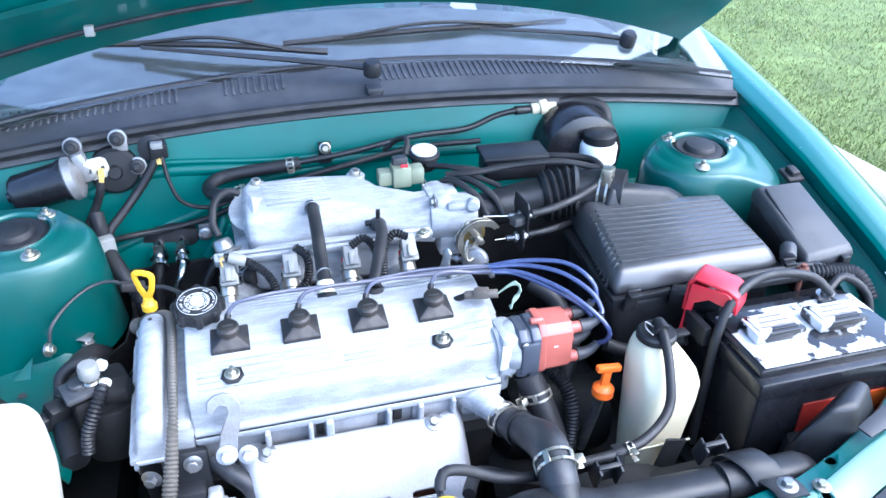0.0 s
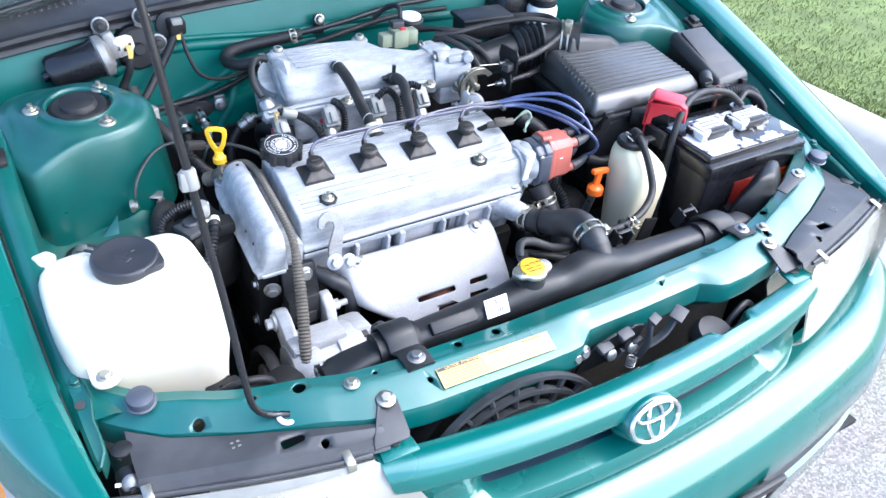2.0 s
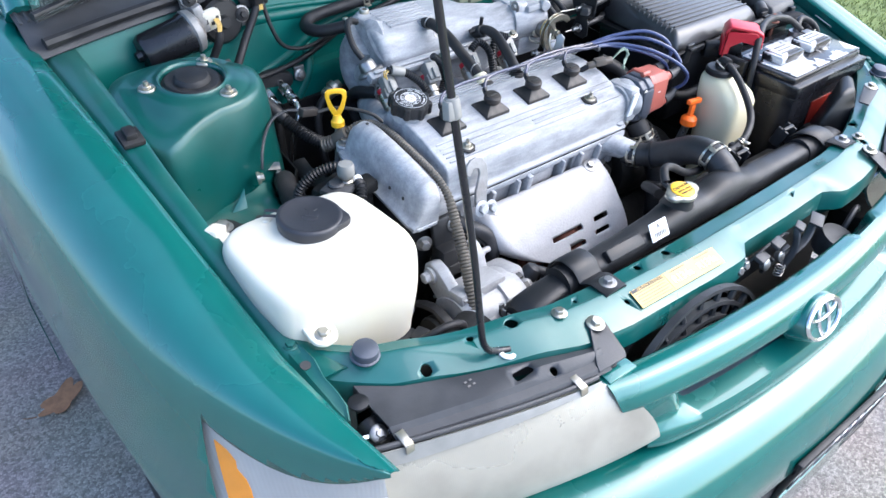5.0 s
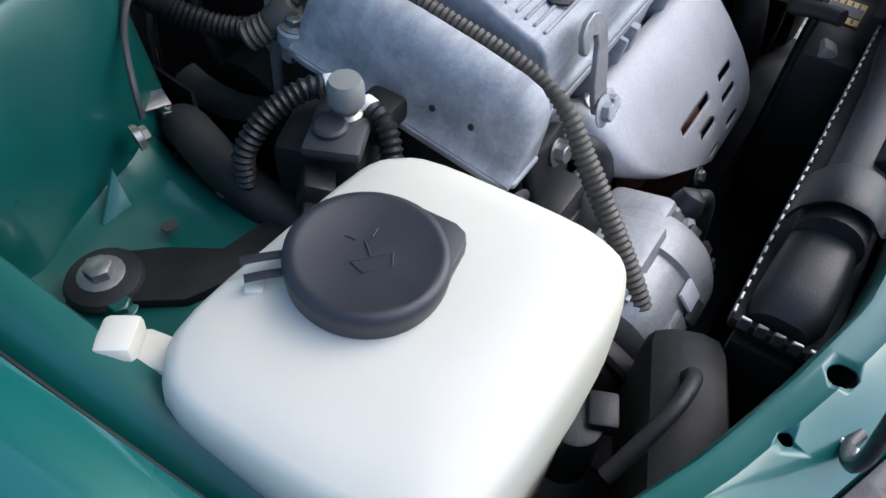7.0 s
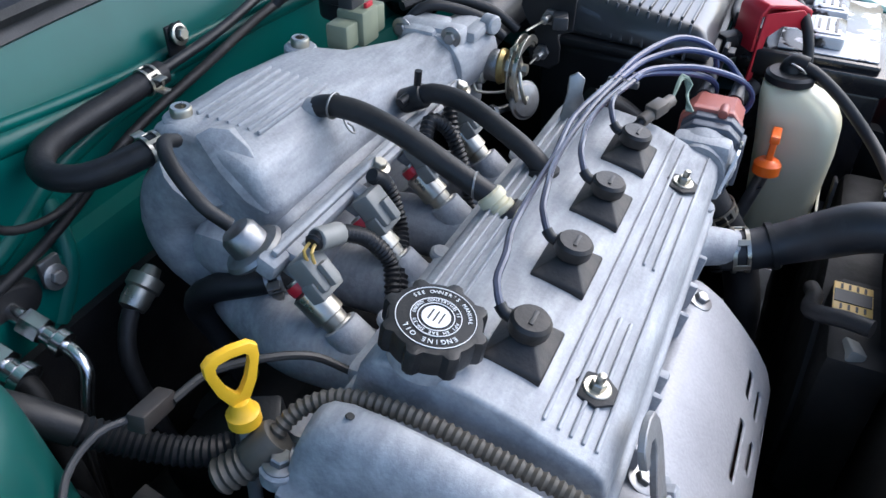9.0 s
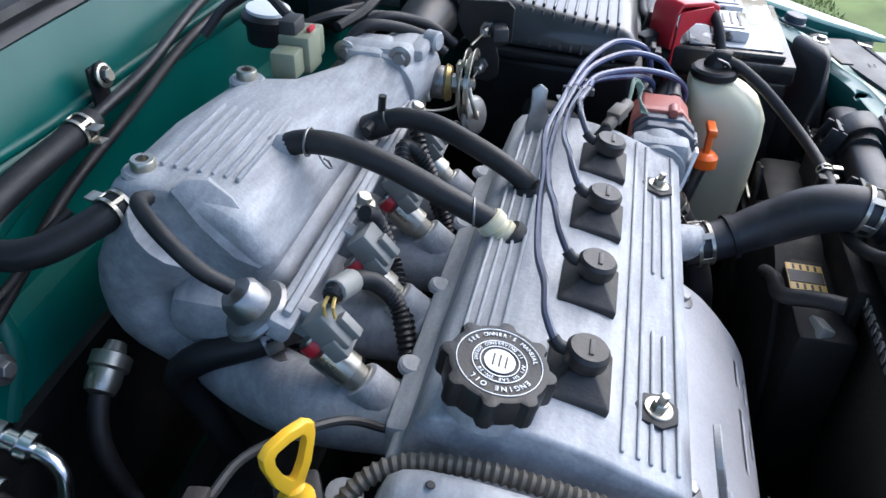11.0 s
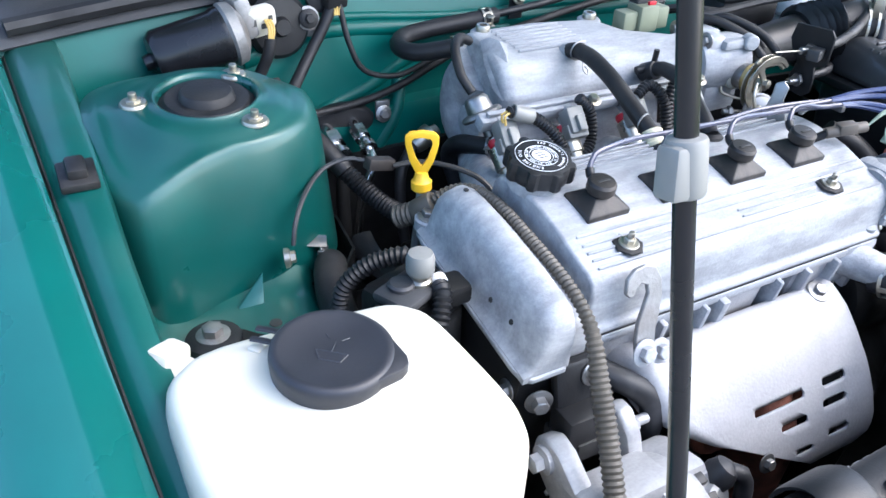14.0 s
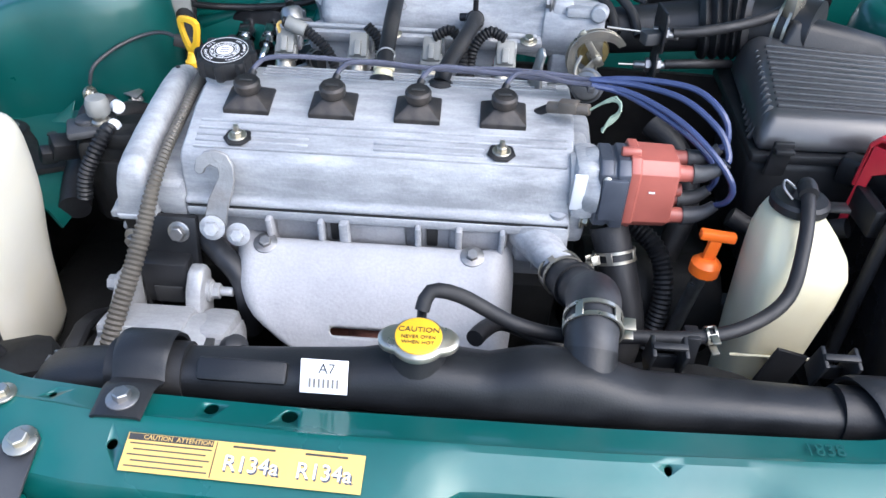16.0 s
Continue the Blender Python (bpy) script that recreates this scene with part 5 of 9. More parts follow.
def valve_cover():
    prof = [(-0.092, -0.058), (-0.092, -0.051), (-0.085, -0.049), (-0.081, -0.020), (-0.076, -0.008)] + [(v, crown(v)) for v in (-0.068, -0.05, -0.03, -0.012, 0.012, 0.03, 0.05, 0.070)] + [
            (0.080, -0.004), (0.085, -0.014), (0.089, -0.048), (0.096, -0.050), (0.096, -0.058)]
    bm = rings([[E(u, v, w) for v, w in prof] for u in (-0.290, 0.100)])
    c = part("valve_cover", rounded(bm, 0.006, 3, 60), ALU, engine, "dusty silver grey cast valve cover")
    for v, u0, u1 in ((0.050, -0.235, 0.085), (0.058, -0.235, 0.085), (0.066, -0.235, 0.085), (0.073, -0.235, 0.085),
                      (-0.031, -0.278, 0.092), (-0.041, -0.278, 0.092), (-0.049, -0.278, -0.165), (-0.057, -0.278, -0.165), (-0.049, -0.10, 0.01), (-0.057, -0.10, 0.01), (-0.066, -0.278, 0.092)):
        part("cover_rib", ebox((u0 + u1) / 2, v, crown(v) + 0.0006, u1 - u0, 0.0026, 0.0034, 0.0011, 2), ALU, c)
    g = rings([[E(u, v, w) for v, w in ((-0.091, -0.0605), (-0.091, -0.0578), (0.095, -0.0578), (0.095, -0.0605))] for u in (-0.288, 0.099)])
    part("cover_gasket", g, GASKET, c, "black rubber gasket")
    for u in (-0.236, 0.027):
        b = part("cover_bolt", stud(E(u, -0.052, 0.003), EW, 0.0052), ZINC, c, "bright cover nut with black seal")
        part("bolt_seal", lathe([(0.0145, 0), (0.0140, 0.0018), (0.011, 0.0026), (0.001, 0.0027)], E(u, -0.052, 0.0008), EW, 7), RUBBER, b, "black rubber seal")
    # rounded lobe over the cam pulleys
    lobe = [(-0.3640, -0.069), (-0.3640, -0.0625), (-0.3585, -0.0590), (-0.3555, -0.050), (-0.3505, -0.022), (-0.3475, -0.011), (-0.3415, -0.004), (-0.3335, -0.0008), (-0.3265, -0.0008), (-0.3215, -0.004), (-0.3190, -0.012), (-0.3180, -0.030), (-0.3180, -0.069)]
    rows = []
    for v, k, pinch in ((-0.1050, 0.10, 0.30), (-0.1045, 0.60, 0.35), (-0.1030, 0.76, 0.5), (-0.0985, 0.88, 0.75), (-0.091, 0.965, 0.92), (-0.078, 1.01, 1.0), (-0.04, 1.05, 1.0), (0.01, 1.06, 1.0), (0.050, 1.03, 1.0), (0.070, 0.98, 1.0), (0.082, 0.90, 0.9), (0.089, 0.78, 0.7), (0.0925, 0.55, 0.45), (0.0930, 0.10, 0.3)):
        rows.append([E(-0.341 + (u + 0.341) * (1 if w < -0.058 else 0.82 + 0.18 * pinch), v, -0.069 + ((w + 0.069) * k if w > -0.0585 else (w + 0.069))) for u, w in lobe])
    lb = part("timing_lobe", rings(rows), ALU, engine, "dusty silver grey cam pulley cover", sharp=50)
    rim = [(-0.3660, -0.090), (-0.3640, -0.100), (-0.3560, -0.1075), (-0.322, -0.1075), (-0.322, 0.0955), (-0.3560, 0.0955), (-0.3640, 0.090), (-0.3660, 0.080)]
    part("lobe_rim", rounded(rings([[E(u, v, w) for u, v in rim] for w in (-0.0695, -0.0635)]), 0.0015, 2), ALU, lb, "cast rim along the cover's foot")
    part("lobe_ear", join(lathe([(0.0125, -0.006), (0.013, 0.006), (0.011, 0.008)], E(-0.349, 0.100, -0.062), EW, 18)), ALU, lb)
    part("lobe_bolt", hexbolt(E(-0.349, 0.100, -0.054), EW, 0.0065, 0.007), STEEL, lb, "dark steel bolt")
    for u, v, w in ((-0.3545, -0.062, -0.040), (-0.3550, -0.030, -0.044), (-0.333, 0.066, -0.0005)):
        part("cast_dimple", lathe([(0.0028, 0), (0.0022, 0.0008), (0.0001, 0.0009)], E(u, v, w), EW if w > -0.01 else V((-1, 0, 0.35)), 10), GASKET, lb)
    part("cover_bridge", ebox(-0.3045, -0.004, -0.056, 0.030, 0.180, 0.046, 0.006), ALU, engine, "grey cast saddle under the conduit")


valve_cover()


def plug_boots():
    for i, u in enumerate(PLUGS):
        base = [(-0.0235, -0.0205), (0.0235, -0.0205), (0.0235, 0.0195), (-0.0235, 0.0195)]
        def ring(k, w):
            return [E(u + a * k, b * k, w) for a, b in base]
        b = part("plug_boot", rounded(rings([ring(1.0, 0.004), ring(1.0, 0.0115), ring(0.90, 0.013), ring(0.46, 0.0205), ring(0.42, 0.0215)]), 0.0012, 2), BOOTRUB, engine, "black rubber spark plug boot")
        part("boot_neck", lathe([(0.0095, 0.018), (0.0088, 0.0215), (0.0125, 0.0225), (0.0135, 0.0245), (0.0135, 0.0315), (0.0115, 0.034), (0.001, 0.0343)], E(u, 0.0, 0), EW, 18), BOOTRUB, b, "dark brown boot cap")
        part("boot_slot", ebox(u, -0.001, 0.0346, 0.013, 0.003, 0.0012, 0.0004), INK, b)
        part("wire_elbow", tube([E(u, 0.010, 0.027), E(u, 0.017, 0.028), E(u + 0.002, 0.022, 0.031)], 0.0042, 10, 0.003), BLACK, b, "black wire elbow")


plug_boots()


def oil_cap():
    c = E(-0.2695, 0.0490, 0.0030)
    o = part("oil_filler", lathe([(0.026, 0), (0.026, 0.014), (0.022, 0.015)], c, EW, 28), ALU, engine, "cast filler neck")
    loops = []
    for h, k in ((0.013, 0.96), (0.015, 1.0), (0.029, 1.0), (0.0315, 0.965), (0.032, 0.90)):
        row = []
        for i in range(64):
            a = 2 * math.pi * i / 64
            lobe = max(0.0, math.cos(8 * a)) ** 0.6
            r = (0.0292 + 0.0046 * lobe) * k
            row.append(c + EX * (r * math.cos(a)) + EV * (r * math.sin(a)) + EW * h)
        loops.append(row)
    loops.append([c + EX * (0.023 * math.cos(2 * math.pi * i / 64)) + EV * (0.023 * math.sin(2 * math.pi * i / 64)) + EW * 0.032 for i in range(64)])
    cap = part("oil_cap", rings(loops), BLACK, o, "charcoal black lobed oil filler cap")
    top = c + EW * 0.0324
    def disc(r0, r1, h=0.0004):
        return lathe([(r1, 0), (r1, h), (r0, h), (r0, 0)], top, EW, 40, False)
    for r0, r1 in ((0.0240, 0.0244), (0.0151, 0.0156), (0.0108, 0.0113)):
        part("cap_ring", disc(r0, r1), WLABEL, o, "white printed ring")
    part("cap_disc", disc(0.0001, 0.0088), WLABEL, o, "white printed disc")
    part("cap_bars", join(*[bar(top + EW * 0.0005 + EV * (0.0018 * k), EX, EV, 0.009, 0.001) for k in (-2, 0, 2)]), INK, o)

    def arc(text, r, size, start, step):
        out = []
        for i, ch in enumerate(text):
            if ch == " ":
                continue
            a = radians(start - step * i)
            d = EX * math.cos(a) + EV * math.sin(a)
            t = EX * math.sin(a) - EV * math.cos(a)
            out.append(words(ch, size, top + d * r + EW * 0.0003, t, d, 0.0002))
        return join(*out)
    turn = 45  # how far the cap is screwed round
    part("cap_word", arc("ENGINE OIL", 0.0197, 0.0046, -165 + turn, 11), WLABEL, o, "white printed words")
    part("cap_word", arc("SEE OWNER'S MANUAL", 0.0203, 0.0037, 20 + turn, 8), WLABEL, o, "white printed words")
    part("cap_word", arc("API SH SAE 5W-30", 0.0133, 0.0031, -130 + turn, 9.5), WLABEL, o, "white printed words")
    part("cap_word", arc("ENERGY CONSERVING II", 0.0133, 0.0029, 60 + turn, 8.5), WLABEL, o, "white printed words")


oil_cap()


def head_and_block():
    h = part("cylinder_head", join(ebox(-0.098, 0.0, -0.105, 0.385, 0.165, 0.090, 0.006)), HEADALU, engine, "stained grey cylinder head")
    for u, w, mat in ((-0.205, 0.007, HEADALU), (-0.152, 0.006, ALU), (-0.128, 0.010, ALU), (-0.052, 0.006, ALU), (-0.010, 0.007, HEADALU), (0.034, 0.006, ALU), (0.072, 0.010, HEADALU)):
        part("head_rib", ebox(u, -0.090, -0.090, w, 0.022, 0.050, 0.0025), mat, h)
    part("head_flange", ebox(-0.095, -0.086, -0.066, 0.39, 0.014, 0.012, 0.003), ALU, h)
    # ink-black blocks paint in the shade of two cast recesses
    for u, w in ((-0.140, 0.010), (-0.038, 0.012)):
        part("head_pocket", ebox(u, -0.083, -0.088, w, 0.006, 0.030, 0.002), INK, h, "black block painted for the shade of a recess")
    for u in (-0.095, 0.010):
        part("head_pad", ebox(u, -0.085, -0.090, 0.060, 0.010, 0.036, 0.004), HEADALU, h)
    # block and gearbox in near-black below the grey head
    part("engine_block", join(ebox(-0.10, 0.0, -0.25, 0.40, 0.20, 0.22, 0.01), ebox(-0.10, 0.0, -0.40, 0.38, 0.17, 0.12, 0.02)), DARKIRON, engine, "near-black engine block")
    part("gearbox", join(lathe([(0.14, 0.0), (0.15, 0.02), (0.12, 0.12), (0.10, 0.26)], (0.10, 0.54, 0.44), (1, 0, 0), 28)), DARKIRON, engine, "near-black gearbox housing")
    # black belt cover under the lobe
    part("belt_cover", rounded(rings([[E(u, v, w) for v, w in ((-0.098, -0.070), (0.088, -0.070), (0.086, -0.20), (0.06, -0.36), (-0.06, -0.36), (-0.096, -0.20))] for u in (-0.360, -0.300)]), 0.006), BLACK, engine, "black plastic timing belt cover")
    for v, w in ((-0.085, -0.10), (0.068, -0.12), (-0.08, -0.19)):
        part("belt_cover_bolt", hexbolt(E(-0.360, v, w), (-1, 0, 0), 0.006), STEEL, engine, "steel bolt")
    # thermostat outlet at the right end
    part("water_outlet", join(cyl(E(0.060, -0.075, -0.080), (0.094, 0.412, 0.709), 0.022, 0.017, n=24), ebox(0.075, -0.075, -0.085, 0.055, 0.04, 0.055, 0.008), lathe([(0.010, 0), (0.010, 0.016), (0.006, 0.018)], E(0.088, -0.080, -0.062), EW, 12)), ALU, engine, "grey cast water outlet")
    part("head_end", join(ebox(0.106, -0.03, -0.055, 0.026, 0.10, 0.075, 0.008), ebox(0.112, 0.04, -0.06, 0.03, 0.06, 0.06, 0.01)), ALU, engine, "grey cast end housing")
    part("end_cap_bolt", hexbolt(E(0.115, -0.075, -0.06), (1, -0.5, 0), 0.006), ZINC, engine)


head_and_block()


def lifting_eyes():
    plate = [(-0.2695, 0.4288, 0.7878), (-0.2668, 0.4324, 0.7996), (-0.2586, 0.4343, 0.8061), (-0.2477, 0.4348, 0.8077), (-0.2370, 0.4337, 0.8040), (-0.2310, 0.4305, 0.7933), (-0.2305, 0.4263, 0.7794), (-0.2342, 0.4214, 0.7632), (-0.2388, 0.4174, 0.7498), (-0.2404, 0.4134, 0.7363), (-0.2453, 0.4115, 0.7299), (-0.2536, 0.4111, 0.7288), (-0.2605, 0.4127, 0.7340), (-0.2609, 0.4158, 0.7444), (-0.2571, 0.4205, 0.7599), (-0.2504, 0.4244, 0.7731), (-0.2454, 0.4275, 0.7832), (-0.2465, 0.4297, 0.7906), (-0.2533, 0.4305, 0.7935), (-0.2585, 0.4295, 0.7899), (-0.2607, 0.4280, 0.7849), (-0.2658, 0.4277, 0.7839)]
    e = part("lifting_hook", rounded(rings([[V(p) + V((0, -0.958, 0.287)) * h for p in plate] for h in (-0.0025, 0.0025)]), 0.0008, 1, 50), ALUDARK, engine, "bent stained grey lifting hook")
    part("hook_bolt", hexbolt((-0.2535, 0.4085, 0.7345), (0, -1, 0.3), 0.0075, 0.008), ALU, e, "chalky bolt")
    part("hook_bolt", hexbolt((-0.2300, 0.4130, 0.7250), (0, -1, 0.4), 0.0070, 0.008), ALU, e, "chalky bolt")
    part("rear_lifting_eye", prism([(-0.016, -0.06), (0.016, -0.06), (0.013, 0.01), (0.006, 0.030), (0.008, 0.044), (0.001, 0.050), (-0.007, 0.046), (-0.008, 0.030), (-0.013, 0.01)], (0.062, 0.580, 0.820), (0.45, -0.88, 0.0), (0.12, 0.08, 1), 0.004, 0.0015), STEEL, engine, "grey steel lifting eye")


lifting_eyes()


def heat_shield():
    """Pressed cover over the exhaust manifold, with its louvres cut through."""
    rows = [(0.0, 0.443, 0.702), (0.08, 0.436, 0.706), (0.16, 0.426, 0.704), (0.26, 0.408, 0.692), (0.38, 0.388, 0.672), (0.52, 0.368, 0.648), (0.68, 0.352, 0.622), (0.82, 0.342, 0.595), (0.92, 0.340, 0.572), (1.0, 0.344, 0.555)]
    N, M = 40, 26
    grid = []
    for i in range(N + 1):
        k = i / N
        row = []
        for j in range(M + 1):
            t = j / M
            y, z = lerp_rows(rows, t)
            left = lerp_rows([(0, -0.225), (0.06, -0.238), (0.2, -0.246), (0.36, -0.244), (0.48, -0.232), (0.62, -0.197), (0.8, -0.125), (0.92, -0.075), (1.0, -0.05)], t)[0]
            right = lerp_rows([(0, 0.035), (0.06, 0.046), (0.3, 0.050), (0.6, 0.050), (0.9, 0.045), (1.0, 0.03)], t)[0]
            x = left + (right - left) * k
            edge = min(k, 1 - k)
            back = 0.040 * max(0, 1 - edge / 0.075) ** 2
            row.append((x, y + back, z - back * 0.25))
        grid.append(row)
    s = part("heat_shield", slab(grid, 0.0016), SHIELD, engine, "pale grey pressed exhaust heat shield with slots", sharp=60)
    cut = []
    for x, z, w in ((-0.100, 0.640, 0.068), (-0.022, 0.641, 0.034), (-0.085, 0.622, 0.037), (-0.026, 0.626, 0.035), (-0.022, 0.598, 0.030), (-0.070, 0.592, 0.024)):
        cut.append(box((x, 0.350, z), (w, 0.10, 0.0062), 0.0028, (15, 0, 0)))
    holes(s, cut)
    for x, y, z in ((-0.209, 0.4295, 0.704), (0.005, 0.4285, 0.704)):
        part("shield_bolt", hexbolt((x, y, z), (0, -0.45, 1), 0.0065, 0.006, 1.9), STEEL, s, "dull steel shield bolt")
    part("shield_bolt", hexbolt((-0.133, 0.3395, 0.606), (0, -1, 0.3), 0.006), STEEL, s, "dull steel shield bolt")
    part("exhaust_manifold", join(box((-0.085, 0.408, 0.622), (0.17, 0.030, 0.085), 0.010, (-25, 0, 0)), cyl((-0.22, 0.42, 0.655), (0.03, 0.42, 0.655), 0.026, n=16), tube([(-0.09, 0.41, 0.64), (-0.08, 0.385, 0.58), (-0.06, 0.40, 0.45)], 0.034, 14, 0.02)), RUST, engine, "rust brown exhaust manifold")


heat_shield()


def distributor():
    c = V((0.107, 0.466, 0.780))
    ax = V((1, 0, 0))
    d = part("distributor", join(lathe([(0.027, -0.012), (0.030, 0.0), (0.034, 0.006), (0.035, 0.016)], c, ax, 24), box(c + V((0.004, 0.0, 0.0)), (0.026, 0.056, 0.062), 0.008)), ALU, engine, "grey cast distributor body")
    body = [(-0.030, -0.040), (-0.014, -0.048), (0.016, -0.048), (0.031, -0.036), (0.033, 0.030), (0.020, 0.044), (-0.018, 0.044), (-0.032, 0.032)]
    plate = part("igniter", rounded(rings([[c + V((x, (a - 0.004) * k * 0.88, b * k * 0.82)) for a, b in body] for x, k in ((0.013, 0.90), (0.015, 1.0), (0.026, 1.0), (0.0275, 0.95), (0.030, 0.95), (0.0315, 1.03), (0.043, 1.03))]), 0.0018, 2, 25), SLATE, d, "slate grey moulded distributor housing")
    part("housing_rib", box(c + V((0.029, -0.0335, 0.0)), (0.024, 0.006, 0.046), 0.002), SLATE, plate)
    for dy, dz in ((-0.036, 0.026), (-0.033, -0.026)):
        part("housing_screw", lathe([(0.0042, 0), (0.0042, 0.0015), (0.003, 0.0022)], c + V((0.021, dy + 0.003, dz * 0.8)), (0, -1, 0.15), 12), ZINC, plate)
    part("maker_label", box(c + V((-0.004, -0.0300, 0.004)), (0.012, 0.0030, 0.044), 0.0005, (10, 0, 0)), WLABEL, d, "blank white paper label")
    octo = [(-0.034, -0.034), (-0.022, -0.048), (0.022, -0.048), (0.034, -0.034), (0.034, 0.034), (0.022, 0.048), (-0.022, 0.048), (-0.034, 0.034)]
    cap = rounded(rings([[c + V((x, a * k * 0.84, b * k * 0.80)) for a, b in octo] for x, k in ((0.043, 1.04), (0.052, 1.04), (0.053, 0.985), (0.087, 0.965), (0.090, 0.93))]), 0.003, 2, 25)
    cp = part("distributor_cap", cap, BROWNRED, d, "brown red distributor cap")
    for k, (dy, dz) in enumerate(((-0.014, 0.023), (0.016, 0.023), (0.016, -0.025), (-0.014, -0.025), (-0.004, -0.002))):
        q = c + V((0.088, dy, dz))
        part("cap_tower", lathe([(0.0095, 0), (0.0082, 0.006), (0.0078, 0.020), (0.005, 0.022)] if k < 4 else [(0.0080, 0), (0.0070, 0.005), (0.0066, 0.012), (0.004, 0.013)], q, ax, 16), BROWNRED, cp)
        if k < 4:
            part("lead_boot", tube([q + V((0.016, 0, 0)), q + V((0.026, 0, 0.001)), q + V((0.038, 0.000, 0.006)), q + V((0.046, 0.0, 0.014))], lambda t: 0.0098 - 0.0042 * t, 12, 0.004), GREYBLACK, cp, "black rubber lead boot")
    part("cap_mark", bar(c + V((0.066, -0.0290, 0.008)), (1, 0, 0), (0, 0, 1), 0.006, 0.002), WLABEL, cp)
    for dz in (0.041, -0.041):
        part("cap_screw", cyl(c + V((0.034, -0.010, dz)), c + V((0.052, -0.010, dz)), 0.0048, n=12, bev=0.001), BROWNRED, d)
    part("plug_connector", join(cyl((0.072, 0.520, 0.832), (0.112, 0.502, 0.840), 0.0060, n=12, bev=0.001), box((0.092, 0.511, 0.838), (0.020, 0.014, 0.012), 0.002, (0, -8, -24))), material("brown_grey_plastic", (0.10, 0.085, 0.07), 0.5, 0, 0.15, 40), d, "brown grey wiring connector")
    wire = material("pale_green_wire", (0.20, 0.26, 0.20), 0.5, 0, 0.2, 60)
    for k in range(4):
        part("connector_wire", tube([(0.112, 0.502, 0.840), (0.126 + 0.003 * k, 0.500, 0.850 + 0.002 * k), (0.140, 0.499 - 0.003 * k, 0.852 - 0.002 * k), (0.138 - 0.002 * k, 0.492, 0.838), (0.124, 0.488 - 0.002 * k, 0.826)], 0.0013, 6, 0.005), wire, d, "thin pale green wire")
    part("connector_loom", tube([(0.074, 0.519, 0.832), (0.060, 0.535, 0.815), (0.065, 0.56, 0.79), (0.08, 0.60, 0.76)], 0.0045, 10, 0.008), RUBBER, d, "black taped wiring loom")



distributor()


def ignition_leads():
    """Four leads from the plug boots through a clamp and round to the distributor."""
    holder = V((0.1155, 0.550, 0.8465))
    spans = [
        [(-0.224, 0.5425, 0.8560), (-0.200, 0.546, 0.8590), (-0.165, 0.5545, 0.8560), (-0.098, 0.561, 0.8500), (-0.050, 0.5635, 0.8480), (0.020, 0.570, 0.8480), (0.080, 0.563, 0.8490)],
        [(-0.137, 0.5430, 0.8560), (-0.107, 0.5500, 0.8570), (-0.069, 0.558, 0.8510), (-0.010, 0.5630, 0.8465), (0.060, 0.561, 0.8470)],
        [(-0.050, 0.5420, 0.8560), (-0.030, 0.5465, 0.8575), (0.012, 0.5540, 0.8510), (0.068, 0.5535, 0.8475)],
        [(0.038, 0.5420, 0.8560), (0.060, 0.5450, 0.8560), (0.090, 0.5460, 0.8490)]]
    after = [
        [(0.165, 0.546, 0.8560), (0.215, 0.520, 0.8600), (0.240, 0.490, 0.8470), (0.246, 0.480, 0.8250)],
        [(0.165, 0.540, 0.8520), (0.205, 0.508, 0.8530), (0.234, 0.474, 0.8390), (0.243, 0.458, 0.8220)],
        [(0.155, 0.532, 0.8470), (0.196, 0.494, 0.8400), (0.228, 0.456, 0.8230), (0.247, 0.438, 0.8010), (0.247, 0.440, 0.7820)],
        [(0.150, 0.535, 0.8440), (0.190, 0.500, 0.8350), (0.222, 0.478, 0.8180), (0.240, 0.474, 0.7950), (0.244, 0.478, 0.7800)]]
    ends = [(0.241, 0.482, 0.817), (0.241, 0.452, 0.817), (0.241, 0.452, 0.769), (0.241, 0.482, 0.769)]
    for i, u in enumerate(PLUGS):
        mid = holder + V((0, 0.0065 * (1.5 - i), 0.003 * (i % 2)))
        start = E(u, 0.020, 0.0300)
        part("plug_lead", tube([start] + spans[i] + [mid], 0.0027, 8, 0.006), LEADGREY, engine, "thin grey blue plug lead")
        part("ignition_lead", tube([mid] + after[i] + [ends[i]], 0.0032, 8, 0.006), BLUEWIRE, engine, "blue ignition lead")
    for dx, w in ((0.0, 0.030), (0.020, 0.016)):
        part("lead_holder", box(holder + V((dx, 0.0, -0.001)), (0.007, w, 0.007), 0.0015), GREYBLACK, engine, "black lead clamp")
    part("holder_strap", box(holder + V((-0.024, 0.012, -0.006)), (0.040, 0.005, 0.0025), 0.001, (0, 0, 18)), GREYPL, engine, "pale steel strap")


ignition_leads()


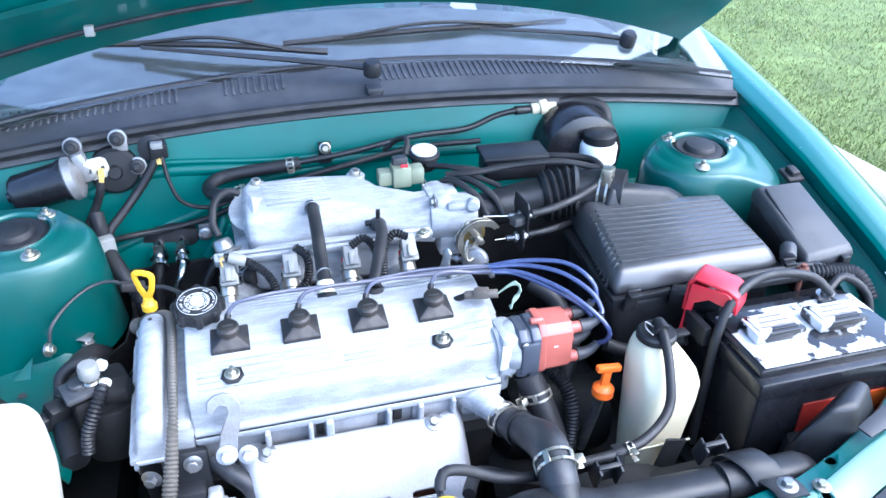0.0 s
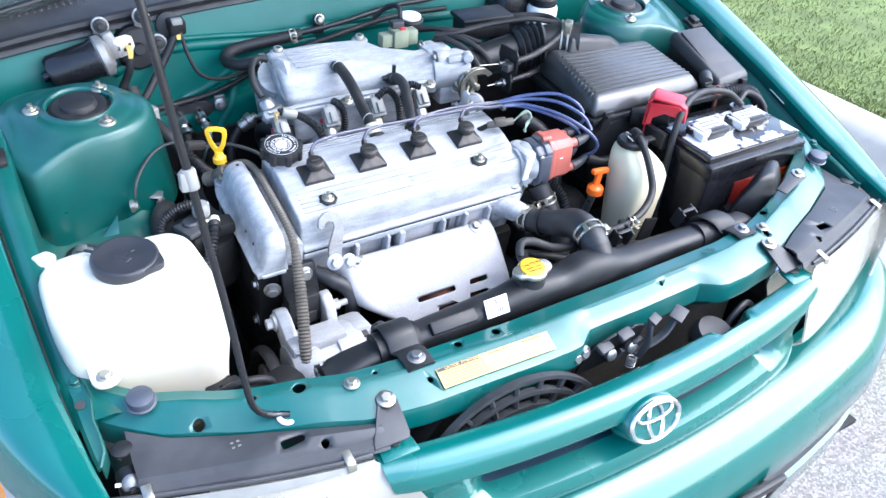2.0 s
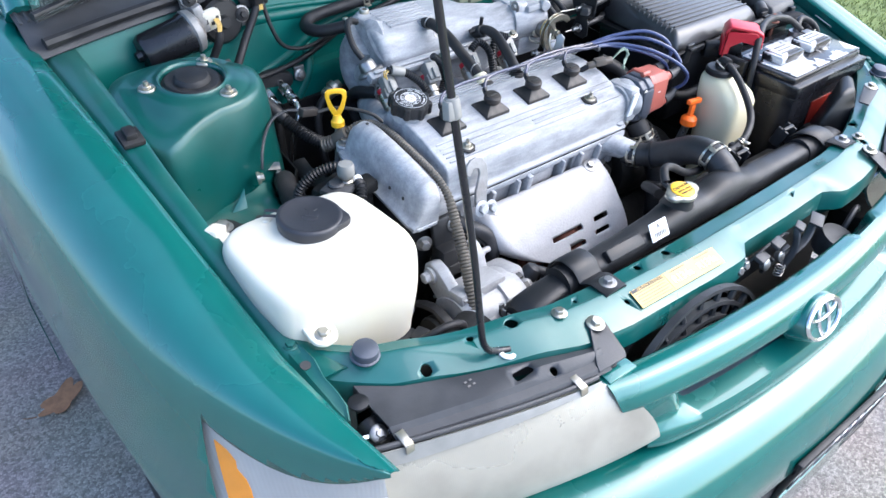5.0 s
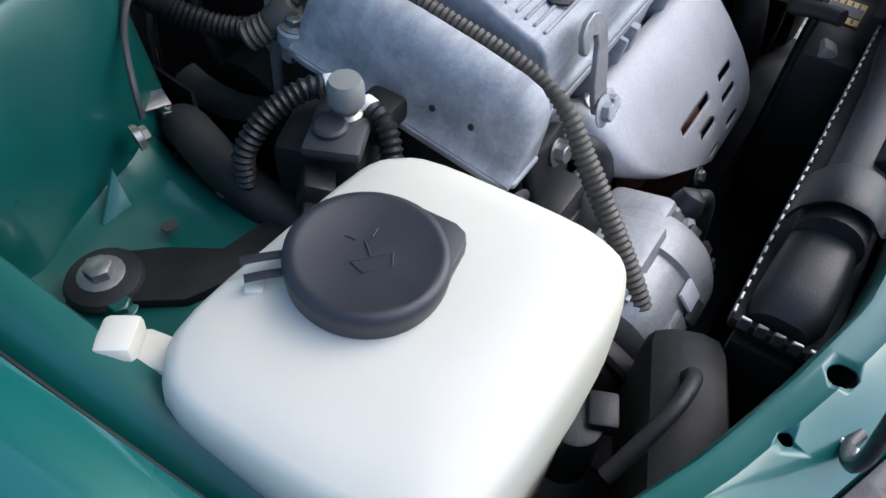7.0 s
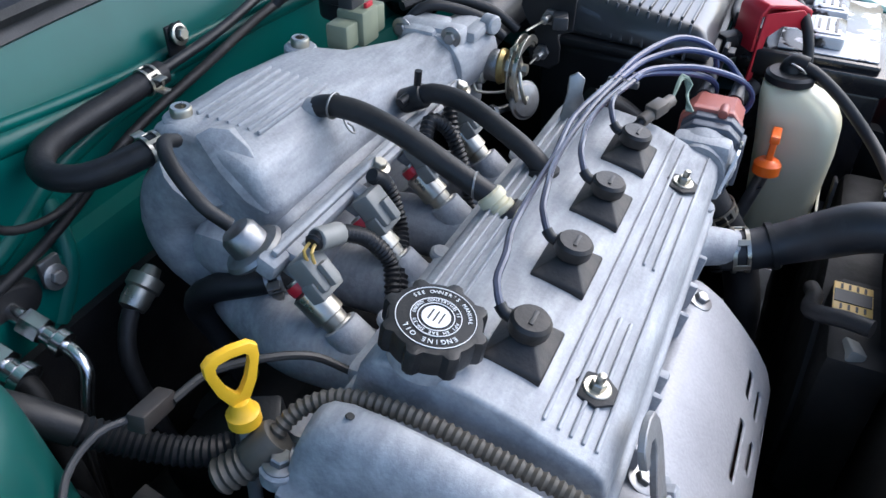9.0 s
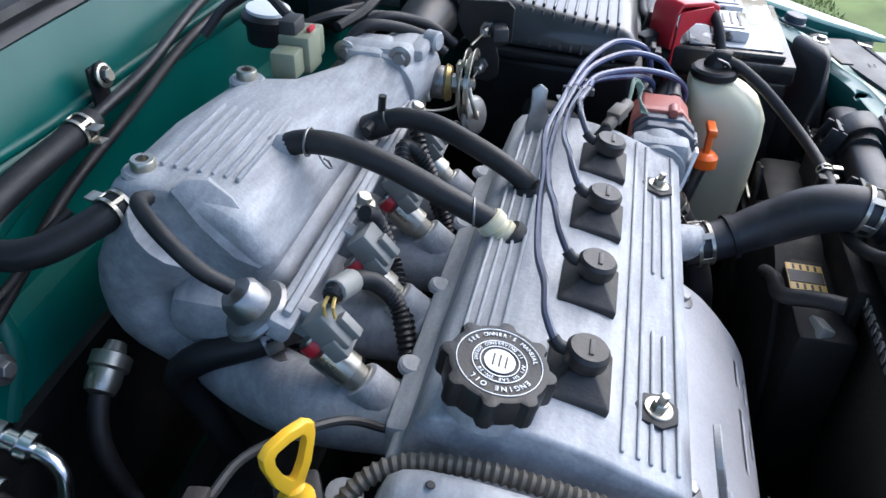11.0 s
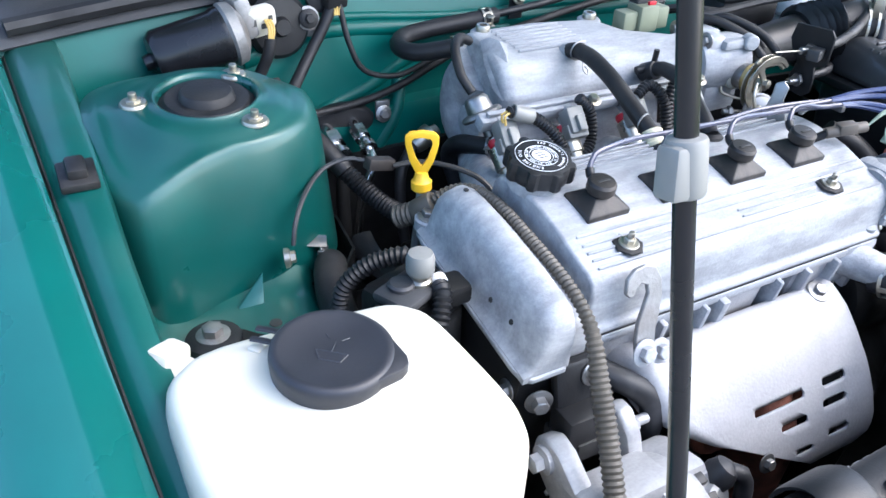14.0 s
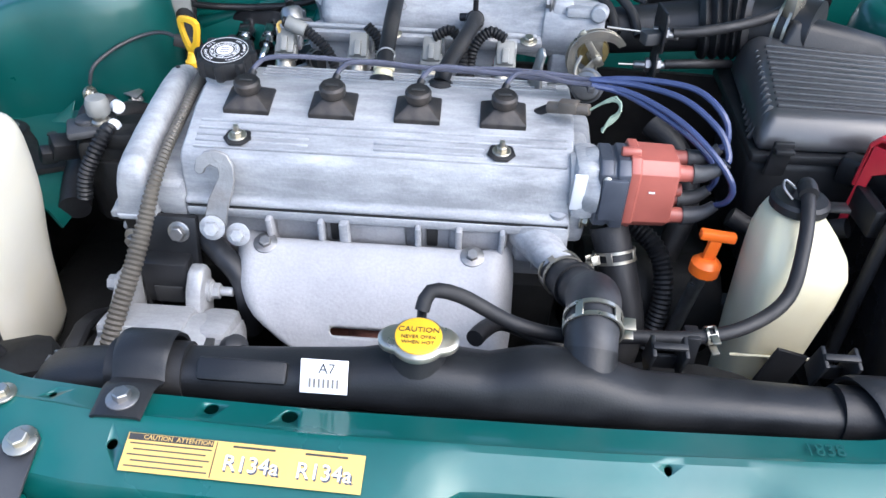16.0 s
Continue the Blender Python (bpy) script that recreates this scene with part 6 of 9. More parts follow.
def intake():
    """Plenum with end plate and ribs, four runners, fuel rail and injectors."""
    P = part("intake_plenum", rounded(rings([[V((x, y, z)) for y, z in sec] for x, sec in (
        (-0.200, ((0.745, 0.800), (0.735, 0.835), (0.748, 0.862), (0.775, 0.874), (0.820, 0.880), (0.838, 0.872), (0.842, 0.84), (0.825, 0.80))),
        (-0.190, ((0.738, 0.795), (0.726, 0.835), (0.742, 0.866), (0.772, 0.879), (0.824, 0.885), (0.845, 0.876), (0.850, 0.84), (0.83, 0.79))),
        (-0.10, ((0.738, 0.795), (0.726, 0.835), (0.742, 0.866), (0.772, 0.879), (0.824, 0.886), (0.845, 0.877), (0.850, 0.84), (0.83, 0.79))),
        (-0.020, ((0.735, 0.80), (0.724, 0.835), (0.738, 0.864), (0.768, 0.877), (0.815, 0.884), (0.835, 0.875), (0.84, 0.84), (0.82, 0.79))),
        (0.005, ((0.728, 0.806), (0.720, 0.835), (0.732, 0.860), (0.755, 0.872), (0.785, 0.877), (0.798, 0.870), (0.80, 0.84), (0.79, 0.80))),
        (0.060, ((0.712, 0.806), (0.705, 0.835), (0.715, 0.860), (0.735, 0.871), (0.757, 0.873), (0.768, 0.866), (0.770, 0.84), (0.76, 0.80))),
        (0.082, ((0.708, 0.804), (0.702, 0.835), (0.712, 0.862), (0.732, 0.873), (0.755, 0.875), (0.766, 0.867), (0.768, 0.84), (0.758, 0.80))))]), 0.007, 3, 25), ALU, engine, "silver grey cast intake plenum")
    face = [(-0.1991, 0.7924, 0.8846), (-0.1915, 0.7836, 0.8900), (-0.1860, 0.7713, 0.8885), (-0.1848, 0.7566, 0.8760), (-0.1881, 0.7349, 0.8480), (-0.1945, 0.7325, 0.8360), (-0.1990, 0.7370, 0.8310), (-0.2030, 0.7520, 0.8400), (-0.2035, 0.7730, 0.8620)]
    out = V((-0.8, -0.42, 0.42)).normalized()
    part("plenum_end", rounded(rings([[V(p) + out * h for p in face] for h in (-0.030, -0.002, 0.0015)]), 0.0012, 2, 50), ALU, P, "flat cast end plate")
    for k in range(7):
        part("plenum_rib", box((-0.118 - 0.001 * k, 0.762 + 0.0085 * k, 0.8765 + 0.0013 * k + 0.0009), (0.095, 0.0028, 0.0042), 0.001, (7, 0, 0)), ALU, P)
    for x, y, z in ((-0.177, 0.824, 0.878), (-0.022, 0.820, 0.878)):
        b = part("plenum_boss", lathe([(0.015, -0.03), (0.015, 0.004), (0.013, 0.006)], (x, y, z), (0, -0.08, 1), 20), ALU, P)
        part("socket_bolt", join(lathe([(0.0085, 0), (0.0085, 0.007), (0.0075, 0.0085), (0.0045, 0.0085), (0.0045, 0.003), (0.0001, 0.003)], (x, y, z + 0.005), (0, -0.08, 1), 18)), ZINC, P, "bright socket bolt")
    for i, u in enumerate(PLUGS):
        k = u * 0.66 - 0.036
        r = tube([(k, 0.800, 0.850), (k, 0.830, 0.812), (k, 0.828, 0.775), (k + 0.002, 0.795, 0.748), ((k + u) / 2, 0.745, 0.742), (u, 0.690, 0.750), (u, 0.630, 0.752)], lambda t: 0.033 - 0.007 * t, 18, 0.01)
        part("intake_runner", r, ALU, engine, "grey cast intake runner")
        part("injector_boss", cyl((u, 0.632, 0.755), (u, 0.656, 0.783), 0.019, 0.0145, n=16, bev=0.002), ALU, engine)
        part("boss_bolt", lathe([(0.009, 0), (0.009, 0.004), (0.007, 0.006)], (u + 0.022, 0.628, 0.778), (0, -0.3, 1), 14), ALU, engine)
    part("runner_web", join(box((-0.10, 0.775, 0.790), (0.25, 0.06, 0.05), 0.02), box((-0.10, 0.620, 0.745), (0.34, 0.022, 0.075), 0.006)), ALU, engine, "grey cast manifold web")
    part("fuel_rail", join(box((-0.088, 0.704, 0.8265), (0.325, 0.017, 0.017), 0.004, (25, 0, 0)), box((-0.088, 0.699, 0.8365), (0.31, 0.006, 0.006), 0.002, (25, 0, 0)), *[box((u + 0.010, 0.699, 0.8215), (0.014, 0.026, 0.024), 0.003, (25, 0, 0)) for u in PLUGS]), ALU, engine, "dull grey fuel rail")
    for x in (-0.105, 0.058):
        part("rail_bolt", hexbolt((x, 0.694, 0.8335), (0, -0.4, 1), 0.006), ZINC, engine, "zinc rail bolt")
    part("plenum_skirt", box((-0.085, 0.735, 0.790), (0.225, 0.046, 0.075), 0.016, (-12, 0, 0), 3), ALU, engine, "grey cast lower wall of the plenum")
    f = part("fuel_regulator", lathe([(0.007, -0.02), (0.007, 0.0), (0.022, 0.002), (0.024, 0.005), (0.022, 0.008), (0.015, 0.010), (0.014, 0.022), (0.011, 0.026), (0.004, 0.027)], (-0.232, 0.722, 0.8215), (-0.25, 0.45, 0.85), 24), STEEL, engine, "zinc fuel pressure regulator")
    part("vacuum_hose", tube([(-0.240, 0.736, 0.848), (-0.246, 0.752, 0.864), (-0.240, 0.778, 0.884), (-0.222, 0.800, 0.888), (-0.205, 0.806, 0.880)], 0.0055, 10, 0.005), RUBBER, engine, "thin black vacuum hose")
    for i, u in enumerate(PLUGS):
        top, tip = V((u, 0.690, 0.812)), V((u, 0.652, 0.778))
        d = (tip - top).normalized()
        inj = part("injector", lathe([(0.008, 0.0), (0.008, 0.010), (0.0125, 0.012), (0.0125, 0.036), (0.010, 0.037), (0.0095, 0.044), (0.0115, 0.0445), (0.0115, 0.050)], top, d, 20), ZINC, engine, "bright steel fuel injector")
        part("injector_seal", lathe([(0.0098, 0.002), (0.0105, 0.005), (0.0098, 0.010)], top, d, 16), RED, inj, "red injector collar")
        k = V((u + 0.003, 0.675, 0.822))
        con = part("injector_plug", join(box(k, (0.022, 0.020, 0.030), 0.003, (-40, 0, 0)), box(k + V((0, -0.006, -0.010)), (0.026, 0.014, 0.016), 0.002, (-40, 0, 0)), box(k + V((0, -0.013, 0.004)), (0.008, 0.006, 0.018), 0.001, (-40, 0, 0))), GREYPL, inj, "pale grey injector plug")
    for i, pts in enumerate((
        [(-0.234, 0.672, 0.848), (-0.225, 0.672, 0.848), (-0.204, 0.668, 0.8395), (-0.180, 0.661, 0.820), (-0.170, 0.650, 0.797), (-0.182, 0.641, 0.780), (-0.195, 0.634, 0.765)],
        [(-0.136, 0.682, 0.846), (-0.120, 0.678, 0.828), (-0.122, 0.667, 0.800), (-0.140, 0.656, 0.785), (-0.165, 0.644, 0.775), (-0.185, 0.636, 0.760)],
        [(-0.056, 0.676, 0.838), (-0.035, 0.680, 0.846), (-0.020, 0.668, 0.828), (-0.022, 0.652, 0.79), (-0.03, 0.642, 0.76)],
        [(0.030, 0.678, 0.840), (0.010, 0.682, 0.846), (-0.008, 0.672, 0.826), (-0.012, 0.657, 0.78), (-0.02, 0.645, 0.76)])):
        part("injector_loom", tube(pts, 0.0062, 10, ridge=0.0016, pitch=0.0044), BLACK, engine, "black ribbed wiring sleeve")
    part("plug_wires", join(*[tube([(-0.238, 0.672 + 0.003 * k, 0.836), (-0.240, 0.672 + 0.003 * k, 0.846), (-0.232, 0.672 + 0.002 * k, 0.849)], 0.0013, 6, 0.004) for k in (-1, 1)]), YLABEL, engine, "thin yellow wires")
    part("loom_sleeve", cyl((-0.229, 0.672, 0.8485), (-0.206, 0.6685, 0.8405), 0.0086, n=12, bev=0.001), GREYPL, engine, "pale grey tape on the sleeve")


intake()


def breather_hoses():
    def pigtail(p, turn):
        """A wire spring clip with its curled tails."""
        loop = [V((0.0105 * math.cos(a), 0, 0.0105 * math.sin(a))) for a in [0.5 * k for k in range(14)]]
        tail = [V((0.004, -0.006, -0.013)), V((0.002, -0.012, -0.020)), V((0.006, -0.014, -0.024)), V((0.009, -0.011, -0.020)), V((0.005, -0.009, -0.016))]
        m = Matrix.Rotation(radians(turn), 3, "Z")
        return tube([V(p) + m @ q for q in loop + tail], 0.0010, 6, 0.003)
    a = [(-0.1010, 0.7510, 0.8725), (-0.1010, 0.738, 0.8770), (-0.1015, 0.710, 0.8770), (-0.1025, 0.670, 0.8660), (-0.1040, 0.628, 0.8480), (-0.1045, 0.594, 0.8325)]
    part("hose_nipple", cyl((-0.1010, 0.785, 0.8600), (-0.1010, 0.7485, 0.8725), 0.0115, 0.0098, n=18, bev=0.001), ALU, engine, "cast hose spigot")
    h = part("breather_hose", tube(a, 0.0093, 14, 0.006), RUBBER, engine, "black rubber breather hose")
    part("hose_spring", pigtail((-0.1015, 0.7350, 0.8775), 0), STEEL, h, "wire hose spring")
    part("hose_spring", pigtail((-0.1043, 0.6080, 0.8390), 10), STEEL, h, "wire hose spring")
    d = V((-0.02, -0.72, -0.70))
    v = part("breather_valve", lathe([(0.0100, -0.002), (0.0118, 0.0), (0.0118, 0.0065), (0.0098, 0.0075), (0.0098, 0.0110), (0.0118, 0.0120), (0.0118, 0.0175), (0.0090, 0.0190)], (-0.1045, 0.5960, 0.8340), d, 18), COOLPL, engine, "pale plastic breather valve")
    part("breather_grommet", lathe([(0.0150, 0.0165), (0.0165, 0.019), (0.0165, 0.024), (0.012, 0.030)], (-0.1045, 0.5960, 0.8340), d, 20), RUBBER, v, "black rubber grommet")
    b = [(-0.0080, 0.7080, 0.8500), (-0.0075, 0.692, 0.8575), (-0.0120, 0.660, 0.8575), (-0.0250, 0.620, 0.8480), (-0.0360, 0.588, 0.8370), (-0.0400, 0.574, 0.8280)]
    part("breather_hose", tube(b, 0.0088, 14, 0.006), RUBBER, engine, "black rubber breather hose")
    part("hose_tee", join(cyl((-0.0080, 0.722, 0.843), (-0.0080, 0.700, 0.854), 0.0115, n=16, bev=0.002), cyl((-0.0080, 0.708, 0.856), (-0.0080, 0.706, 0.876), 0.0035, n=10), cyl((-0.0080, 0.712, 0.853), (-0.026, 0.716, 0.850), 0.0048, n=10)), BLACK, engine, "black plastic tee piece")
    part("breather_grommet", lathe([(0.0135, -0.004), (0.0145, 0.003), (0.0110, 0.007)], (-0.0405, 0.574, 0.8230), (0.05, 0.25, 1), 18), RUBBER, engine, "black rubber grommet")


breather_hoses()


def throttle():
    """Cast body with its return spring drum, cable wheel, damper and cable bracket."""
    t = part("throttle_body", join(cyl((0.078, 0.735, 0.838), (0.150, 0.725, 0.838), 0.036, n=26, bev=0.003), box((0.096, 0.743, 0.846), (0.026, 0.072, 0.068), 0.008), box((0.118, 0.730, 0.800), (0.06, 0.050, 0.045), 0.008), box((0.10, 0.752, 0.868), (0.05, 0.04, 0.02), 0.006)), ALU, engine, "grey cast throttle body")
    for dy, dz in ((-0.027, 0.025), (0.027, 0.025), (-0.027, -0.022)):
        part("flange_bolt", hexbolt((0.082, 0.743 + dy, 0.848 + dz), (-1, 0, 0), 0.0062, 0.006), STEEL, t, "steel flange bolt")
    part("sensor_boss", join(box((0.122, 0.706, 0.868), (0.046, 0.016, 0.012), 0.004), lathe([(0.010, 0), (0.010, 0.012), (0.008, 0.014)], (0.140, 0.704, 0.870), (-0.3, -1, 0), 18)), ALU, t, "cast sensor boss")
    o, ax = V((0.133, 0.700, 0.829)), V((0.10, -1, 0.0)).normalized()
    part("spring_cup", lathe([(0.010, -0.004), (0.0205, -0.004), (0.0205, 0.0015), (0.0185, 0.003), (0.010, 0.003)], o, ax, 30), WHITEPL, t, "white plastic spring cup")
    e1 = ax.cross(V((0, 0, 1))).normalized()
    e2 = ax.cross(e1)
    part("return_spring", tube([o + ax * (0.0035 + 0.0130 * k / 108) + (e1 * math.cos(k * math.pi / 6) + e2 * math.sin(k * math.pi / 6)) * 0.0160 for k in range(109)], 0.00085, 5, 0.006), STEEL, t, "coiled steel return spring")
    part("spring_core", lathe([(0.0145, 0.003), (0.0145, 0.017)], o, ax, 24), DARKIRON, t)
    part("brass_bush", lathe([(0.008, 0.0165), (0.0185, 0.0168), (0.0190, 0.0185), (0.0170, 0.0230), (0.008, 0.0240)], o, ax, 28), material("aged_brass", (0.38, 0.29, 0.12), 0.4, 0.7, 0.2, 60, rvary=0.1), t, "aged brass bush")
    part("shaft_end", join(lathe([(0.010, 0.023), (0.010, 0.029), (0.006, 0.030), (0.006, 0.046), (0.003, 0.047)], o, ax, 6), box(o + ax * 0.030 + V((0, 0, 0.010)), (0.014, 0.004, 0.026), 0.001)), ZINC, t, "bright shaft nut and lever")
    part("spring_clip", tube([o + V((-0.020, 0.004, -0.012)), o + V((-0.022, 0.000, -0.021)), o + V((-0.010, -0.012, -0.026)), o + V((0.002, -0.026, -0.026)), o + V((0.006, -0.028, -0.018)), o + V((0.006, -0.026, -0.004))], 0.0017, 8, 0.004), ZINC, t, "bent wire spring clip")
    wc = o + ax * 0.036
    for k, (r, gap) in enumerate(((0.036, 0.0), (0.032, 0.004), (0.036, 0.008))):
        arc = [math.radians(35 + 200 * i / 26) for i in range(27)]
        lo = [wc + ax * (gap + 0.0) + V((math.cos(a), 0, math.sin(a))) * r for a in arc] + [wc + ax * gap + V((math.cos(a), 0, math.sin(a))) * (r - 0.0065 + 0.002 * math.sin(3 * a)) for a in reversed(arc)]
        part("cable_wheel", rounded(rings([[p + ax * h for p in lo] for h in (0.0, 0.0016 if k != 1 else 0.004)]), 0.0003, 1), ZINC, t, "thin zinc cable wheel")
    part("wheel_arm", join(box(wc + ax * 0.004 + V((-0.008, 0, 0.012)), (0.008, 0.003, 0.050), 0.001, (0, -35, 0)), box(wc + ax * 0.004 + V((-0.010, 0, -0.014)), (0.008, 0.003, 0.044), 0.001, (0, 35, 0))), ZINC, t, "bent zinc wheel arm")
    part("damper", lathe([(0.003, -0.012), (0.008, -0.008), (0.0185, -0.003), (0.0205, -0.001), (0.0205, 0.001), (0.0185, 0.0015), (0.0165, 0.0042), (0.010, 0.0060), (0.004, 0.0065)], (0.129, 0.652, 0.799), (-0.42, -0.85, 0.25), 32), STEEL, t, "zinc damper disc")
    part("link_rod", tube([(0.118, 0.656, 0.834), (0.112, 0.650, 0.818), (0.116, 0.646, 0.803), (0.124, 0.648, 0.806)], 0.0022, 8, 0.004), ZINC, t, "bent link rod")
    part("idle_screw", join(cyl((0.100, 0.682, 0.790), (0.128, 0.668, 0.788), 0.0042, n=12, bev=0.001), cyl((0.106, 0.679, 0.790), (0.110, 0.677, 0.790), 0.0075, n=6)), STEEL, t, "steel idle screw and nut")
    plate = [(0.688, 0.872), (0.684, 0.892), (0.634, 0.895), (0.627, 0.888), (0.628, 0.852), (0.644, 0.846), (0.640, 0.832), (0.640, 0.814), (0.650, 0.806), (0.672, 0.808), (0.676, 0.826), (0.670, 0.846), (0.680, 0.856)]
    br = part("cable_bracket", rounded(rings([[V((x, y, z)) for y, z in plate] for x in (0.200, 0.203)]), 0.0008, 1), BLACK, engine, "black cable bracket plate")
    for (x, y, z), top in (((0.200, 0.652, 0.866), wc + V((0.006, -0.004, 0.039))), ((0.200, 0.659, 0.826), wc + V((0.026, -0.004, -0.004)))):
        d = (V((x, y, z)) - top).normalized()
        end = V((x, y, z))
        part("cable_adjuster", join(cyl(end - d * 0.020, end + d * 0.022, 0.0046, n=12, bev=0.001), lathe([(0.0085, -0.007), (0.0085, -0.002)], end, d, 6), lathe([(0.0085, 0.005), (0.0085, 0.010)], end, d, 6)), STEEL, br, "threaded cable adjuster")
        part("cable_wire", tube([top, top + d * 0.02, end - d * 0.018], 0.0012, 6, 0.01), ZINC, br, "thin steel cable")
    part("adjuster_block", box((0.190, 0.640, 0.866), (0.022, 0.016, 0.014), 0.002, (0, 0, 20)), GREYBLACK, br, "grey adjuster block")
    part("throttle_cable", tube([(0.215, 0.650, 0.868), (0.25, 0.652, 0.872), (0.31, 0.672, 0.880), (0.352, 0.70, 0.890), (0.36, 0.76, 0.892), (0.30, 0.80, 0.888), (0.24, 0.85, 0.87)], 0.0062, 10, 0.01), RUBBER, engine, "black throttle cable sleeve")
    part("throttle_cable", tube([(0.215, 0.658, 0.828), (0.25, 0.660, 0.830), (0.30, 0.69, 0.82)], 0.0055, 10, 0.01), RUBBER, engine, "black cable sleeve")
    for k, (x, y) in enumerate(((0.10, 0.78), (0.125, 0.775))):
        part("coolant_pipe", tube([(x, y, 0.865), (x + 0.02, y - 0.02, 0.885), (x + 0.05, y - 0.06, 0.872), (x + 0.06, y - 0.09, 0.85)], 0.0055, 10, 0.006), RUBBER, engine, "thin black hose")



throttle()


def alternator():
    c, ax = V((-0.300, 0.338, 0.602)), V((1, 0, 0))
    a = part("alternator", join(lathe([(0.030, -0.058), (0.050, -0.056), (0.058, -0.046), (0.061, -0.030), (0.061, -0.018), (0.056, -0.016), (0.056, 0.010), (0.061, 0.012), (0.061, 0.040), (0.056, 0.052), (0.040, 0.058), (0.014, 0.059)], c, ax, 40), box(c + V((-0.012, 0.012, 0.050)), (0.085, 0.050, 0.026), 0.006, (-12, 0, 0)), box(c + V((0.052, 0.020, 0.038)), (0.040, 0.060, 0.034), 0.010, (-15, 0, 0))), ALUBRIGHT, engine, "dull silver alternator with cooling slots")
    # slots are ink-black blocks, the shade inside painted rather than cut
    for i in range(18):
        t = 2 * math.pi * i / 18
        part("cooling_slot", box(c + V((0.048, 0.0525 * math.cos(t), 0.0525 * math.sin(t))), (0.026, 0.006, 0.0105), 0.001, (math.degrees(t), 0, 0)), INK, a)
        if i % 2:
            part("frame_rib", box(c + V((-0.036, 0.0605 * math.cos(t), 0.0605 * math.sin(t))), (0.030, 0.005, 0.006), 0.0015, (math.degrees(t), 0, 0)), ALUBRIGHT, a)
    part("body_slot", box(c + V((-0.004, -0.055, 0.026)), (0.026, 0.010, 0.006), 0.002, (30, 0, 0)), INK, a)
    ear = ((0.330, 0.600), (0.322, 0.632), (0.356, 0.662), (0.384, 0.680), (0.402, 0.684), (0.416, 0.674), (0.418, 0.655), (0.405, 0.640), (0.385, 0.625), (0.375, 0.595))
    part("drive_ear", rounded(rings([[V((x, y, z)) for y, z in ear] for x in (-0.354, -0.334)]), 0.004, 2), ALUBRIGHT, a, "cast drive end ear")
    part("ear_bolt", join(lathe([(0.013, 0), (0.013, 0.004), (0.011, 0.005)], (-0.354, 0.3983, 0.6638), (-1, 0, 0), 18), hexbolt((-0.358, 0.3983, 0.6638), (-1, 0, 0), 0.0085, 0.010, 1.2)), ALUBRIGHT, a, "chalky pivot bolt")
    arm = ((0.372, 0.605), (0.366, 0.640), (0.380, 0.672), (0.395, 0.688), (0.410, 0.688), (0.418, 0.674), (0.416, 0.650), (0.408, 0.630), (0.405, 0.605))
    part("adjuster_arm", rounded(rings([[V((x, y, z)) for y, z in arm] for x in (-0.283, -0.266)]), 0.004, 2), ALUBRIGHT, a, "cast adjuster arm")
    part("adjuster_bolt", join(lathe([(0.012, 0), (0.012, 0.003), (0.010, 0.004)], (-0.266, 0.4008, 0.6592), (1, 0, 0), 18), hexbolt((-0.262, 0.4008, 0.6592), (1, 0, 0), 0.0085, 0.008, 1.1), cyl((-0.256, 0.4008, 0.6592), (-0.240, 0.4008, 0.6592), 0.005, n=12, bev=0.0008)), ALUBRIGHT, a, "chalky through bolt")
    part("rear_housing", join(box((-0.240, 0.352, 0.628), (0.034, 0.066, 0.046), 0.012, (-18, 0, 0)), lathe([(0.020, 0), (0.020, 0.016), (0.016, 0.020)], (-0.236, 0.330, 0.626), (0.3, -0.9, 0.3), 20)), ALUBRIGHT, a, "cast rear housing")
    part("pulley", lathe([(0.012, -0.096), (0.034, -0.095), (0.036, -0.090), (0.031, -0.086), (0.036, -0.081), (0.031, -0.076), (0.036, -0.071), (0.03, -0.066)], c, ax, 28), DARKIRON, a, "black alternator pulley")
    part("drive_belt", tube([(-0.380, 0.302, 0.628), (-0.380, 0.35, 0.645), (-0.380, 0.42, 0.60), (-0.380, 0.48, 0.47), (-0.380, 0.40, 0.44), (-0.380, 0.30, 0.58), (-0.380, 0.302, 0.628)], 0.009, 8, 0.02, flat=0.6), RUBBER, a, "black drive belt")
    block = part("mount_bracket", join(box((-0.308, 0.412, 0.668), (0.048, 0.030, 0.050), 0.003), box((-0.304, 0.426, 0.700), (0.054, 0.012, 0.062), 0.004, (-14, 0, 0)), box((-0.330, 0.414, 0.652), (0.006, 0.034, 0.030), 0.002)), BLACK, a, "black steel bracket")
    # ink-black plate paints the shade of the bracket's opening
    part("bracket_recess", box((-0.306, 0.3968, 0.655), (0.030, 0.004, 0.020), 0.001), INK, block, "black plate painted for the shade in the bracket")
    part("bracket_bolt", join(hexbolt((-0.2952, 0.4230, 0.7161), (0, -1, 0.25), 0.0078, 0.009, 1.45)), STEEL, block, "steel bracket bolt")
    part("wall_bolt", join(hexbolt((-0.345, 0.428, 0.700), (-0.3, -1, 0), 0.0075, 0.009)), STEEL, block, "steel bolt")
    part("terminal_cap", join(lathe([(0.013, 0), (0.0145, 0.012), (0.011, 0.022), (0.004, 0.026)], (-0.226, 0.330, 0.640), (0.5, -0.2, 0.85), 18), tube([(-0.218, 0.326, 0.652), (-0.204, 0.318, 0.650), (-0.198, 0.314, 0.62), (-0.205, 0.31, 0.57)], 0.008, 10, 0.008)), HOSERUB, a, "black rubber terminal cap")
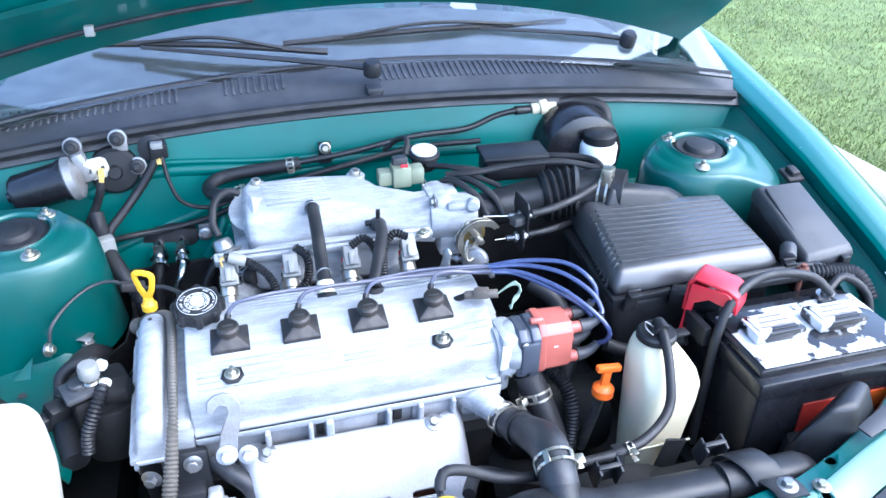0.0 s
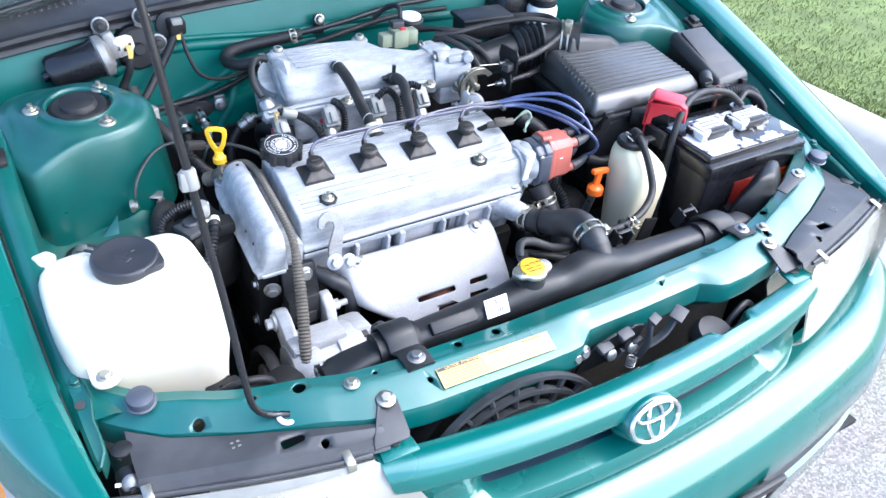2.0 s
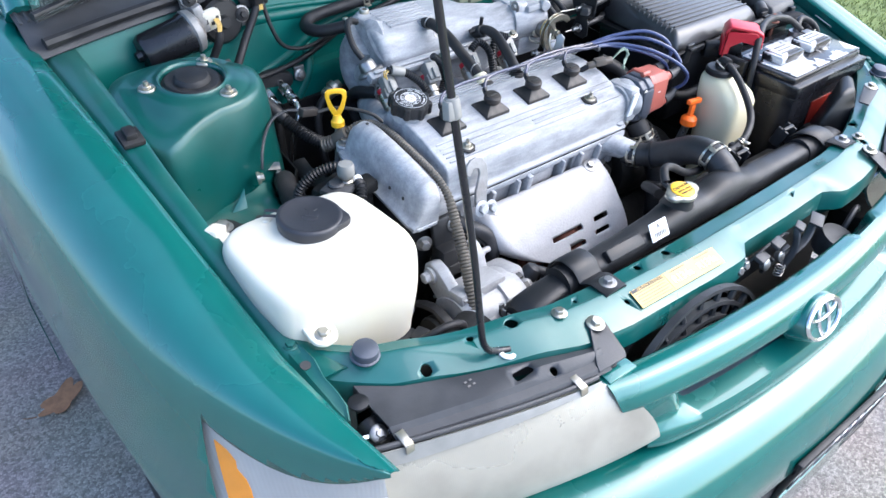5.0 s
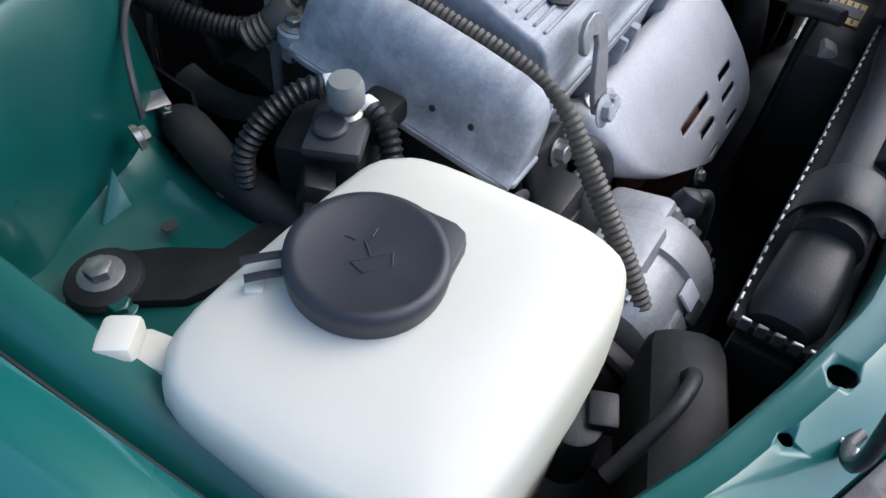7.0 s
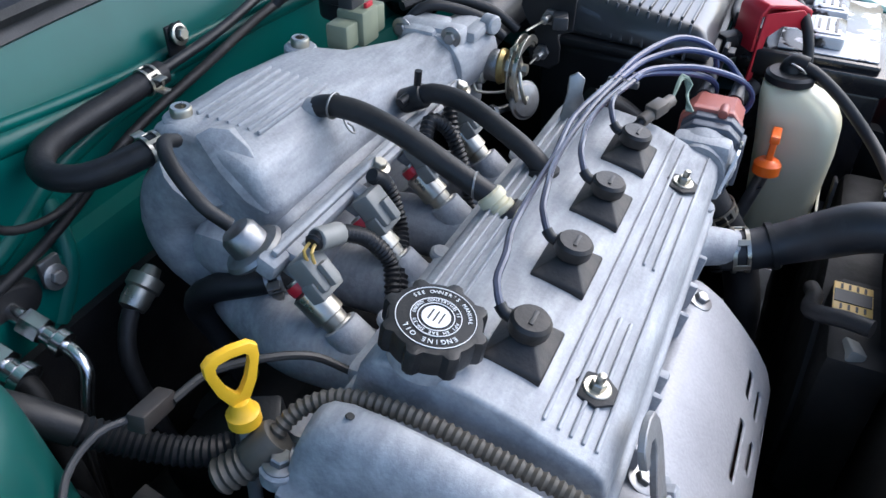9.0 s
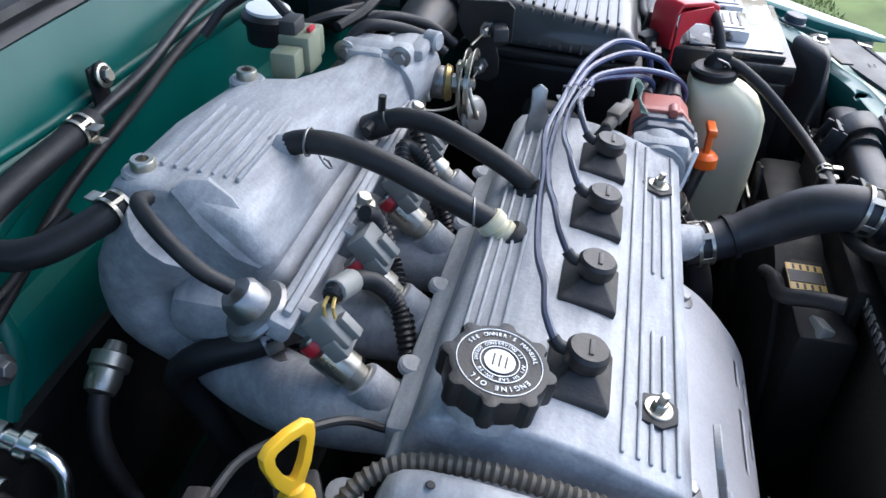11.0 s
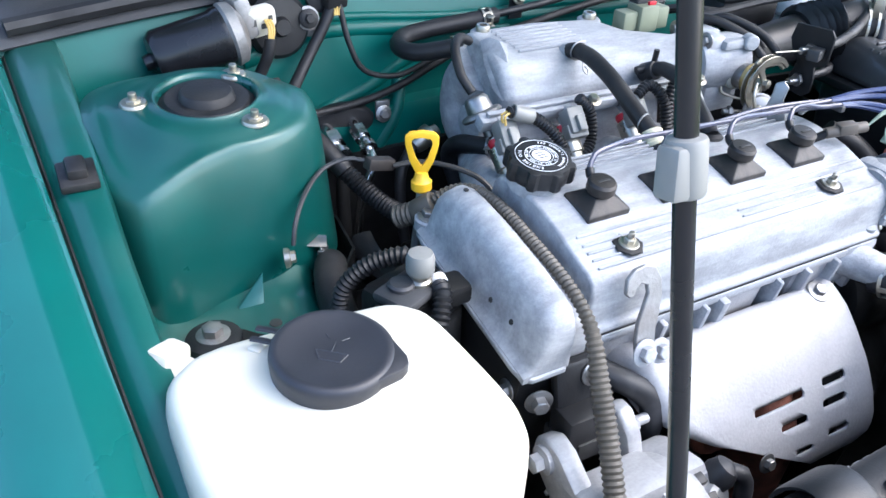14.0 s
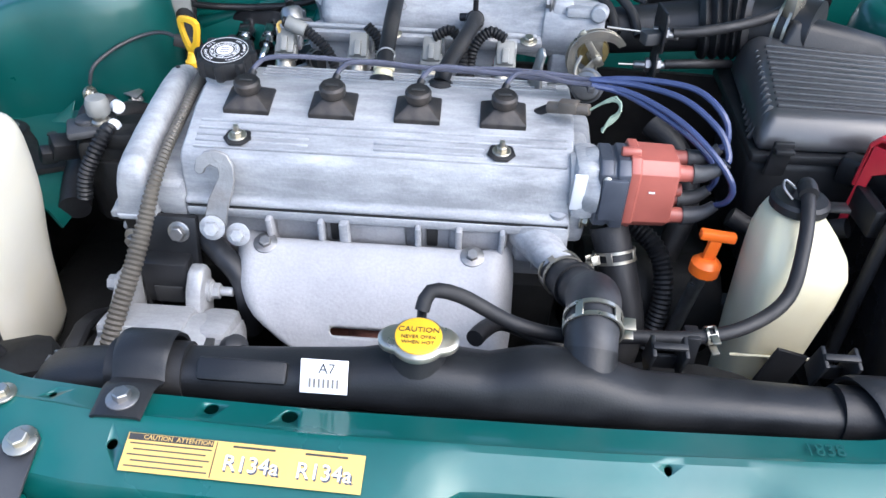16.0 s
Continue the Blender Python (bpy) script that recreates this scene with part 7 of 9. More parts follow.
    part("warning_tag", box((-0.300, 0.2905, 0.640), (0.020, 0.003, 0.018), 0.0005, (-40, 0, 0)), WLABEL, a, "small white printed tag")
    part("hose_behind", tube([(-0.275, 0.440, 0.700), (-0.255, 0.424, 0.690), (-0.236, 0.412, 0.676), (-0.228, 0.405, 0.655), (-0.23, 0.41, 0.60)], 0.012, 12, 0.008), HOSERUB, a, "short black hose")


alternator()


def conduit():
    """Split ribbed sleeve over the end of the valve cover, down to the alternator."""
    P = [(-0.350, 0.642, 0.772), (-0.340, 0.637, 0.786), (-0.324, 0.626, 0.800), (-0.312, 0.602, 0.809), (-0.3080, 0.560, 0.8100), (-0.3070, 0.510, 0.8020), (-0.3070, 0.462, 0.7925), (-0.3075, 0.434, 0.782), (-0.3100, 0.414, 0.768), (-0.3155, 0.392, 0.740), (-0.324, 0.362, 0.705), (-0.335, 0.330, 0.668), (-0.343, 0.304, 0.630), (-0.342, 0.292, 0.605), (-0.32, 0.285, 0.590)]
    part("conduit", tube(P, lambda q: 0.0054 + 0.0032 * min(1.0, max(0.0, (q - 0.48) / 0.15)), 14, ridge=0.0016, pitch=0.0050), LOOM, engine, "brownish grey ribbed wiring conduit")
    part("conduit_collar", join(tube([(-0.366, 0.664, 0.760), (-0.358, 0.655, 0.766), (-0.350, 0.646, 0.772)], 0.0115, 16, ridge=0.002, pitch=0.0056), cyl((-0.352, 0.648, 0.771), (-0.338, 0.635, 0.786), 0.0125, n=16, bev=0.002)), LOOM, engine, "brown ribbed conduit joint")


conduit()


def dipstick():
    d = part("dipstick_tube", join(cyl((-0.342, 0.656, 0.793), (-0.351, 0.654, 0.70), 0.0048, n=12), cyl((-0.351, 0.654, 0.70), (-0.32, 0.63, 0.45), 0.0055, n=12)), ALUDARK, engine, "grey steel dipstick tube")
    h = part("dipstick_collar", lathe([(0.0085, 0), (0.0105, 0.002), (0.0105, 0.010), (0.008, 0.012), (0.006, 0.020), (0.004, 0.021)], (-0.342, 0.656, 0.790), (0, 0.05, 1), 18), YELLOW, d, "yellow plastic collar")
    T = Matrix.Translation((-0.342, 0.657, 0.832)) @ Matrix.Rotation(radians(-28), 4, "Z")
    outer = [(0.0, -0.026), (0.006, -0.022), (0.012, -0.010), (0.0165, 0.008), (0.0165, 0.016), (0.012, 0.0205), (0.0, 0.022), (-0.012, 0.0205), (-0.0165, 0.016), (-0.0165, 0.008), (-0.012, -0.010), (-0.006, -0.022)]
    hole = [(0.0, -0.015), (0.002, -0.013), (0.006, -0.006), (0.010, 0.007), (0.010, 0.012), (0.008, 0.0145), (0.0, 0.0155), (-0.008, 0.0145), (-0.010, 0.012), (-0.010, 0.007), (-0.006, -0.006), (-0.002, -0.013)]
    loops = [[V((x, d, z)) for x, z in ring] for ring, d in ((hole, -0.0028), (outer, -0.0028), (outer, 0.0028), (hole, 0.0028), (hole, -0.0028))]
    bm = rounded(rings(loops, True, False), 0.0012, 2, 50)
    bmesh.ops.remove_doubles(bm, verts=bm.verts, dist=1e-5)
    bm.transform(T)
    part("dipstick_handle", bm, YELLOW, d, "bright yellow ring handle")


dipstick()


def gearbox_dipstick():
    g = part("gearbox_dipstick", join(cyl((0.230, 0.404, 0.724), (0.224, 0.43, 0.60), 0.007, n=12)), STEEL, engine, "steel gearbox dipstick tube")
    part("dipstick_grip", join(lathe([(0.010, 0), (0.0145, 0.003), (0.0145, 0.014), (0.011, 0.018), (0.007, 0.020)], (0.230, 0.403, 0.720), (0.05, 0, 1), 18), box((0.232, 0.403, 0.750), (0.012, 0.007, 0.030), 0.002, (0, 6, 0)), box((0.234, 0.403, 0.766), (0.034, 0.010, 0.009), 0.002, (0, 6, 0))), ORANGE, g, "orange T shaped grip")


gearbox_dipstick()


# ---- things in the bay ----
def radiator():
    r = thing("radiator", (0.0, 0.235, 0.36), "black topped radiator behind the teal front beam", "radiator")

    def sec(x):
        """Centre y, z, half depth and half height of the top tank."""
        return lerp_rows([(-0.345, 0.229, 0.702, 0.020, 0.015), (-0.337, 0.228, 0.708, 0.025, 0.018), (-0.31, 0.227, 0.714, 0.025, 0.020), (-0.245, 0.226, 0.724, 0.021, 0.021), (-0.15, 0.225, 0.730, 0.022, 0.022), (-0.08, 0.225, 0.735, 0.023, 0.023),
                          (-0.035, 0.226, 0.738, 0.027, 0.029), (0.02, 0.226, 0.735, 0.025, 0.026), (0.06, 0.226, 0.740, 0.027, 0.032), (0.10, 0.226, 0.738, 0.027, 0.030), (0.14, 0.225, 0.731, 0.023, 0.022), (0.30, 0.224, 0.729, 0.021, 0.020), (0.40, 0.224, 0.726, 0.020, 0.019), (0.42, 0.225, 0.718, 0.015, 0.015)], x)
    loops = []
    for i in range(70):
        x = -0.345 + 0.765 * i / 69
        cy, cz, a, b = sec(x)
        cz -= 0.005
        ring = []
        for k in range(24):
            t = 2 * math.pi * k / 24
            c, s = math.cos(t), math.sin(t)
            y = cy + a * math.copysign(abs(c) ** 0.75, c)
            z = cz + b * (math.copysign(abs(s) ** 0.75, s) if s > 0 else s * 1.0)
            ring.append((x, y, z))
        loops.append(ring)
    tank = part("top_tank", rings(loops), BLACK, r, "black moulded radiator tank")
    part("tank_lip", join(box((0.03, 0.226, 0.692), (0.76, 0.066, 0.012), 0.003), ), DARKIRON, r, "crimped metal edge")
    for i in range(62):
        part("crimp_tab", box((-0.345 + 0.0123 * i, 0.258, 0.698), (0.008, 0.003, 0.012), 0.0008, seg=1), STEEL, r)
    part("radiator_core", box((0.03, 0.228, 0.50), (0.74, 0.030, 0.38), 0.003), CORE, r, "grey brown finned core")
    part("side_frame", box((-0.347, 0.230, 0.50), (0.012, 0.045, 0.36), 0.003), DARKIRON, r)
    for k in range(5):
        part("crimp_tab", box((-0.350, 0.203 + 0.0115 * k, 0.698), (0.003, 0.008, 0.012), 0.0008, seg=1), STEEL, r)
    part("side_frame", box((0.408, 0.230, 0.52), (0.012, 0.045, 0.36), 0.003), DARKIRON, r)
    part("tank_step", join(box((-0.168, 0.2115, 0.7435), (0.070, 0.018, 0.012), 0.003, (38, 0, 0))), BLACK, tank)
    lab = part("tank_label", box((-0.1035, 0.2048, 0.7506), (0.036, 0.0016, 0.026), 0.0003, (-32, 0, 0)), WLABEL, tank, "white paper label")
    up, rt = V((0, math.sin(radians(32)) * 1.0, math.cos(radians(32)))), V((1, 0, 0))
    n = rt.cross(up)
    lo = V((-0.1035, 0.2048, 0.7506)) + V((0, -0.0011, 0.0007))
    part("label_word", words("A7", 0.011, lo + up * 0.006 + rt * 0.002, rt, up, 0.0002), INK, tank)
    for k in range(7):
        part("label_bar", bar(lo - up * 0.005 + rt * (-0.0105 + 0.0035 * k), rt, up, 0.0016, 0.007), PALEINK, tank)
    # filler neck and cap
    c = V((-0.034, 0.226, 0.768))
    ax = V((0.0, -0.10, 1)).normalized()
    nk = part("filler_neck", lathe([(0.026, -0.02), (0.020, -0.004), (0.020, 0.006), (0.018, 0.007)], c, ax, 28), BLACK, r, "black filler neck")
    part("overflow_spout", tube([c + V((0.0, 0.018, 0.002)), c + V((0.0, 0.034, 0.006))], 0.004, 10, 0.006), BLACK, nk)
    ears = []
    for i in range(48):
        a = 2 * math.pi * i / 48
        k = abs(math.cos(a))
        ears.append((0.0215 + 0.0095 * max(0, k - 0.80) / 0.20, a))
    loops = []
    u, w, d = V((1, 0, 0)), ax.cross(V((1, 0, 0))).normalized(), ax
    for h, kk in ((0.004, 0.96), (0.005, 1.0), (0.009, 1.0), (0.0105, 0.95), (0.0115, 0.86)):
        loops.append([c + (u * math.cos(a) + w * math.sin(a)) * rr * kk + d * h for rr, a in ears])
    cap = part("radiator_cap", rings(loops), ZINC, nk, "bright steel pressure cap with two ears")
    part("cap_label", lathe([(0.0178, 0), (0.0178, 0.0016), (0.017, 0.002), (0.0001, 0.0021)], c + d * 0.0113, ax, 36), YELLOW, nk, "round yellow caution label")
    t = c + d * 0.0137
    part("cap_word", words("CAUTION", 0.0070, t + w * 0.005, u, w, 0.0002), INK, nk)
    part("cap_word", words("NEVER OPEN", 0.0045, t - w * 0.0022, u, w, 0.0002), INK, nk)
    part("cap_word", words("WHEN HOT", 0.0045, t - w * 0.0075, u, w, 0.0002), INK, nk)
    # top hose
    P = [(0.100, 0.238, 0.750), (0.101, 0.252, 0.760), (0.104, 0.275, 0.765), (0.109, 0.308, 0.756), (0.1125, 0.340, 0.735), (0.109, 0.368, 0.719), (0.100, 0.394, 0.709), (0.094, 0.4105, 0.7056), (0.091, 0.424, 0.703)]
    h = part("top_hose", tube(P, lambda q: 0.0212 + 0.0030 * math.sin(math.pi * min(1.0, q * 1.25)) ** 2 - 0.0012 * q, 22, 0.008), HOSERUB, r, "black moulded radiator hose")
    part("hose_tie", lathe([(0.0212, -0.003), (0.0236, -0.003), (0.0236, 0.003), (0.0212, 0.003), (0.0212, -0.003)], (0.1055, 0.380, 0.7135), (-0.35, 1, -0.35), 28, False), BLACK, h, "black cable tie")
    part("tank_spout", cyl((0.098, 0.222, 0.736), (0.1005, 0.246, 0.757), 0.0215, n=22), BLACK, r)
    part("hose_clamp", clamp_ring((0.1035, 0.268, 0.7645), (0.08, 1, 0.18), 0.0228, 0.015), ZINC, h, "bright spring clamp")
    part("hose_clamp", clamp_ring((0.0955, 0.4070, 0.7062), (-0.28, 1, -0.20), 0.0212, 0.015), ZINC, h, "bright spring clamp")
    # brackets with rubber seats
    for x, yb, zb in ((-0.245, 0.172, 0.7435), (0.345, 0.183, 0.7475)):
        cy, cz, a, b = sec(x + (0.0 if x < 0 else -0.02))
        pts = [(0, yb - 0.016, zb + 0.001), (0, yb + 0.012, zb + 0.002), (0, cy - a - 0.006, cz + 0.014), (0, cy - a * 0.55, cz + b + 0.007), (0, cy + a * 0.45, cz + b + 0.008), (0, cy + a + 0.004, cz + b - 0.008), (0, cy + a + 0.008, cz)]
        band = []
        for q in spline(pts, 0.005):
            k = min(1, max(0, (q.y - yb) / 0.05))
            w = 0.0175 + 0.003 * k
            xx = x - 0.002 * k if x < 0 else x - 0.024 * k
            band.append([(xx - w, q.y, q.z - 0.001), (xx - w + 0.003, q.y, q.z + 0.0008), (xx, q.y, q.z + 0.0012), (xx + w - 0.003, q.y, q.z + 0.0008), (xx + w, q.y, q.z - 0.001)])
        br = part("radiator_bracket", slab(band, -0.0028), BLACK, r, "black steel radiator bracket")
        part("bracket_bolt", hexbolt((x, yb, zb + 0.005), (0, 0, 1), 0.0068, 0.007, 1.75), STEEL, br, "steel flange bolt")
        xs = x - 0.002 if x < 0 else x - 0.024
        part("rubber_seat", tube([(xs - 0.030, cy, cz), (xs, cy, cz), (xs + 0.030, cy, cz)], b + 0.003, 22, 0.01), RUBBER, br, "black rubber seat")
    # fan shroud lugs behind the tank
    for x in (0.165, 0.300):
        part("shroud_lug", join(box((x - 0.013, 0.262, 0.741), (0.0035, 0.020, 0.034), 0.001, (18, 0, 0)), box((x + 0.013, 0.262, 0.741), (0.0035, 0.020, 0.034), 0.001, (18, 0, 0)), box((x, 0.256, 0.757), (0.028, 0.006, 0.004), 0.001, (18, 0, 0)), box((x, 0.268, 0.730), (0.028, 0.004, 0.014), 0.001)), BLACK, r, "black plastic shroud lug")
    part("fan_shroud", join(box((0.20, 0.285, 0.57), (0.36, 0.06, 0.20), 0.012), box((0.20, 0.262, 0.685), (0.30, 0.012, 0.05), 0.003), lathe([(0.16, 0.0), (0.16, 0.05), (0.15, 0.055)], (0.20, 0.27, 0.52), (0, 1, 0), 32)), DARKIRON, r, "black plastic fan shroud")
    tag = part("warning_tag", box((0.113, 0.294, 0.6715), (0.046, 0.036, 0.0016), 0.0004), YLABEL, r, "yellow warning sticker")
    part("tag_panel", box((0.113, 0.294, 0.6726), (0.020, 0.034, 0.0012), 0), INK, tag, "black middle of the sticker")
    for k in range(4):
        for sx in (-1, 1):
            part("writing_bar", box((0.113 + 0.0165 * sx, 0.283 + 0.0072 * k, 0.6725), (0.008, 0.0022, 0.0008), 0), INK, tag)
    con = part("fan_connector", join(box((0.038, 0.292, 0.664), (0.026, 0.016, 0.022), 0.003, (20, 10, 15)), box((0.030, 0.292, 0.648), (0.014, 0.012, 0.014), 0.002, (20, 10, 15))), GREYPL, r, "grey fan wiring connector")
    part("fan_wire", tube([(0.030, 0.292, 0.642), (0.034, 0.296, 0.615), (0.037, 0.295, 0.585), (0.028, 0.300, 0.560)], 0.004, 8, 0.006), RED, con, "red fan wire")
    # overflow hose to the bottle
    part("overflow_hose", tube([(-0.034, 0.256, 0.778), (-0.028, 0.266, 0.790), (-0.004, 0.270, 0.784), (0.04, 0.272, 0.757), (0.085, 0.278, 0.741), (0.13, 0.282, 0.741), (0.19, 0.282, 0.745), (0.235, 0.292, 0.752), (0.272, 0.315, 0.768), (0.288, 0.352, 0.798), (0.296, 0.385, 0.818), (0.299, 0.404, 0.822)], 0.0062, 12, 0.008), RUBBER, r, "black overflow hose")
    part("hose_band", clamp_ring((0.205, 0.284, 0.747), (1, 0.1, 0.15), 0.0066, 0.008), ZINC, r, "small zinc hose band")
    part("hose_holder", box((0.19, 0.284, 0.735), (0.012, 0.018, 0.03), 0.002), BLACK, r)


radiator()


def washer_tank():
    t = thing("washer_tank", (-0.49, 0.38, 0.55), "white translucent plastic washer fluid tank in the bay's corner", "fluid tank")
    plan = [(-0.634, 0.462), (-0.606, 0.485), (-0.500, 0.476), (-0.460, 0.470), (-0.440, 0.446), (-0.4305, 0.345), (-0.437, 0.316), (-0.465, 0.306), (-0.588, 0.309), (-0.622, 0.322), (-0.632, 0.380)]
    C = V((-0.530, 0.384, 0))

    def smooth(pts, times=2):
        """Cuts the corners of a closed outline."""
        for _ in range(times):
            pts = [q for a, b in zip(pts, pts[1:] + pts[:1]) for q in ((a[0] * 0.82 + b[0] * 0.18, a[1] * 0.82 + b[1] * 0.18), (a[0] * 0.18 + b[0] * 0.82, a[1] * 0.18 + b[1] * 0.82))]
        return pts
    outline = smooth(smooth(plan, 1), 1)
    loops = []
    for z, kx, ky in ((0.560, 0.78, 0.80), (0.580, 0.86, 0.88), (0.660, 0.90, 0.91), (0.690, 0.93, 0.94), (0.712, 0.96, 0.97), (0.735, 0.99, 0.99), (0.752, 1.0, 1.0), (0.775, 1.0, 1.0), (0.794, 0.992, 0.990), (0.8025, 0.981, 0.976), (0.8080, 0.963, 0.955), (0.8120, 0.938, 0.926), (0.8145, 0.90, 0.88), (0.8175, 0.74, 0.70), (0.8200, 0.40, 0.36)):
        tilt = max(0.0, (z - 0.75) / 0.07)
        ring = []
        for x, y in outline:
            px, py = C.x + (x - C.x) * kx, C.y + (y - C.y) * ky
            ring.append((px, py, z + tilt * (0.055 * (px - C.x) + 0.055 * (py - C.y))))
        loops.append(ring)
    part("tank_body", rings(loops), WHITEPL, t, "milky white blow moulded tank", sharp=80)
    # tongue with its bolt on the beam
    arc = [(0.0165 * math.cos(a), -0.0165 * math.sin(a)) for a in [math.pi * k / 10 for k in range(11)]]
    tongue = arc + [(-0.0175, 0.020), (-0.025, 0.044), (0.025, 0.044), (0.0175, 0.020)]
    part("mount_tab", rounded(rings([[V((-0.588 + a, 0.298 + c, 0.7550 + h + 0.30 * max(0.0, c) + 6.0 * max(0.0, c - 0.012) ** 2)) for a, c in tongue] for h in (0.0, 0.0055)]), 0.0018, 2), WHITEPL, t, "moulded fixing tongue")
    part("tab_bolt", hexbolt((-0.588, 0.298, 0.7608), (0, -0.1, 1), 0.0068, 0.006, 1.6), ZINC, t, "zinc bolt")
    part("mount_lug", join(box((-0.6195, 0.502, 0.7930), (0.026, 0.020, 0.024), 0.004, (0, 12, 35)), box((-0.611, 0.486, 0.7885), (0.022, 0.030, 0.012), 0.004, (0, 8, 12))), WHITEPL, t, "moulded fixing lug")
    c, ax = V((-0.5285, 0.4195, 0.8195)), V((0.045, -0.05, 1)).normalized()
    part("filler_collar", lathe([(0.043, -0.010), (0.039, -0.001), (0.036, 0.002)], c, ax, 40), WHITEPL, t)
    cap = part("tank_cap", lathe([(0.0380, -0.003), (0.0400, 0.000), (0.0410, 0.010), (0.0405, 0.0135), (0.0385, 0.0155), (0.0350, 0.0160), (0.0335, 0.0152), (0.001, 0.0150)], c, ax, 52), DARKCAP, t, "large charcoal flip cap")
    u = V((0.80, -0.60, -0.06)).normalized()
    w = ax.cross(u).normalized()
    lip = [(0.028, -0.0285), (0.040, -0.0150), (0.0475, -0.0070), (0.0500, 0.0), (0.0475, 0.0070), (0.040, 0.0150), (0.028, 0.0285)]
    part("cap_tongue", rounded(rings([[c + u * a + w * b2 + ax * h for a, b2 in lip] for h in (0.0045, 0.0115, 0.0140)]), 0.0014, 2), DARKCAP, cap, "raised lift tongue")
    for off in (-0.0055, 0.0055):
        part("cap_strap", tube([c - u * 0.036 + w * (off + 0.012) + ax * 0.004, c - u * 0.047 + w * (off + 0.013) + ax * 0.004, c - u * 0.058 + w * (off + 0.014) + ax * 0.003], 0.0026, 8, 0.004, flat=0.6), DARKCAP, cap, "thin black cap strap")
    part("hinge_block", box(c - u * 0.054 + w * 0.008 + V((0, 0, -0.006)), (0.010, 0.010, 0.008), 0.002, (0, 0, 35)), WHITEPL, t)
    # washer spray mark in relief on the cap
    tp = c + ax * 0.0152
    part("cap_mark", join(*[tube([tp + u * x0 + w * y0, tp + u * x1 + w * y1], 0.0006, 5, 0.01) for x0, y0, x1, y1 in ((-0.006, -0.012, 0.008, -0.012), (-0.006, -0.012, -0.010, -0.004), (0.008, -0.012, 0.011, -0.004), (-0.010, -0.004, 0.011, -0.004), (0.0, -0.004, 0.0, 0.006), (-0.004, 0.008, -0.008, 0.012), (0.004, 0.008, 0.008, 0.012))]), DARKCAP, cap)
    part("fluid_pump", join(cyl((-0.462, 0.312, 0.610), (-0.462, 0.312, 0.672), 0.019, n=18, bev=0.003), box((-0.448, 0.300, 0.672), (0.026, 0.020, 0.014), 0.003, (0, 0, 25))), BLACK, t, "small black washer pump")
    part("pump_hose", tube([(-0.400, 0.272, 0.66), (-0.408, 0.262, 0.700), (-0.436, 0.262, 0.712), (-0.466, 0.270, 0.700), (-0.49, 0.280, 0.68)], 0.0055, 10, 0.008), RUBBER, t, "black pump hose")


washer_tank()


def coolant_bottle():
    t = thing("coolant_bottle", (0.295, 0.375, 0.58), "aged white translucent coolant bottle beside the battery", "fluid tank")
    secs = [(0.575, 0.264, 0.316, 0.350, 0.405), (0.600, 0.262, 0.320, 0.345, 0.410), (0.68, 0.260, 0.330, 0.340, 0.418), (0.735, 0.260, 0.338, 0.338, 0.424), (0.762, 0.261, 0.341, 0.340, 0.428), (0.776, 0.263, 0.338, 0.348, 0.430), (0.788, 0.268, 0.330, 0.362, 0.432), (0.797, 0.274, 0.322, 0.378, 0.432), (0.801, 0.278, 0.318, 0.386, 0.430)]
    def ring(z, x0, x1, y0, y1):
        cx, cy, a, b = (x0 + x1) / 2, (y0 + y1) / 2, (x1 - x0) / 2, (y1 - y0) / 2
        out = []
        for k in range(28):
            q = 2 * math.pi * k / 28
            c, s = math.cos(q), math.sin(q)
            out.append((cx + a * math.copysign(abs(c) ** 0.5, c), cy + b * math.copysign(abs(s) ** 0.5, s), z))
        return out
    b = part("bottle_body", rings([ring(*s) for s in secs]), COOLPL, t, "milky plastic body")
    holes(b, [box((0.304, 0.340, 0.650), (0.022, 0.06, 0.06), 0.004)])
    part("bottle_line", box((0.292, 0.3390, 0.676), (0.080, 0.003, 0.0025), 0.001), COOLPL, t)
    cap = part("bottle_cap", lathe([(0.023, 0.0), (0.026, 0.002), (0.026, 0.009), (0.023, 0.012), (0.010, 0.013), (0.008, 0.020), (0.005, 0.021)], (0.298, 0.406, 0.801), (0, 0, 1), 28), BLACK, t, "black push cap")
    part("cap_tab", box((0.330, 0.402, 0.806), (0.022, 0.014, 0.004), 0.001), BLACK, cap)
    part("cap_hose", tube([(0.297, 0.392, 0.823), (0.299, 0.406, 0.824), (0.300, 0.411, 0.815), (0.299, 0.408, 0.808)], 0.0085, 12, 0.004), RUBBER, t, "short black hose end")
    part("hose_clip", tube([(0.284, 0.392, 0.818), (0.276, 0.398, 0.826), (0.280, 0.408, 0.828), (0.29, 0.404, 0.822)], 0.0012, 6, 0.003), STEEL, t, "wire clip")
    part("bottle_bracket", join(box((0.29, 0.326, 0.652), (0.03, 0.004, 0.09), 0.001, (0, 15, 0)), box((0.32, 0.325, 0.61), (0.10, 0.008, 0.03), 0.002)), BLACK, t, "black steel bracket")


coolant_bottle()


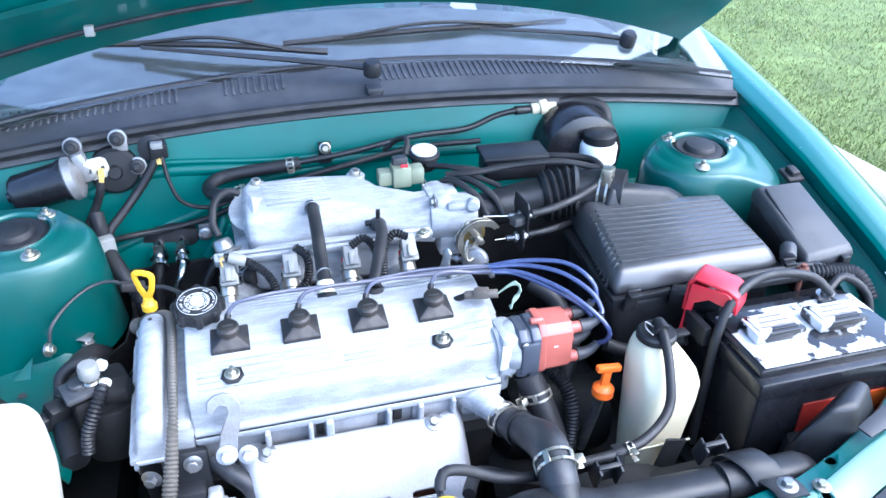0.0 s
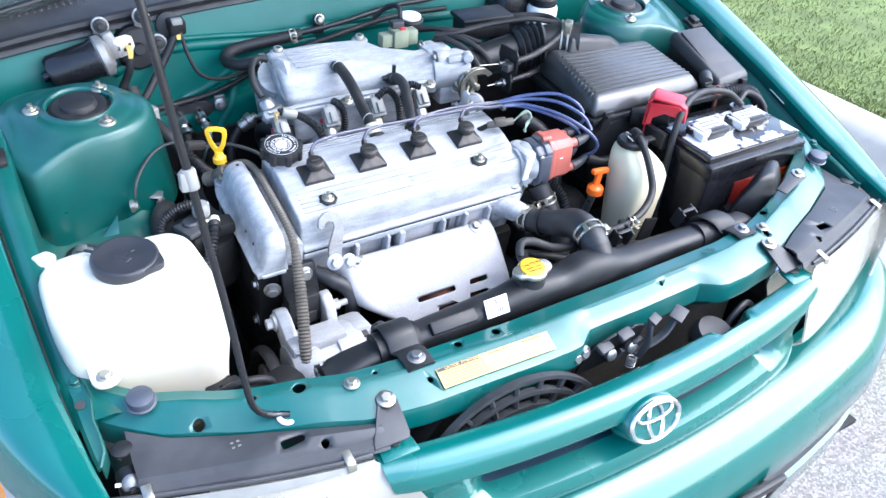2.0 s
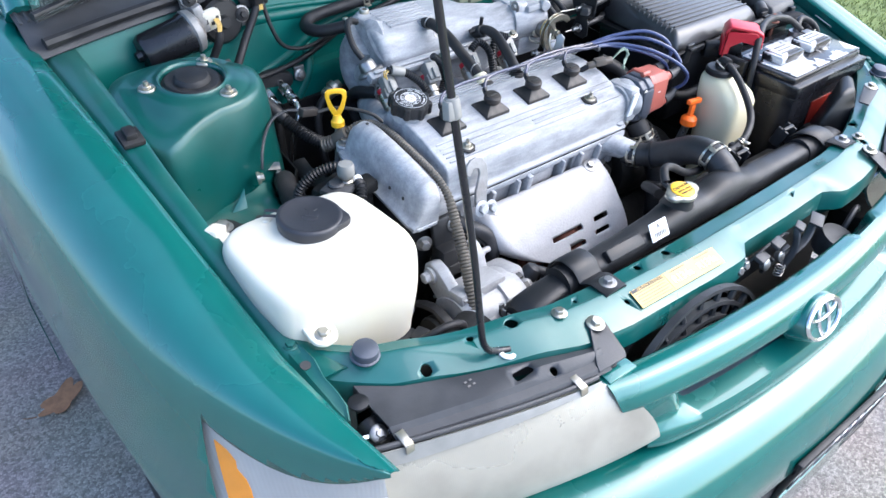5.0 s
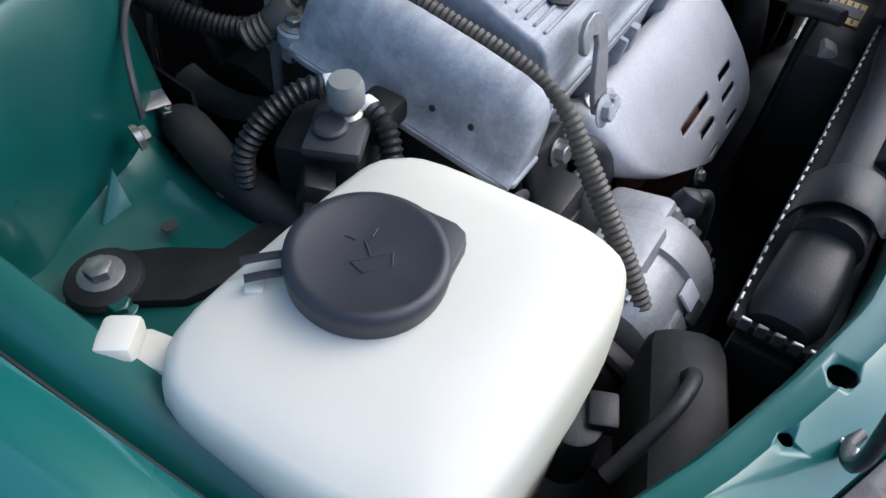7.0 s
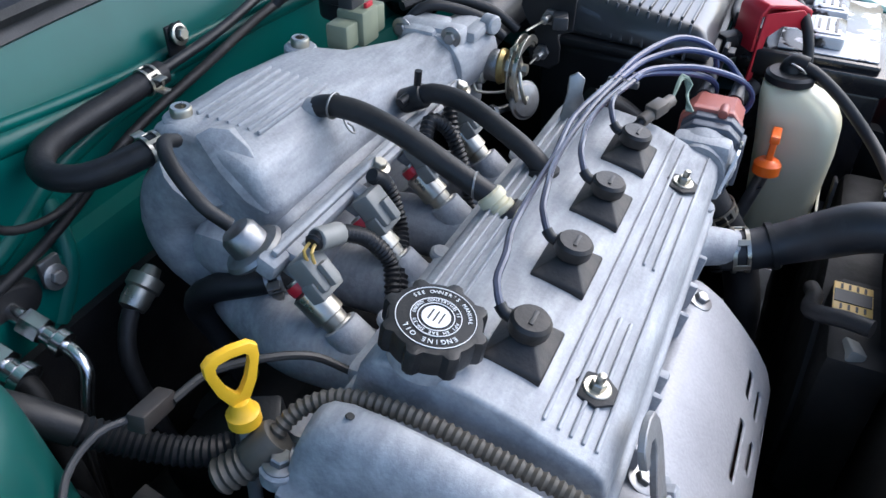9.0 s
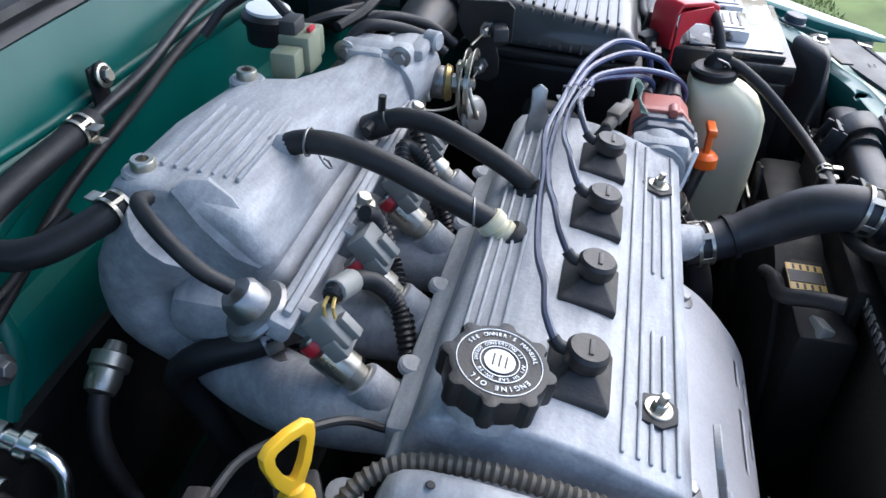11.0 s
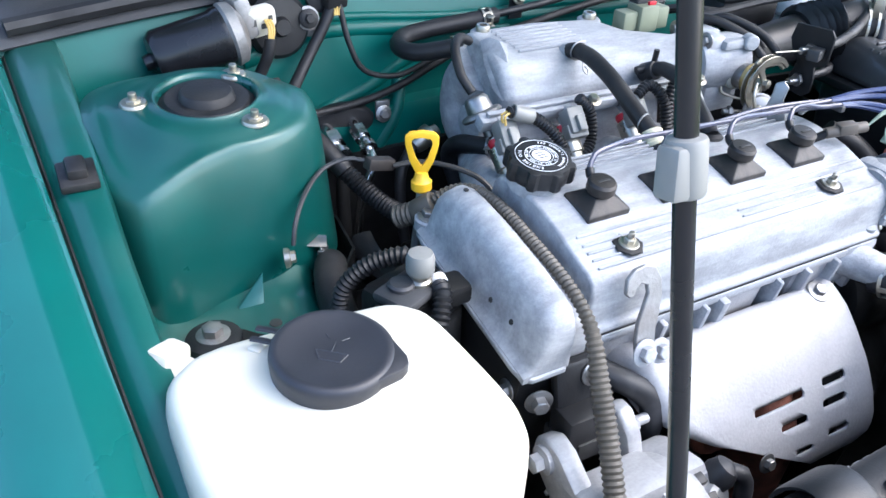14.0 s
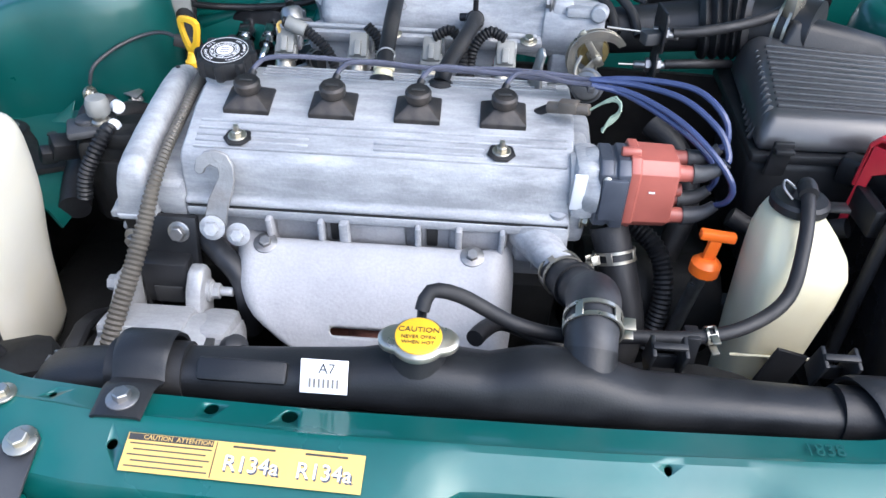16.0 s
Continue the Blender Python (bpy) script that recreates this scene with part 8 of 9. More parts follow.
def battery():
    t = thing("battery", (0.505, 0.385, 0.585), "black and red car battery with a white topped lid", "battery")
    x0, x1, y0, y1 = 0.386, 0.624, 0.298, 0.470
    cx, cy = (x0 + x1) / 2, (y0 + y1) / 2
    part("battery_case", box((cx, cy, 0.672), (x1 - x0 - 0.008, y1 - y0 - 0.008, 0.185), 0.005), GLOSSBLACK, t, "black battery case")
    lid = part("battery_lid", join(box((cx, cy, 0.775), (x1 - x0, y1 - y0, 0.026), 0.004), box((cx, cy - 0.006, 0.792), (x1 - x0 - 0.012, y1 - y0 - 0.04, 0.012), 0.004)), GLOSSBLACK, t, "black battery lid")
    part("lid_label", join(box((cx + 0.004, cy - 0.012, 0.7995), (x1 - x0 - 0.02, 0.112, 0.0016), 0.0004)), TORN, lid, "torn glossy white label")
    for x in (0.452, 0.548):
        part("cell_cover", join(box((x, cy - 0.005, 0.808), (0.074, 0.044, 0.016), 0.004), box((x, cy - 0.005, 0.817), (0.062, 0.032, 0.002), 0.001)), TORN, lid, "worn cell cover")
        for k in range(3):
            part("writing_bar", box((x, cy - 0.015 + 0.01 * k, 0.8185), (0.05 - 0.008 * k, 0.003, 0.0008), 0), PALEINK, lid)
    lab = part("side_label", box((cx + 0.030, y0 + 0.0028, 0.690), (0.150, 0.002, 0.100), 0.0004), REDLABEL, t, "red and white side label")
    part("label_shape", prism([(-0.05, -0.02), (0.01, -0.02), (0.05, 0.02), (-0.01, 0.02)], (0.56, y0 + 0.0018, 0.72), (1, 0, 0), (0, 0, 1), 0.0006, 0), ORANGE, lab)
    part("label_shape", lathe([(0.016, 0), (0.016, 0.0006), (0.009, 0.0006), (0.009, 0)], (0.482, y0 + 0.0018, 0.655), (0, -1, 0), 24, False), WLABEL, lab)
    # red guard on the positive post
    gx, gy = V((0.62, -0.78, 0)).normalized(), V((0.78, 0.62, 0)).normalized()
    go = V((0.366, 0.452, 0.0))
    sec = [(-0.004, 0.800), (-0.002, 0.846), (0.006, 0.857), (0.052, 0.853), (0.066, 0.846), (0.068, 0.818), (0.063, 0.818), (0.060, 0.842), (0.048, 0.847), (0.008, 0.851), (0.002, 0.842), (0.001, 0.800)]
    red = part("terminal_guard", rounded(rings([[go + gx * a + gy * k + V((0, 0, z)) for a, z in sec] for k in (0.0, 0.044)]), 0.0025), RED, t, "red plastic terminal guard")
    part("guard_side", rounded(rings([[go + gx * a + gy * k + V((0, 0, z)) for a, z in ((-0.002, 0.800), (0.004, 0.846), (0.052, 0.848), (0.064, 0.838), (0.064, 0.820), (0.040, 0.826), (0.016, 0.822), (0.010, 0.806))] for k in (0.0425, 0.0455)]), 0.0008, 1), RED, red)
    part("guard_side", rounded(rings([[go + gx * a + gy * k + V((0, 0, z)) for a, z in ((-0.002, 0.760), (0.004, 0.846), (0.052, 0.848), (0.064, 0.838), (0.064, 0.824), (0.030, 0.830), (0.012, 0.818), (0.006, 0.760))] for k in (-0.0015, 0.0015)]), 0.0008, 1), RED, red)
    part("guard_frame", join(box((0.395, 0.470, 0.800), (0.07, 0.02, 0.03), 0.004, (0, 0, -40)), box((0.372, 0.425, 0.79), (0.012, 0.05, 0.03), 0.003)), BLACK, t, "black cable clamp under the guard")
    neg = part("terminal", join(lathe([(0.009, 0), (0.009, 0.018), (0.007, 0.020)], (0.575, 0.425, 0.795), (0, 0, 1), 18), lathe([(0.015, 0.002), (0.015, 0.013)], (0.575, 0.425, 0.795), (0, 0, 1), 18), box((0.585, 0.408, 0.804), (0.024, 0.022, 0.014), 0.003)), STEEL, t, "grey lead terminal clamp")
    part("terminal_bolt", hexbolt((0.587, 0.398, 0.808), (0.3, -1, 0), 0.006), ZINC, neg)
    # hold-down strap and cables
    part("battery_cable", tube([(0.575, 0.418, 0.812), (0.555, 0.438, 0.832), (0.50, 0.440, 0.846), (0.45, 0.430, 0.848), (0.405, 0.408, 0.838), (0.380, 0.392, 0.80), (0.373, 0.385, 0.72), (0.37, 0.38, 0.62)], 0.0062, 12, 0.01), RUBBER, t, "thick black battery cable")
    part("battery_cable", tube([(0.580, 0.43, 0.812), (0.61, 0.44, 0.822), (0.64, 0.42, 0.80), (0.648, 0.40, 0.74)], 0.006, 10, 0.01), RUBBER, t, "black earth cable")
    part("battery_cable", tube([(0.395, 0.455, 0.815), (0.45, 0.486, 0.812), (0.53, 0.489, 0.814), (0.60, 0.484, 0.815), (0.65, 0.46, 0.80)], 0.006, 10, 0.01), RUBBER, t, "black taped cable")
    part("hold_down_bar", join(box((cx, 0.478, 0.806), (0.262, 0.014, 0.010), 0.002)), BLACK, t, "black hold down bar")
    part("hold_down_rod", join(cyl((0.573, 0.478, 0.64), (0.573, 0.478, 0.826), 0.004, n=10), hexbolt((0.573, 0.478, 0.811), (0, 0, 1), 0.008, 0.009, 1.5)), RUST, t, "rusty hold down nut and rod")
    part("battery_tray", box((cx, cy, 0.572), (0.27, 0.20, 0.012), 0.004), BLACK, t, "black battery tray")


battery()


def air_intake_scoop():
    """Black snorkel between battery and beam."""
    t = thing("air_scoop", (0.47, 0.275, 0.64), "black moulded air scoop before the battery", "air scoop")
    bm = rings([[V((x, y, z)) for x, y, z in ring] for ring in (
        ((0.405, 0.262, 0.700), (0.465, 0.300, 0.690), (0.47, 0.29, 0.64), (0.40, 0.25, 0.65)),
        ((0.415, 0.252, 0.745), (0.490, 0.292, 0.742), (0.50, 0.285, 0.67), (0.42, 0.24, 0.68)),
        ((0.445, 0.248, 0.784), (0.510, 0.286, 0.786), (0.53, 0.272, 0.70), (0.46, 0.23, 0.70)),
        ((0.478, 0.242, 0.786), (0.522, 0.274, 0.788), (0.545, 0.262, 0.73), (0.485, 0.225, 0.72)))])
    part("scoop_body", rounded(bm, 0.012, 3, 20), BLACK, t, "black plastic scoop")
    part("scoop_strap", rounded(prism([(-0.045, -0.008), (0.03, -0.013), (0.045, 0.0), (0.03, 0.013), (-0.045, 0.010)], (0.515, 0.232, 0.767), (1, 0.35, 0.05), (-0.35, 1, 0.1), 0.003, 0), 0.001), GREYBLACK, t, "grey metal strap")
    part("strap_bolt", hexbolt((0.540, 0.242, 0.771), (0, -0.1, 1), 0.0068), ZINC, t, "zinc bolt")


air_intake_scoop()


def air_filter():
    t = thing("air_filter_box", (0.41, 0.59, 0.66), "black ribbed plastic air filter box", "air filter")
    lo = part("lower_case", rounded(rings([[V((x, y, z)) for x, y in pts] for z, pts in (
        (0.66, ((0.30, 0.50), (0.545, 0.505), (0.555, 0.68), (0.31, 0.69))),
        (0.800, ((0.276, 0.492), (0.546, 0.500), (0.562, 0.690), (0.300, 0.700))))]), 0.012, 3), BLACK, t, "black lower case")
    part("case_flange", rounded(rings([[V((x, y, z + 0.00)) for x, y in ((0.276, 0.486), (0.560, 0.494), (0.570, 0.697), (0.288, 0.707))] for z in (0.800, 0.810)]), 0.002), BLACK, t)
    top = [((0.280, 0.496), (0.546, 0.506), (0.556, 0.668), (0.300, 0.690))]
    lid = part("lid", rounded(rings([[V((x, y, z)) for x, y, z in r] for r in (
        ((0.278, 0.490, 0.810), (0.552, 0.498, 0.810), (0.566, 0.690, 0.810), (0.302, 0.700, 0.810)),
        ((0.281, 0.495, 0.830), (0.546, 0.504, 0.826), (0.560, 0.682, 0.836), (0.308, 0.692, 0.848)),
        ((0.290, 0.506, 0.846), (0.536, 0.515, 0.840), (0.550, 0.668, 0.850), (0.318, 0.678, 0.864)))]), 0.009, 3, 25), DUSTYBLACK, t, "dusty black ribbed lid")
    for k in range(11):
        y = 0.520 + 0.0125 * k
        a, b = V((0.297 + 0.15 * (y - 0.506), y, 0.8468 + 0.018 * (y - 0.506) / 0.172)), V((0.533 + 0.05 * (y - 0.506), y + 0.004, 0.8406 + 0.010 * (y - 0.515) / 0.153))
        d = (b - a)
        ang = math.degrees(math.atan2(-d.z, d.x))
        part("lid_rib", box((a + b) / 2, (d.length, 0.0036, 0.0050), 0.0016, (0, ang, math.degrees(math.atan2(d.y, d.x)))), DUSTYBLACK, lid)
        part("lid_rib", box((0.2850 + 0.15 * (y - 0.506), y, 0.829 + 0.006 * k / 7), (0.0055, 0.0038, 0.040), 0.0014, (0, 18, 0)), DUSTYBLACK, lid)
    for x, y in ((0.558, 0.50), (0.42, 0.488), (0.30, 0.484)):
        part("case_clip", join(box((x, y - 0.004, 0.810), (0.020, 0.006, 0.040), 0.002, (8, 0, 0)), box((x, y - 0.010, 0.822), (0.018, 0.012, 0.005), 0.001)), BLACK, t, "black spring clip")
    part("clip_hinge", cyl((0.560, 0.498, 0.826), (0.574, 0.518, 0.832), 0.012, n=16, bev=0.002), GREYBLACK, t)
    # snorkel neck and ribbed duct to the throttle
    part("lid_neck", rounded(rings([[V((x, y, z)) for x, y, z in ring] for ring in (((0.335, 0.652, 0.852), (0.480, 0.655, 0.846), (0.500, 0.686, 0.846), (0.345, 0.694, 0.852)), ((0.350, 0.664, 0.886), (0.452, 0.666, 0.868), (0.468, 0.688, 0.866), (0.355, 0.694, 0.890)))]), 0.008, 3, 25), BLACK, lid, "black moulded neck")
    duct = [(0.385, 0.684, 0.866), (0.352, 0.706, 0.864), (0.300, 0.722, 0.858), (0.26, 0.728, 0.852), (0.215, 0.732, 0.845), (0.150, 0.728, 0.838)]
    part("intake_duct", tube(duct, lambda t: 0.036 - 0.009 * t, 22, 0.01), BLACK, t, "black air duct")
    part("duct_bellows", tube([(0.322, 0.714, 0.861), (0.300, 0.722, 0.858), (0.262, 0.728, 0.852)], 0.040, 22, ridge=0.007, pitch=0.0125), BLACK, t, "ribbed bellows")
    part("duct_clamp", join(clamp_ring((0.360, 0.700, 0.865), (-0.8, 0.6, 0), 0.0385, 0.014), box((0.352, 0.682, 0.898), (0.02, 0.014, 0.03), 0.002, (0, 0, 40))), ZINC, t, "bright worm clamp")
    part("resonator", rounded(join(box((0.245, 0.822, 0.870), (0.105, 0.058, 0.040), 0.010, (0, 0, -4)), box((0.245, 0.822, 0.892), (0.112, 0.064, 0.010), 0.004, (0, 0, -4))), 0), BLACK, t, "black vacuum box")
    part("sensor_hose", tube([(0.355, 0.72, 0.895), (0.30, 0.745, 0.902), (0.23, 0.765, 0.895), (0.16, 0.775, 0.885), (0.12, 0.79, 0.88)], 0.0055, 8, 0.01), RUBBER, t, "thin black hose")


air_filter()


def fuse_box():
    t = thing("fuse_box", (0.625, 0.565, 0.76), "black fuse box with a pale dusty lid", "fuse box")
    base = ((0.588, 0.490), (0.676, 0.498), (0.674, 0.640), (0.590, 0.640))
    def z(y, d):
        return 0.822 + 0.045 * (y - 0.49) / 0.15 + d
    part("box_body", rounded(rings([[V((x, y, z(y, d))) for x, y in base] for d in (-0.07, -0.012)]), 0.004), BLACK, t, "black base")
    lid = part("box_lid", rounded(rings([[V((0.631 + (x - 0.631) * k, 0.567 + (y - 0.567) * k, z(y, d))) for x, y in base] for d, k in ((-0.020, 1.03), (-0.004, 1.02), (0.006, 0.93))]), 0.004, 2, 25), GREYBLACK, t, "dusty grey black lid")
    part("lid_panel", rounded(rings([[V((0.631 + (x - 0.631) * k, 0.567 + (y - 0.567) * k, z(y, d))) for x, y in base] for d, k in ((0.004, 0.80), (0.008, 0.78))]), 0.002), GREYBLACK, lid)
    for x, y in ((0.60, 0.484), (0.655, 0.489)):
        part("lid_clip", box((x, y, z(0.49, -0.012)), (0.014, 0.010, 0.022), 0.002), BLACK, t)
    part("wiring_trunk", tube([(0.560, 0.49, 0.80), (0.60, 0.478, 0.808), (0.66, 0.47, 0.80), (0.675, 0.44, 0.77)], 0.012, 10, ridge=0.002, pitch=0.006), RUBBER, t, "black ribbed wiring trunk")


fuse_box()


def wiper_motor():
    t = thing("wiper_motor", (-0.46, 0.945, 0.85), "black wiper motor bolted to the bulkhead", "motor")
    can = V((0.96, 0.05, 0.20)).normalized()
    o = V((-0.538, 0.908, 0.869))
    part("motor_can", lathe([(0.008, -0.012), (0.010, -0.004), (0.026, -0.002), (0.031, 0.005), (0.031, 0.070), (0.033, 0.074), (0.033, 0.080)], o, can, 30), GLOSSBLACK, t, "black steel motor can")
    part("motor_end", join(lathe([(0.033, 0.080), (0.036, 0.083), (0.034, 0.094), (0.020, 0.102)], o, can, 24), box((-0.436, 0.922, 0.902), (0.020, 0.03, 0.05), 0.006, (0, -15, 10))), ALUDARK, t, "stained cast motor end")
    part("gear_case", lathe([(0.038, -0.02), (0.038, 0.006), (0.033, 0.011), (0.012, 0.013), (0.009, 0.020)], (-0.393, 0.934, 0.884), (0.1, -1, 0.1), 28), BLACK, t, "black round gear case")
    pl = part("motor_plug", rounded(rings([[V((-0.417, 0.922, 0.898)) + V((0.96, 0.12, 0.1)) * a + V((-0.08, -0.25, 0.96)) * b + V((0.05, -0.96, -0.25)) * h for a, b in ((-0.018, -0.012), (-0.010, -0.019), (0.012, -0.018), (0.019, -0.008), (0.018, 0.012), (0.010, 0.018), (-0.014, 0.018), (-0.020, 0.008))] for h in (0.0, 0.010)]), 0.002), WHITEPL, t, "dirty white wiring plug")
    # ink-black insets paint the shade inside the plug's ways
    for a, b, w in ((-0.011, 0.003, 0.008), (0.002, -0.004, 0.006), (0.011, 0.004, 0.005)):
        part("plug_way", box(V((-0.417, 0.922, 0.898)) + V((0.96, 0.12, 0.1)) * a + V((-0.08, -0.25, 0.96)) * b + V((0.05, -0.96, -0.25)) * 0.010, (w, 0.002, w * 1.3), 0.0004, (-14, 0, 7)), INK, pl, "black inset painted for the shade in a plug opening")
    for n in range(3):
        part("plug_wire", tube([(-0.413 + 0.003 * n, 0.911, 0.898), (-0.412 + 0.003 * n, 0.902, 0.890), (-0.414 + 0.002 * n, 0.899, 0.876)], 0.0015, 6, 0.004), YLABEL, t, "thin pale wire")
    part("plug_lead", tube([(-0.412, 0.900, 0.880), (-0.416, 0.898, 0.864), (-0.428, 0.902, 0.838), (-0.450, 0.90, 0.80)], 0.0068, 10, 0.008), RUBBER, t, "black lead")
    for x, y, z in ((-0.445, 0.930, 0.932), (-0.378, 0.932, 0.938), (-0.357, 0.934, 0.888)):
        e = part("mount_ear", join(box((x, y + 0.004, z - 0.008), (0.024, 0.006, 0.030), 0.002, (-10, 0, 0)), lathe([(0.014, 0), (0.014, 0.010), (0.008, 0.011)], (x, y + 0.002, z), (0, -1, 0.25), 18)), ALUDARK, t, "stained cast mounting ear")
        part("ear_bolt", join(lathe([(0.0115, 0.008), (0.0115, 0.012), (0.0085, 0.013)], (x, y, z), (0, -1, 0.25), 18), hexbolt(V((x, y, z)) + V((0, -0.012, 0.003)), (0, -1, 0.25), 0.006)), RUBBER, e, "bolt in a black rubber bush")


wiper_motor()


def brake_cylinder():
    t = thing("brake_master_cylinder", (0.43, 0.90, 0.80), "brake master cylinder with a white fluid reservoir", "brake cylinder")
    part("brake_booster", lathe([(0.05, -0.06), (0.075, -0.05), (0.084, -0.02), (0.084, 0.02), (0.07, 0.045)], (0.410, 0.940, 0.838), (0, 1, 0.0), 36), GLOSSBLACK, t, "black round brake booster")
    part("cylinder", cyl((0.415, 0.80, 0.82), (0.41, 0.89, 0.82), 0.018, n=18, bev=0.002), ALU, t, "cast brake cylinder")
    part("fluid_reservoir", rounded(rings([[V((0.425 + a * math.cos(q), 0.862 + a * 0.9 * math.sin(q), z)) for q in [2 * math.pi * k / 24 for k in range(24)]] for z, a in ((0.830, 0.026), (0.838, 0.034), (0.868, 0.034), (0.876, 0.030))]), 0.002), WLABEL, t, "white fluid reservoir")
    part("reservoir_cap", lathe([(0.029, 0), (0.029, 0.014), (0.024, 0.018), (0.001, 0.019)], (0.425, 0.862, 0.876), (0, 0, 1), 26), BLACK, t, "black reservoir cap")


brake_cylinder()


def bulkhead_pipes():
    def hose(name, pts, r, mat, label, cat="hose", **k):
        return single(name, tube(pts, r, k.get("n", 10), k.get("step", 0.008), k.get("ridge", 0), k.get("pitch", 0.005)), mat, label, cat)
    # heater hose bent round the plenum's end, with its clamps
    h = thing("heater_hose", (-0.2, 0.88, 0.85), "black rubber heater hose with spring clamps", "hose")
    part("hose", tube([(-0.192, 0.832, 0.867), (-0.212, 0.838, 0.863), (-0.243, 0.866, 0.853), (-0.252, 0.897, 0.852), (-0.234, 0.918, 0.857), (-0.190, 0.921, 0.862), (-0.140, 0.919, 0.866), (-0.100, 0.916, 0.870)], 0.0108, 14, 0.008), RUBBER, h, "black rubber hose")
    part("hose_clamp", clamp_ring((-0.203, 0.834, 0.865), (-1, 0.25, -0.1), 0.0113), ZINC, h, "bright spring clamp")
    part("hose_clamp", clamp_ring((-0.116, 0.9175, 0.868), (1, -0.1, 0.1), 0.0113), ZINC, h, "bright spring clamp")
    part("metal_pipe", tube([(-0.110, 0.915, 0.871), (-0.02, 0.915, 0.880), (0.10, 0.93, 0.892), (0.20, 0.945, 0.890), (0.26, 0.955, 0.905), (0.30, 0.955, 0.912)], 0.005, 10, 0.01), BLACK, h, "black coated steel pipe")
    part("pipe_clip", join(box((-0.055, 0.938, 0.875), (0.022, 0.004, 0.040), 0.002), lathe([(0.010, 0), (0.010, 0.004), (0.006, 0.008)], (-0.055, 0.936, 0.886), (0, -1, 0.2), 16)), BLACK, h, "black pipe clip")
    part("clip_bolt", hexbolt((-0.055, 0.931, 0.886), (0, -1, 0.2), 0.006), ZINC, h)
    b = thing("brake_hose", (0.42, 0.94, 0.9), "brown black rubber vacuum hose with a pale connector", "hose")
    part("hose", tube([(0.375, 0.965, 0.915), (0.42, 0.955, 0.918), (0.46, 0.935, 0.910), (0.462, 0.915, 0.885), (0.43, 0.905, 0.868), (0.40, 0.90, 0.862)], 0.011, 14, 0.008), RUBBER, b, "black rubber hose")
    part("check_valve", join(cyl((0.330, 0.962, 0.908), (0.378, 0.965, 0.915), 0.012, n=16, bev=0.002), cyl((0.345, 0.962, 0.910), (0.360, 0.963, 0.912), 0.0155, n=16, bev=0.002)), COOLPL, b, "pale plastic check valve")
    part("hose_stub", cyl((0.298, 0.956, 0.911), (0.332, 0.962, 0.908), 0.008, n=12), BLACK, b)
    hose("fuel_pipe", [(-0.42, 0.85, 0.80), (-0.38, 0.895, 0.782), (-0.30, 0.910, 0.782), (-0.24, 0.915, 0.795), (-0.15, 0.918, 0.83), (-0.05, 0.92, 0.85), (0.10, 0.93, 0.87), (0.22, 0.92, 0.875)], 0.005, RUBBER, "black sleeved pipe along the bulkhead", "pipe")
    single("pipe_bracket", join(box((-0.270, 0.908, 0.768), (0.020, 0.006, 0.026), 0.002), hexbolt((-0.271, 0.903, 0.764), (0, -1, 0.2), 0.0065)), STEEL, "small steel pipe bracket and bolt on the bulkhead", "bracket")
    hose("wiring_lead", [(-0.325, 0.928, 0.904), (-0.340, 0.922, 0.880), (-0.3625, 0.912, 0.852), (-0.395, 0.885, 0.822), (-0.412, 0.868, 0.805), (-0.415, 0.85, 0.76)], 0.0070, RUBBER, "black taped wiring lead from the bulkhead plug", "wire")
    hose("wiring_lead", [(-0.318, 0.925, 0.905), (-0.312, 0.912, 0.860), (-0.295, 0.905, 0.825), (-0.25, 0.905, 0.812), (-0.20, 0.90, 0.83), (-0.18, 0.89, 0.84)], 0.0036, RUBBER, "thin black lead below the bulkhead plug", "wire")
    p = thing("bulkhead_plug", (-0.325, 0.94, 0.91), "black wiring plug on the bulkhead", "connector")
    part("plug_plate", join(lathe([(0.022, 0), (0.022, 0.006), (0.016, 0.008)], (-0.332, 0.945, 0.912), (0, -1, 0.2), 20), box((-0.322, 0.930, 0.913), (0.028, 0.022, 0.026), 0.003, (10, 0, 10))), BLACK, p, "black plug body")
    part("plug_insert", box((-0.322, 0.922, 0.924), (0.018, 0.012, 0.010), 0.001), GREYPL, p, "grey insert")
    part("yellow_wires", join(*[tube([(-0.326 + 0.004 * k, 0.922, 0.902), (-0.325 + 0.002 * k, 0.920, 0.892)], 0.0015, 6, 0.005) for k in range(3)]), YLABEL, p, "thin yellow wires")
    # pressure switch module behind the plenum
    m = thing("vacuum_switch", (0.05, 0.79, 0.875), "grey green vacuum switch behind the plenum", "valve")
    part("switch_body", join(box((0.048, 0.800, 0.884), (0.030, 0.030, 0.034), 0.003), box((0.022, 0.802, 0.882), (0.022, 0.024, 0.024), 0.003), box((0.074, 0.802, 0.882), (0.022, 0.024, 0.028), 0.003)), material("grey_green_plastic", (0.20, 0.22, 0.15), 0.5, 0, 0.1, 40), m, "grey green body")
    part("switch_plug", box((0.048, 0.806, 0.906), (0.024, 0.016, 0.014), 0.002), GREYBLACK, m)
    part("switch_tag", box((0.052, 0.790, 0.903), (0.012, 0.004, 0.005), 0.001), RED, m)
    v = part("modulator", lathe([(0.020, -0.030), (0.022, -0.012), (0.026, -0.010), (0.026, -0.004), (0.021, 0.0), (0.001, 0.001)], (0.100, 0.852, 0.897), (0, -0.1, 1), 26), BLACK, m, "round vacuum modulator")
    part("modulator_lid", lathe([(0.021, 0), (0.021, 0.003), (0.016, 0.004), (0.001, 0.004)], (0.100, 0.852, 0.897), (0, -0.1, 1), 26), WLABEL, m, "white round lid")
